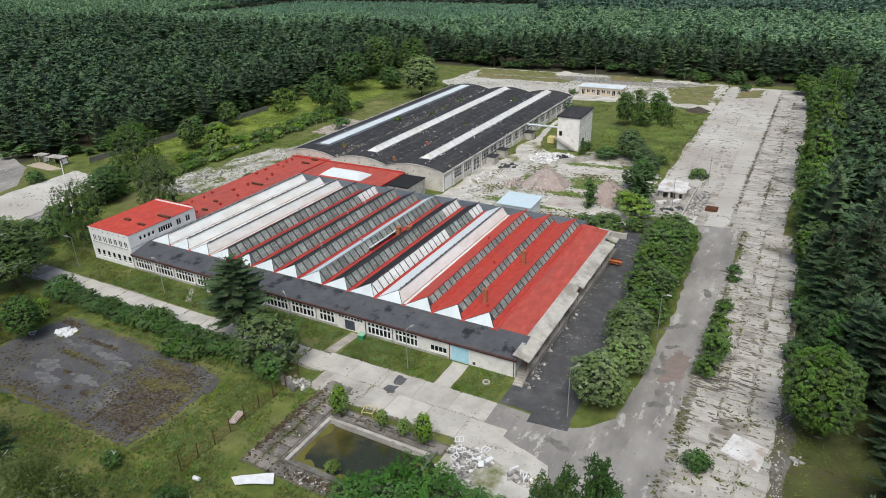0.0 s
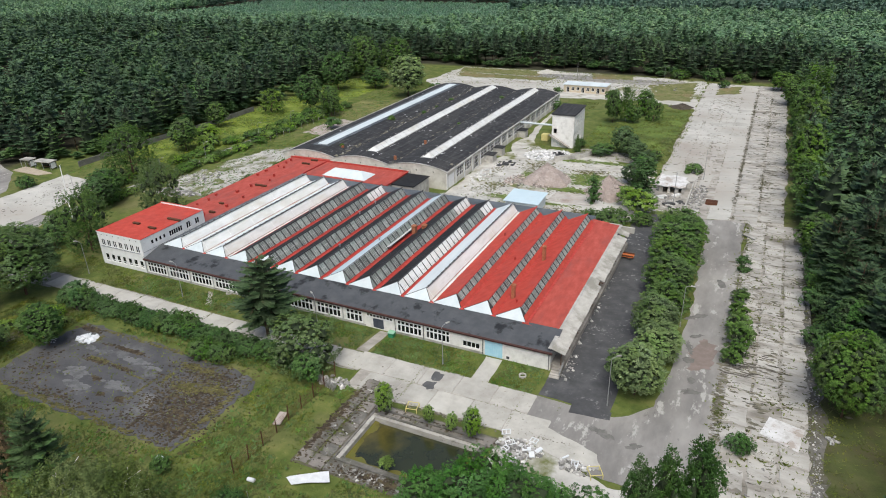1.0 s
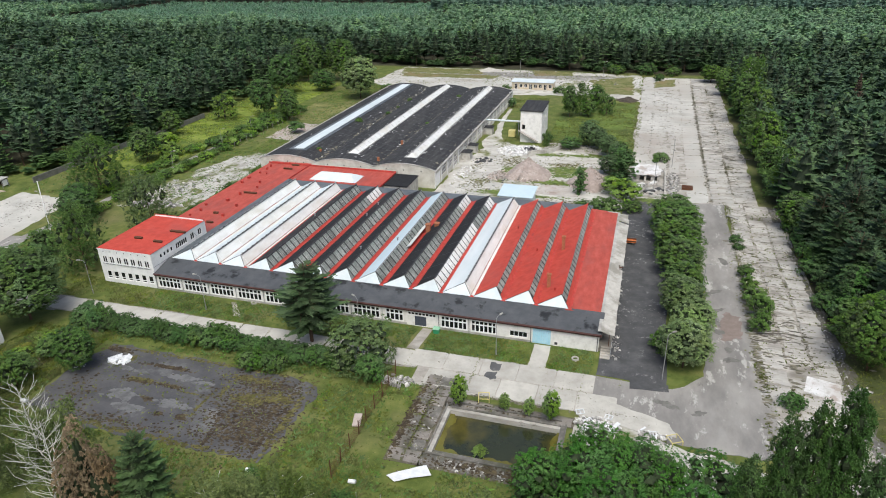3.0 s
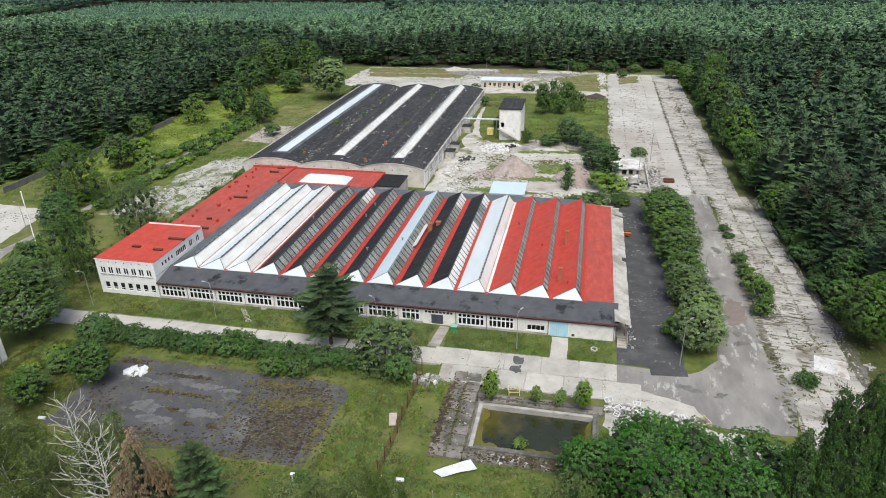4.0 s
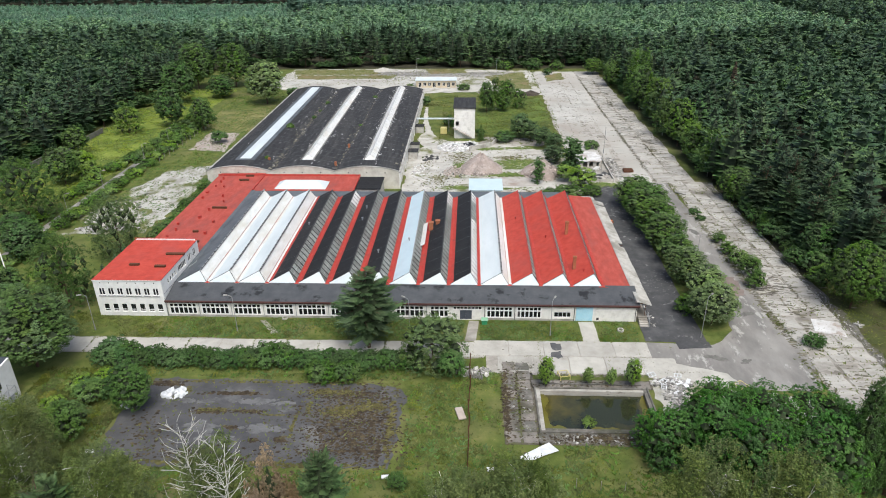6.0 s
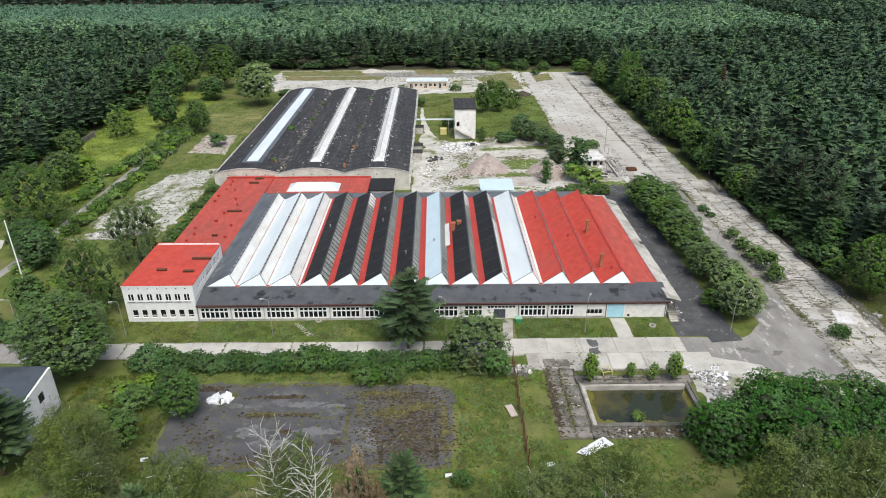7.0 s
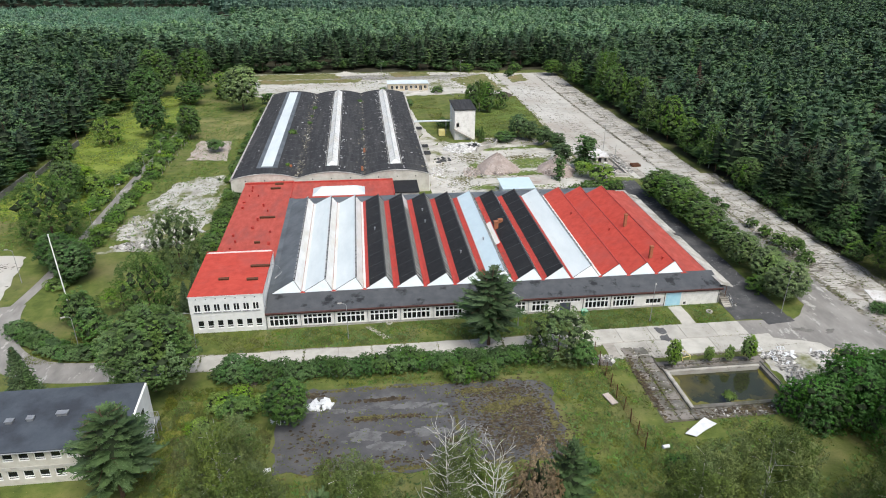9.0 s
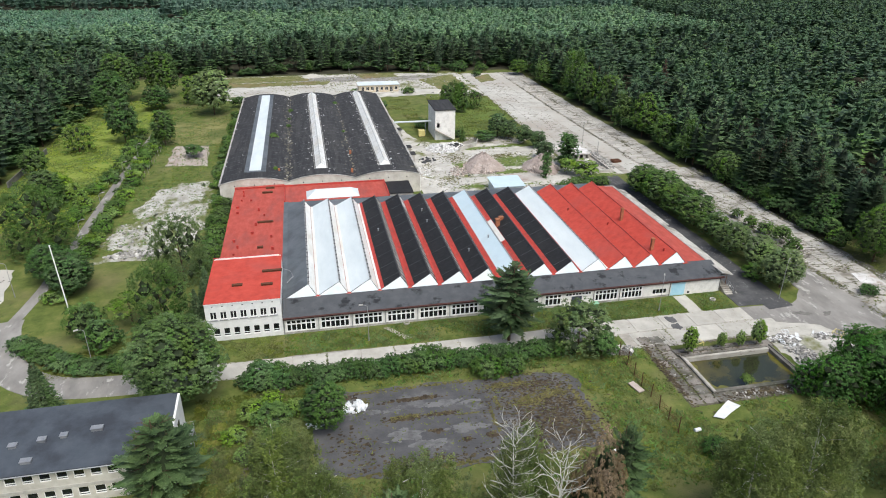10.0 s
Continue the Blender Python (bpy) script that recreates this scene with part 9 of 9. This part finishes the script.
wood(-560, 700, 60, 640, 7.4, 2, "forest", "l_forest", 12, 21, "endless pine woods beside the site", lambda x, y: ~near(x, y) & ~middle(x, y) & ~young(x, y) & ~planted(x, y) & (np.abs(x - 60) < 330 + 0.6 * np.maximum(y, 0)), False, 6)
wood(-820, 300, 270, 470, 6.2, 2, "forest", "l_plant", 10.5, 14.5, "even-aged pine plantation behind the site", lambda x, y: planted(x, y) & ~young(x, y) & ~near(x, y), False, 11)
wood(-1000, 700, 680, 900, 10.0, 3, "forest", "l_far", 15, 22, "haze-tinted pine woods on the horizon", None, False, 14)
wood(-800, 300, 470, 680, 8.0, 3, "forest", "l_far", 14, 22, "haze-tinted blue-green pine woods far behind the site", lambda x, y: ~young(x, y), False, 8)
wood(-820, -300, 60, 470, 8.6, 3, "forest", "l_forest", 13, 21, "endless pine woods west of the site", lambda x, y: (np.abs(x - 60) >= 330 + 0.6 * np.maximum(y, 0)) & (x > -420 - 0.9 * y) & ~young(x, y) & ~planted(x, y), False, 9)
wood(-430, 0, 360, 570, 4.6, 3, "forest", "l_young", 4, 6.5, "paler young plantation inside the woods", lambda x, y: young(x, y), False, 7)
for k, (x, y, h, w, lf) in enumerate(((126.5, 60, 9, 9, "l_bright"), (125.5, 78, 15, 9, "l_bright"), (124.8, 92, 12, 8, "l_bright"), (125.2, 108, 16, 10, "l_bright"), (124, 122, 14, 9, "l_bright"), (126, 140, 17, 10, "l_bright"), (124.6, 160, 18, 10, "l_bright"), (128, 182, 21, 12, "l_bright"), (122, 205, 12, 9, "l_bright"), (118, 232, 8, 10, "l_bright"), (128, 38, 7, 8, "l_bright"), (131, 22, 10, 9, "l_dark"))):
    tree("birch" if k % 3 == 1 else "round", x, y, h, w, "leafy tree at the edge of the pine wood", "tree", lf, k % 3, "tree", "edge trees")


for x, y, h, w in ((133.5, -22, 13.5, 10), (139, -12, 15, 9), (141, -30, 15, 10), (136.5, 15, 16.5, 9.5), (130.5, 27, 14.5, 9), (129.5, 37, 15.5, 9.5), (128.4, 48, 14, 9), (135, 33, 17, 9), (133.5, 45, 17.5, 9), (141, 8, 17, 9)):
    tree("pine", x, y, h, w, "bushy dark pine standing beside the old strip", "tree", "l_edge", int(x) % 3, "tree", "edge pines")
tree("spruce", 157.9, 155.5, 19.5, 8.5, "reddish dead pine standing in the wood", "tree", "l_rust", 0)


# ---- grass ----
def tufts(x0, x1, y0, y1, n, size, mat, label, seed, avoid=()):
    g = np.random.default_rng(seed)
    x, y = g.uniform(x0, x1, n), g.uniform(y0, y1, n)
    dens = np.sin(x * 0.31 + 1.7 * np.sin(y * 0.23)) * np.cos(y * 0.37 + np.sin(x * 0.19))
    ok = dens > g.uniform(-0.9, 0.5, n)
    for a, b, c, d in avoid:
        ok &= ~((x > a) & (x < b) & (y > c) & (y < d))
    x, y = x[ok], y[ok]
    n = len(x)
    a = g.uniform(0, 6.28, n)
    s = size * g.uniform(0.5, 1.5, n)
    z = np.array([rise(p, q) for p, q in zip(x, y)])
    dx, dy = np.cos(a) * s * 0.5, np.sin(a) * s * 0.5
    lx, ly = g.normal(size=n) * s * 0.9, 0.3 * s + np.abs(g.normal(size=n)) * s * 0.9
    V = np.stack([np.stack([x - dx, y - dy, z], 1), np.stack([x + dx, y + dy, z], 1), np.stack([x + lx, y + ly, z + s * 0.6], 1),
                  np.stack([x - dy, y + dx, z], 1), np.stack([x + dy, y - dx, z], 1), np.stack([x - lx, y + 0.8 * ly, z + s * 0.5], 1)], 1).reshape(-1, 3)
    F = np.arange(6 * n).reshape(-1, 3)
    me = bpy.data.meshes.new("grass")
    me.from_pydata(V, [], F)
    me.materials.append(M[mat])
    tagged(new("grass", me), label, "grass", "", "stuff")


BARE = ((4, 48, -39, -19), (62, 88, -33.5, -13), (-8, 1, -52, -13), (-62, -13, -36, -23))
tufts(-12, 62, -48, -16.4, 40000, 0.22, "l_grass", "long meadow grass with dry yellow stalks", 1, BARE)
tufts(57, 112, -62, -33.2, 20000, 0.22, "l_grass", "long meadow grass by the pond", 2, ((63.4, 70.6, -37.4, -32.2),))
tufts(-12, 62, -48, -16.4, 9000, 0.3, "l_mid", "darker weed clumps in the meadow", 21, BARE)
tufts(57, 112, -62, -33.2, 5000, 0.3, "l_mid", "darker weed clumps in the meadow", 22, ((63.4, 70.6, -37.4, -32.2),))
tufts(0.3, 87.5, -7.2, -0.4, 7000, 0.26, "l_mid", "darker weeds along the front wall", 23, ((77.2, 80.4, -8, 0), (56.2, 59.2, -8, 0)))
tufts(-79, -18, 40, 200, 7000, 0.4, "l_bright", "darker weeds west of the halls", 25, ((-49.4, -46.6, 0, 200),))
tufts(0.3, 87.5, -7.2, -0.4, 20000, 0.2, "l_grass", "rough grass strip along the front wall", 3, ((77.2, 80.4, -8, 0), (56.2, 59.2, -8, 0)))
tufts(-40, 0, -7.2, 1, 9000, 0.2, "l_grass", "rough grass round the office", 4, ((-13.2, 0.2, -0.2, 1),))
tufts(-79, -50.5, 58, 200, 26000, 0.3, "l_hay", "bright yellow-green meadow grass", 26)
tufts(-79, -18, 40, 200, 18000, 0.3, "l_grass", "long meadow grass west of the halls", 5, ((-49.4, -46.6, 0, 200),))
tufts(60, 90, 112, 186, 9000, 0.35, "l_grass", "rough grass behind the tower", 6)
tufts(38.5, 52, 106, 186, 6000, 0.3, "l_grass", "rough grass beside the long hall", 7, ((39, 46, 100, 166),))
tufts(-36, 90, 204, 248, 5000, 0.4, "l_grass", "weeds on the bare ground", 8)
tufts(-13, 4, -40, -17, 9000, 0.32, "l_grass", "rough grass beside the muddy track", 51)
tufts(113, 127, -28, 72, 2600, 0.3, "l_grass", "weeds in the joints of the strip", 9)
tufts(126.6, 148, -60, 14, 9000, 0.22, "l_grass", "shaded grass under the wood's edge", 27)
tufts(40, 90, 58, 110, 700, 0.4, "l_grass", "weeds on the rubble yard", 10)
tufts(5, 48, -38.5, -19.5, 1800, 0.25, "l_grass", "weeds in the broken asphalt", 11)


def joint_weeds(x0, x1, nx, y0, y1, ny, n, size, mat, label, seed, wide=0.22):
    """Weeds rooted along the joints of a slab field."""
    g = np.random.default_rng(seed)
    x, y = g.uniform(x0, x1, n), g.uniform(y0, y1, n)
    along = g.random(n) < 0.6
    sx, sy = (x1 - x0) / nx, (y1 - y0) / ny
    x = np.where(along, x0 + np.round((x - x0) / sx) * sx + g.normal(size=n) * wide, x)
    y = np.where(along, y, y0 + np.round((y - y0) / sy) * sy + g.normal(size=n) * wide)
    keep = np.sin(x * 0.41 + 2 * np.sin(y * 0.17)) + np.cos(y * 0.29 + x * 0.5) > g.uniform(-0.6, 1.6, n)
    x, y = x[keep], y[keep]
    n = len(x)
    a, s = g.uniform(0, 6.28, n), size * g.uniform(0.4, 1.5, n)
    z = np.array([rise(p, q) for p, q in zip(x, y)]) + 0.08
    V = []
    for k, up in ((0, 0.5), (2.1, 0.8), (4.2, 0.4)):
        V += [np.stack([x - np.cos(a + k) * s * 0.3, y - np.sin(a + k) * s * 0.3, z], 1), np.stack([x - np.sin(a + k) * s * 0.5, y + np.cos(a + k) * s * 0.5, z + 0.02], 1), np.stack([x + np.cos(a + k) * s, y + np.sin(a + k) * s, z + s * up * 0.6], 1)]
    me = bpy.data.meshes.new("grass")
    me.from_pydata(np.stack(V, 1).reshape(-1, 3), [], np.arange(9 * n).reshape(-1, 3))
    me.materials.append(M[mat])
    tagged(new("grass", me), label, "weeds", "", "stuff")


joint_weeds(88.8, 109.2, 4, 73.4, 239.5, 24, 1300, 0.3, "l_dry", "dry weeds in the yard's joints", 41)
joint_weeds(109.4, 121, 2, 73.4, 239.5, 40, 1700, 0.42, "l_dry", "dry weeds in the yard's broken edge", 42, 0.5)
joint_weeds(113.4, 124.6, 3, -30, 73, 24, 1400, 0.22, "l_dry", "dark moss and weeds in the broken strip", 43, 0.45)
joint_weeds(58, 92, 6, -16.4, -6.9, 2, 900, 0.12, "l_grass", "weeds in the forecourt's joints", 44, 0.12)
joint_weeds(-16, 60, 13, -12.1, -7.5, 1, 1800, 0.18, "l_grass", "weeds along the service road", 45, 0.12)
joint_weeds(62.6, 67.2, 2, -33, -13.4, 6, 700, 0.2, "l_grass", "moss on the pond's surround", 46, 0.2)
joint_weeds(67.2, 86.2, 6, -33, -30.6, 1, 1100, 0.2, "l_dry", "moss on the pond's surround", 47, 0.2)
joint_weeds(112.2, 113.6, 1, -20, 73, 30, 1100, 0.26, "l_grass", "green weeds along the lane's edge", 48, 0.5)
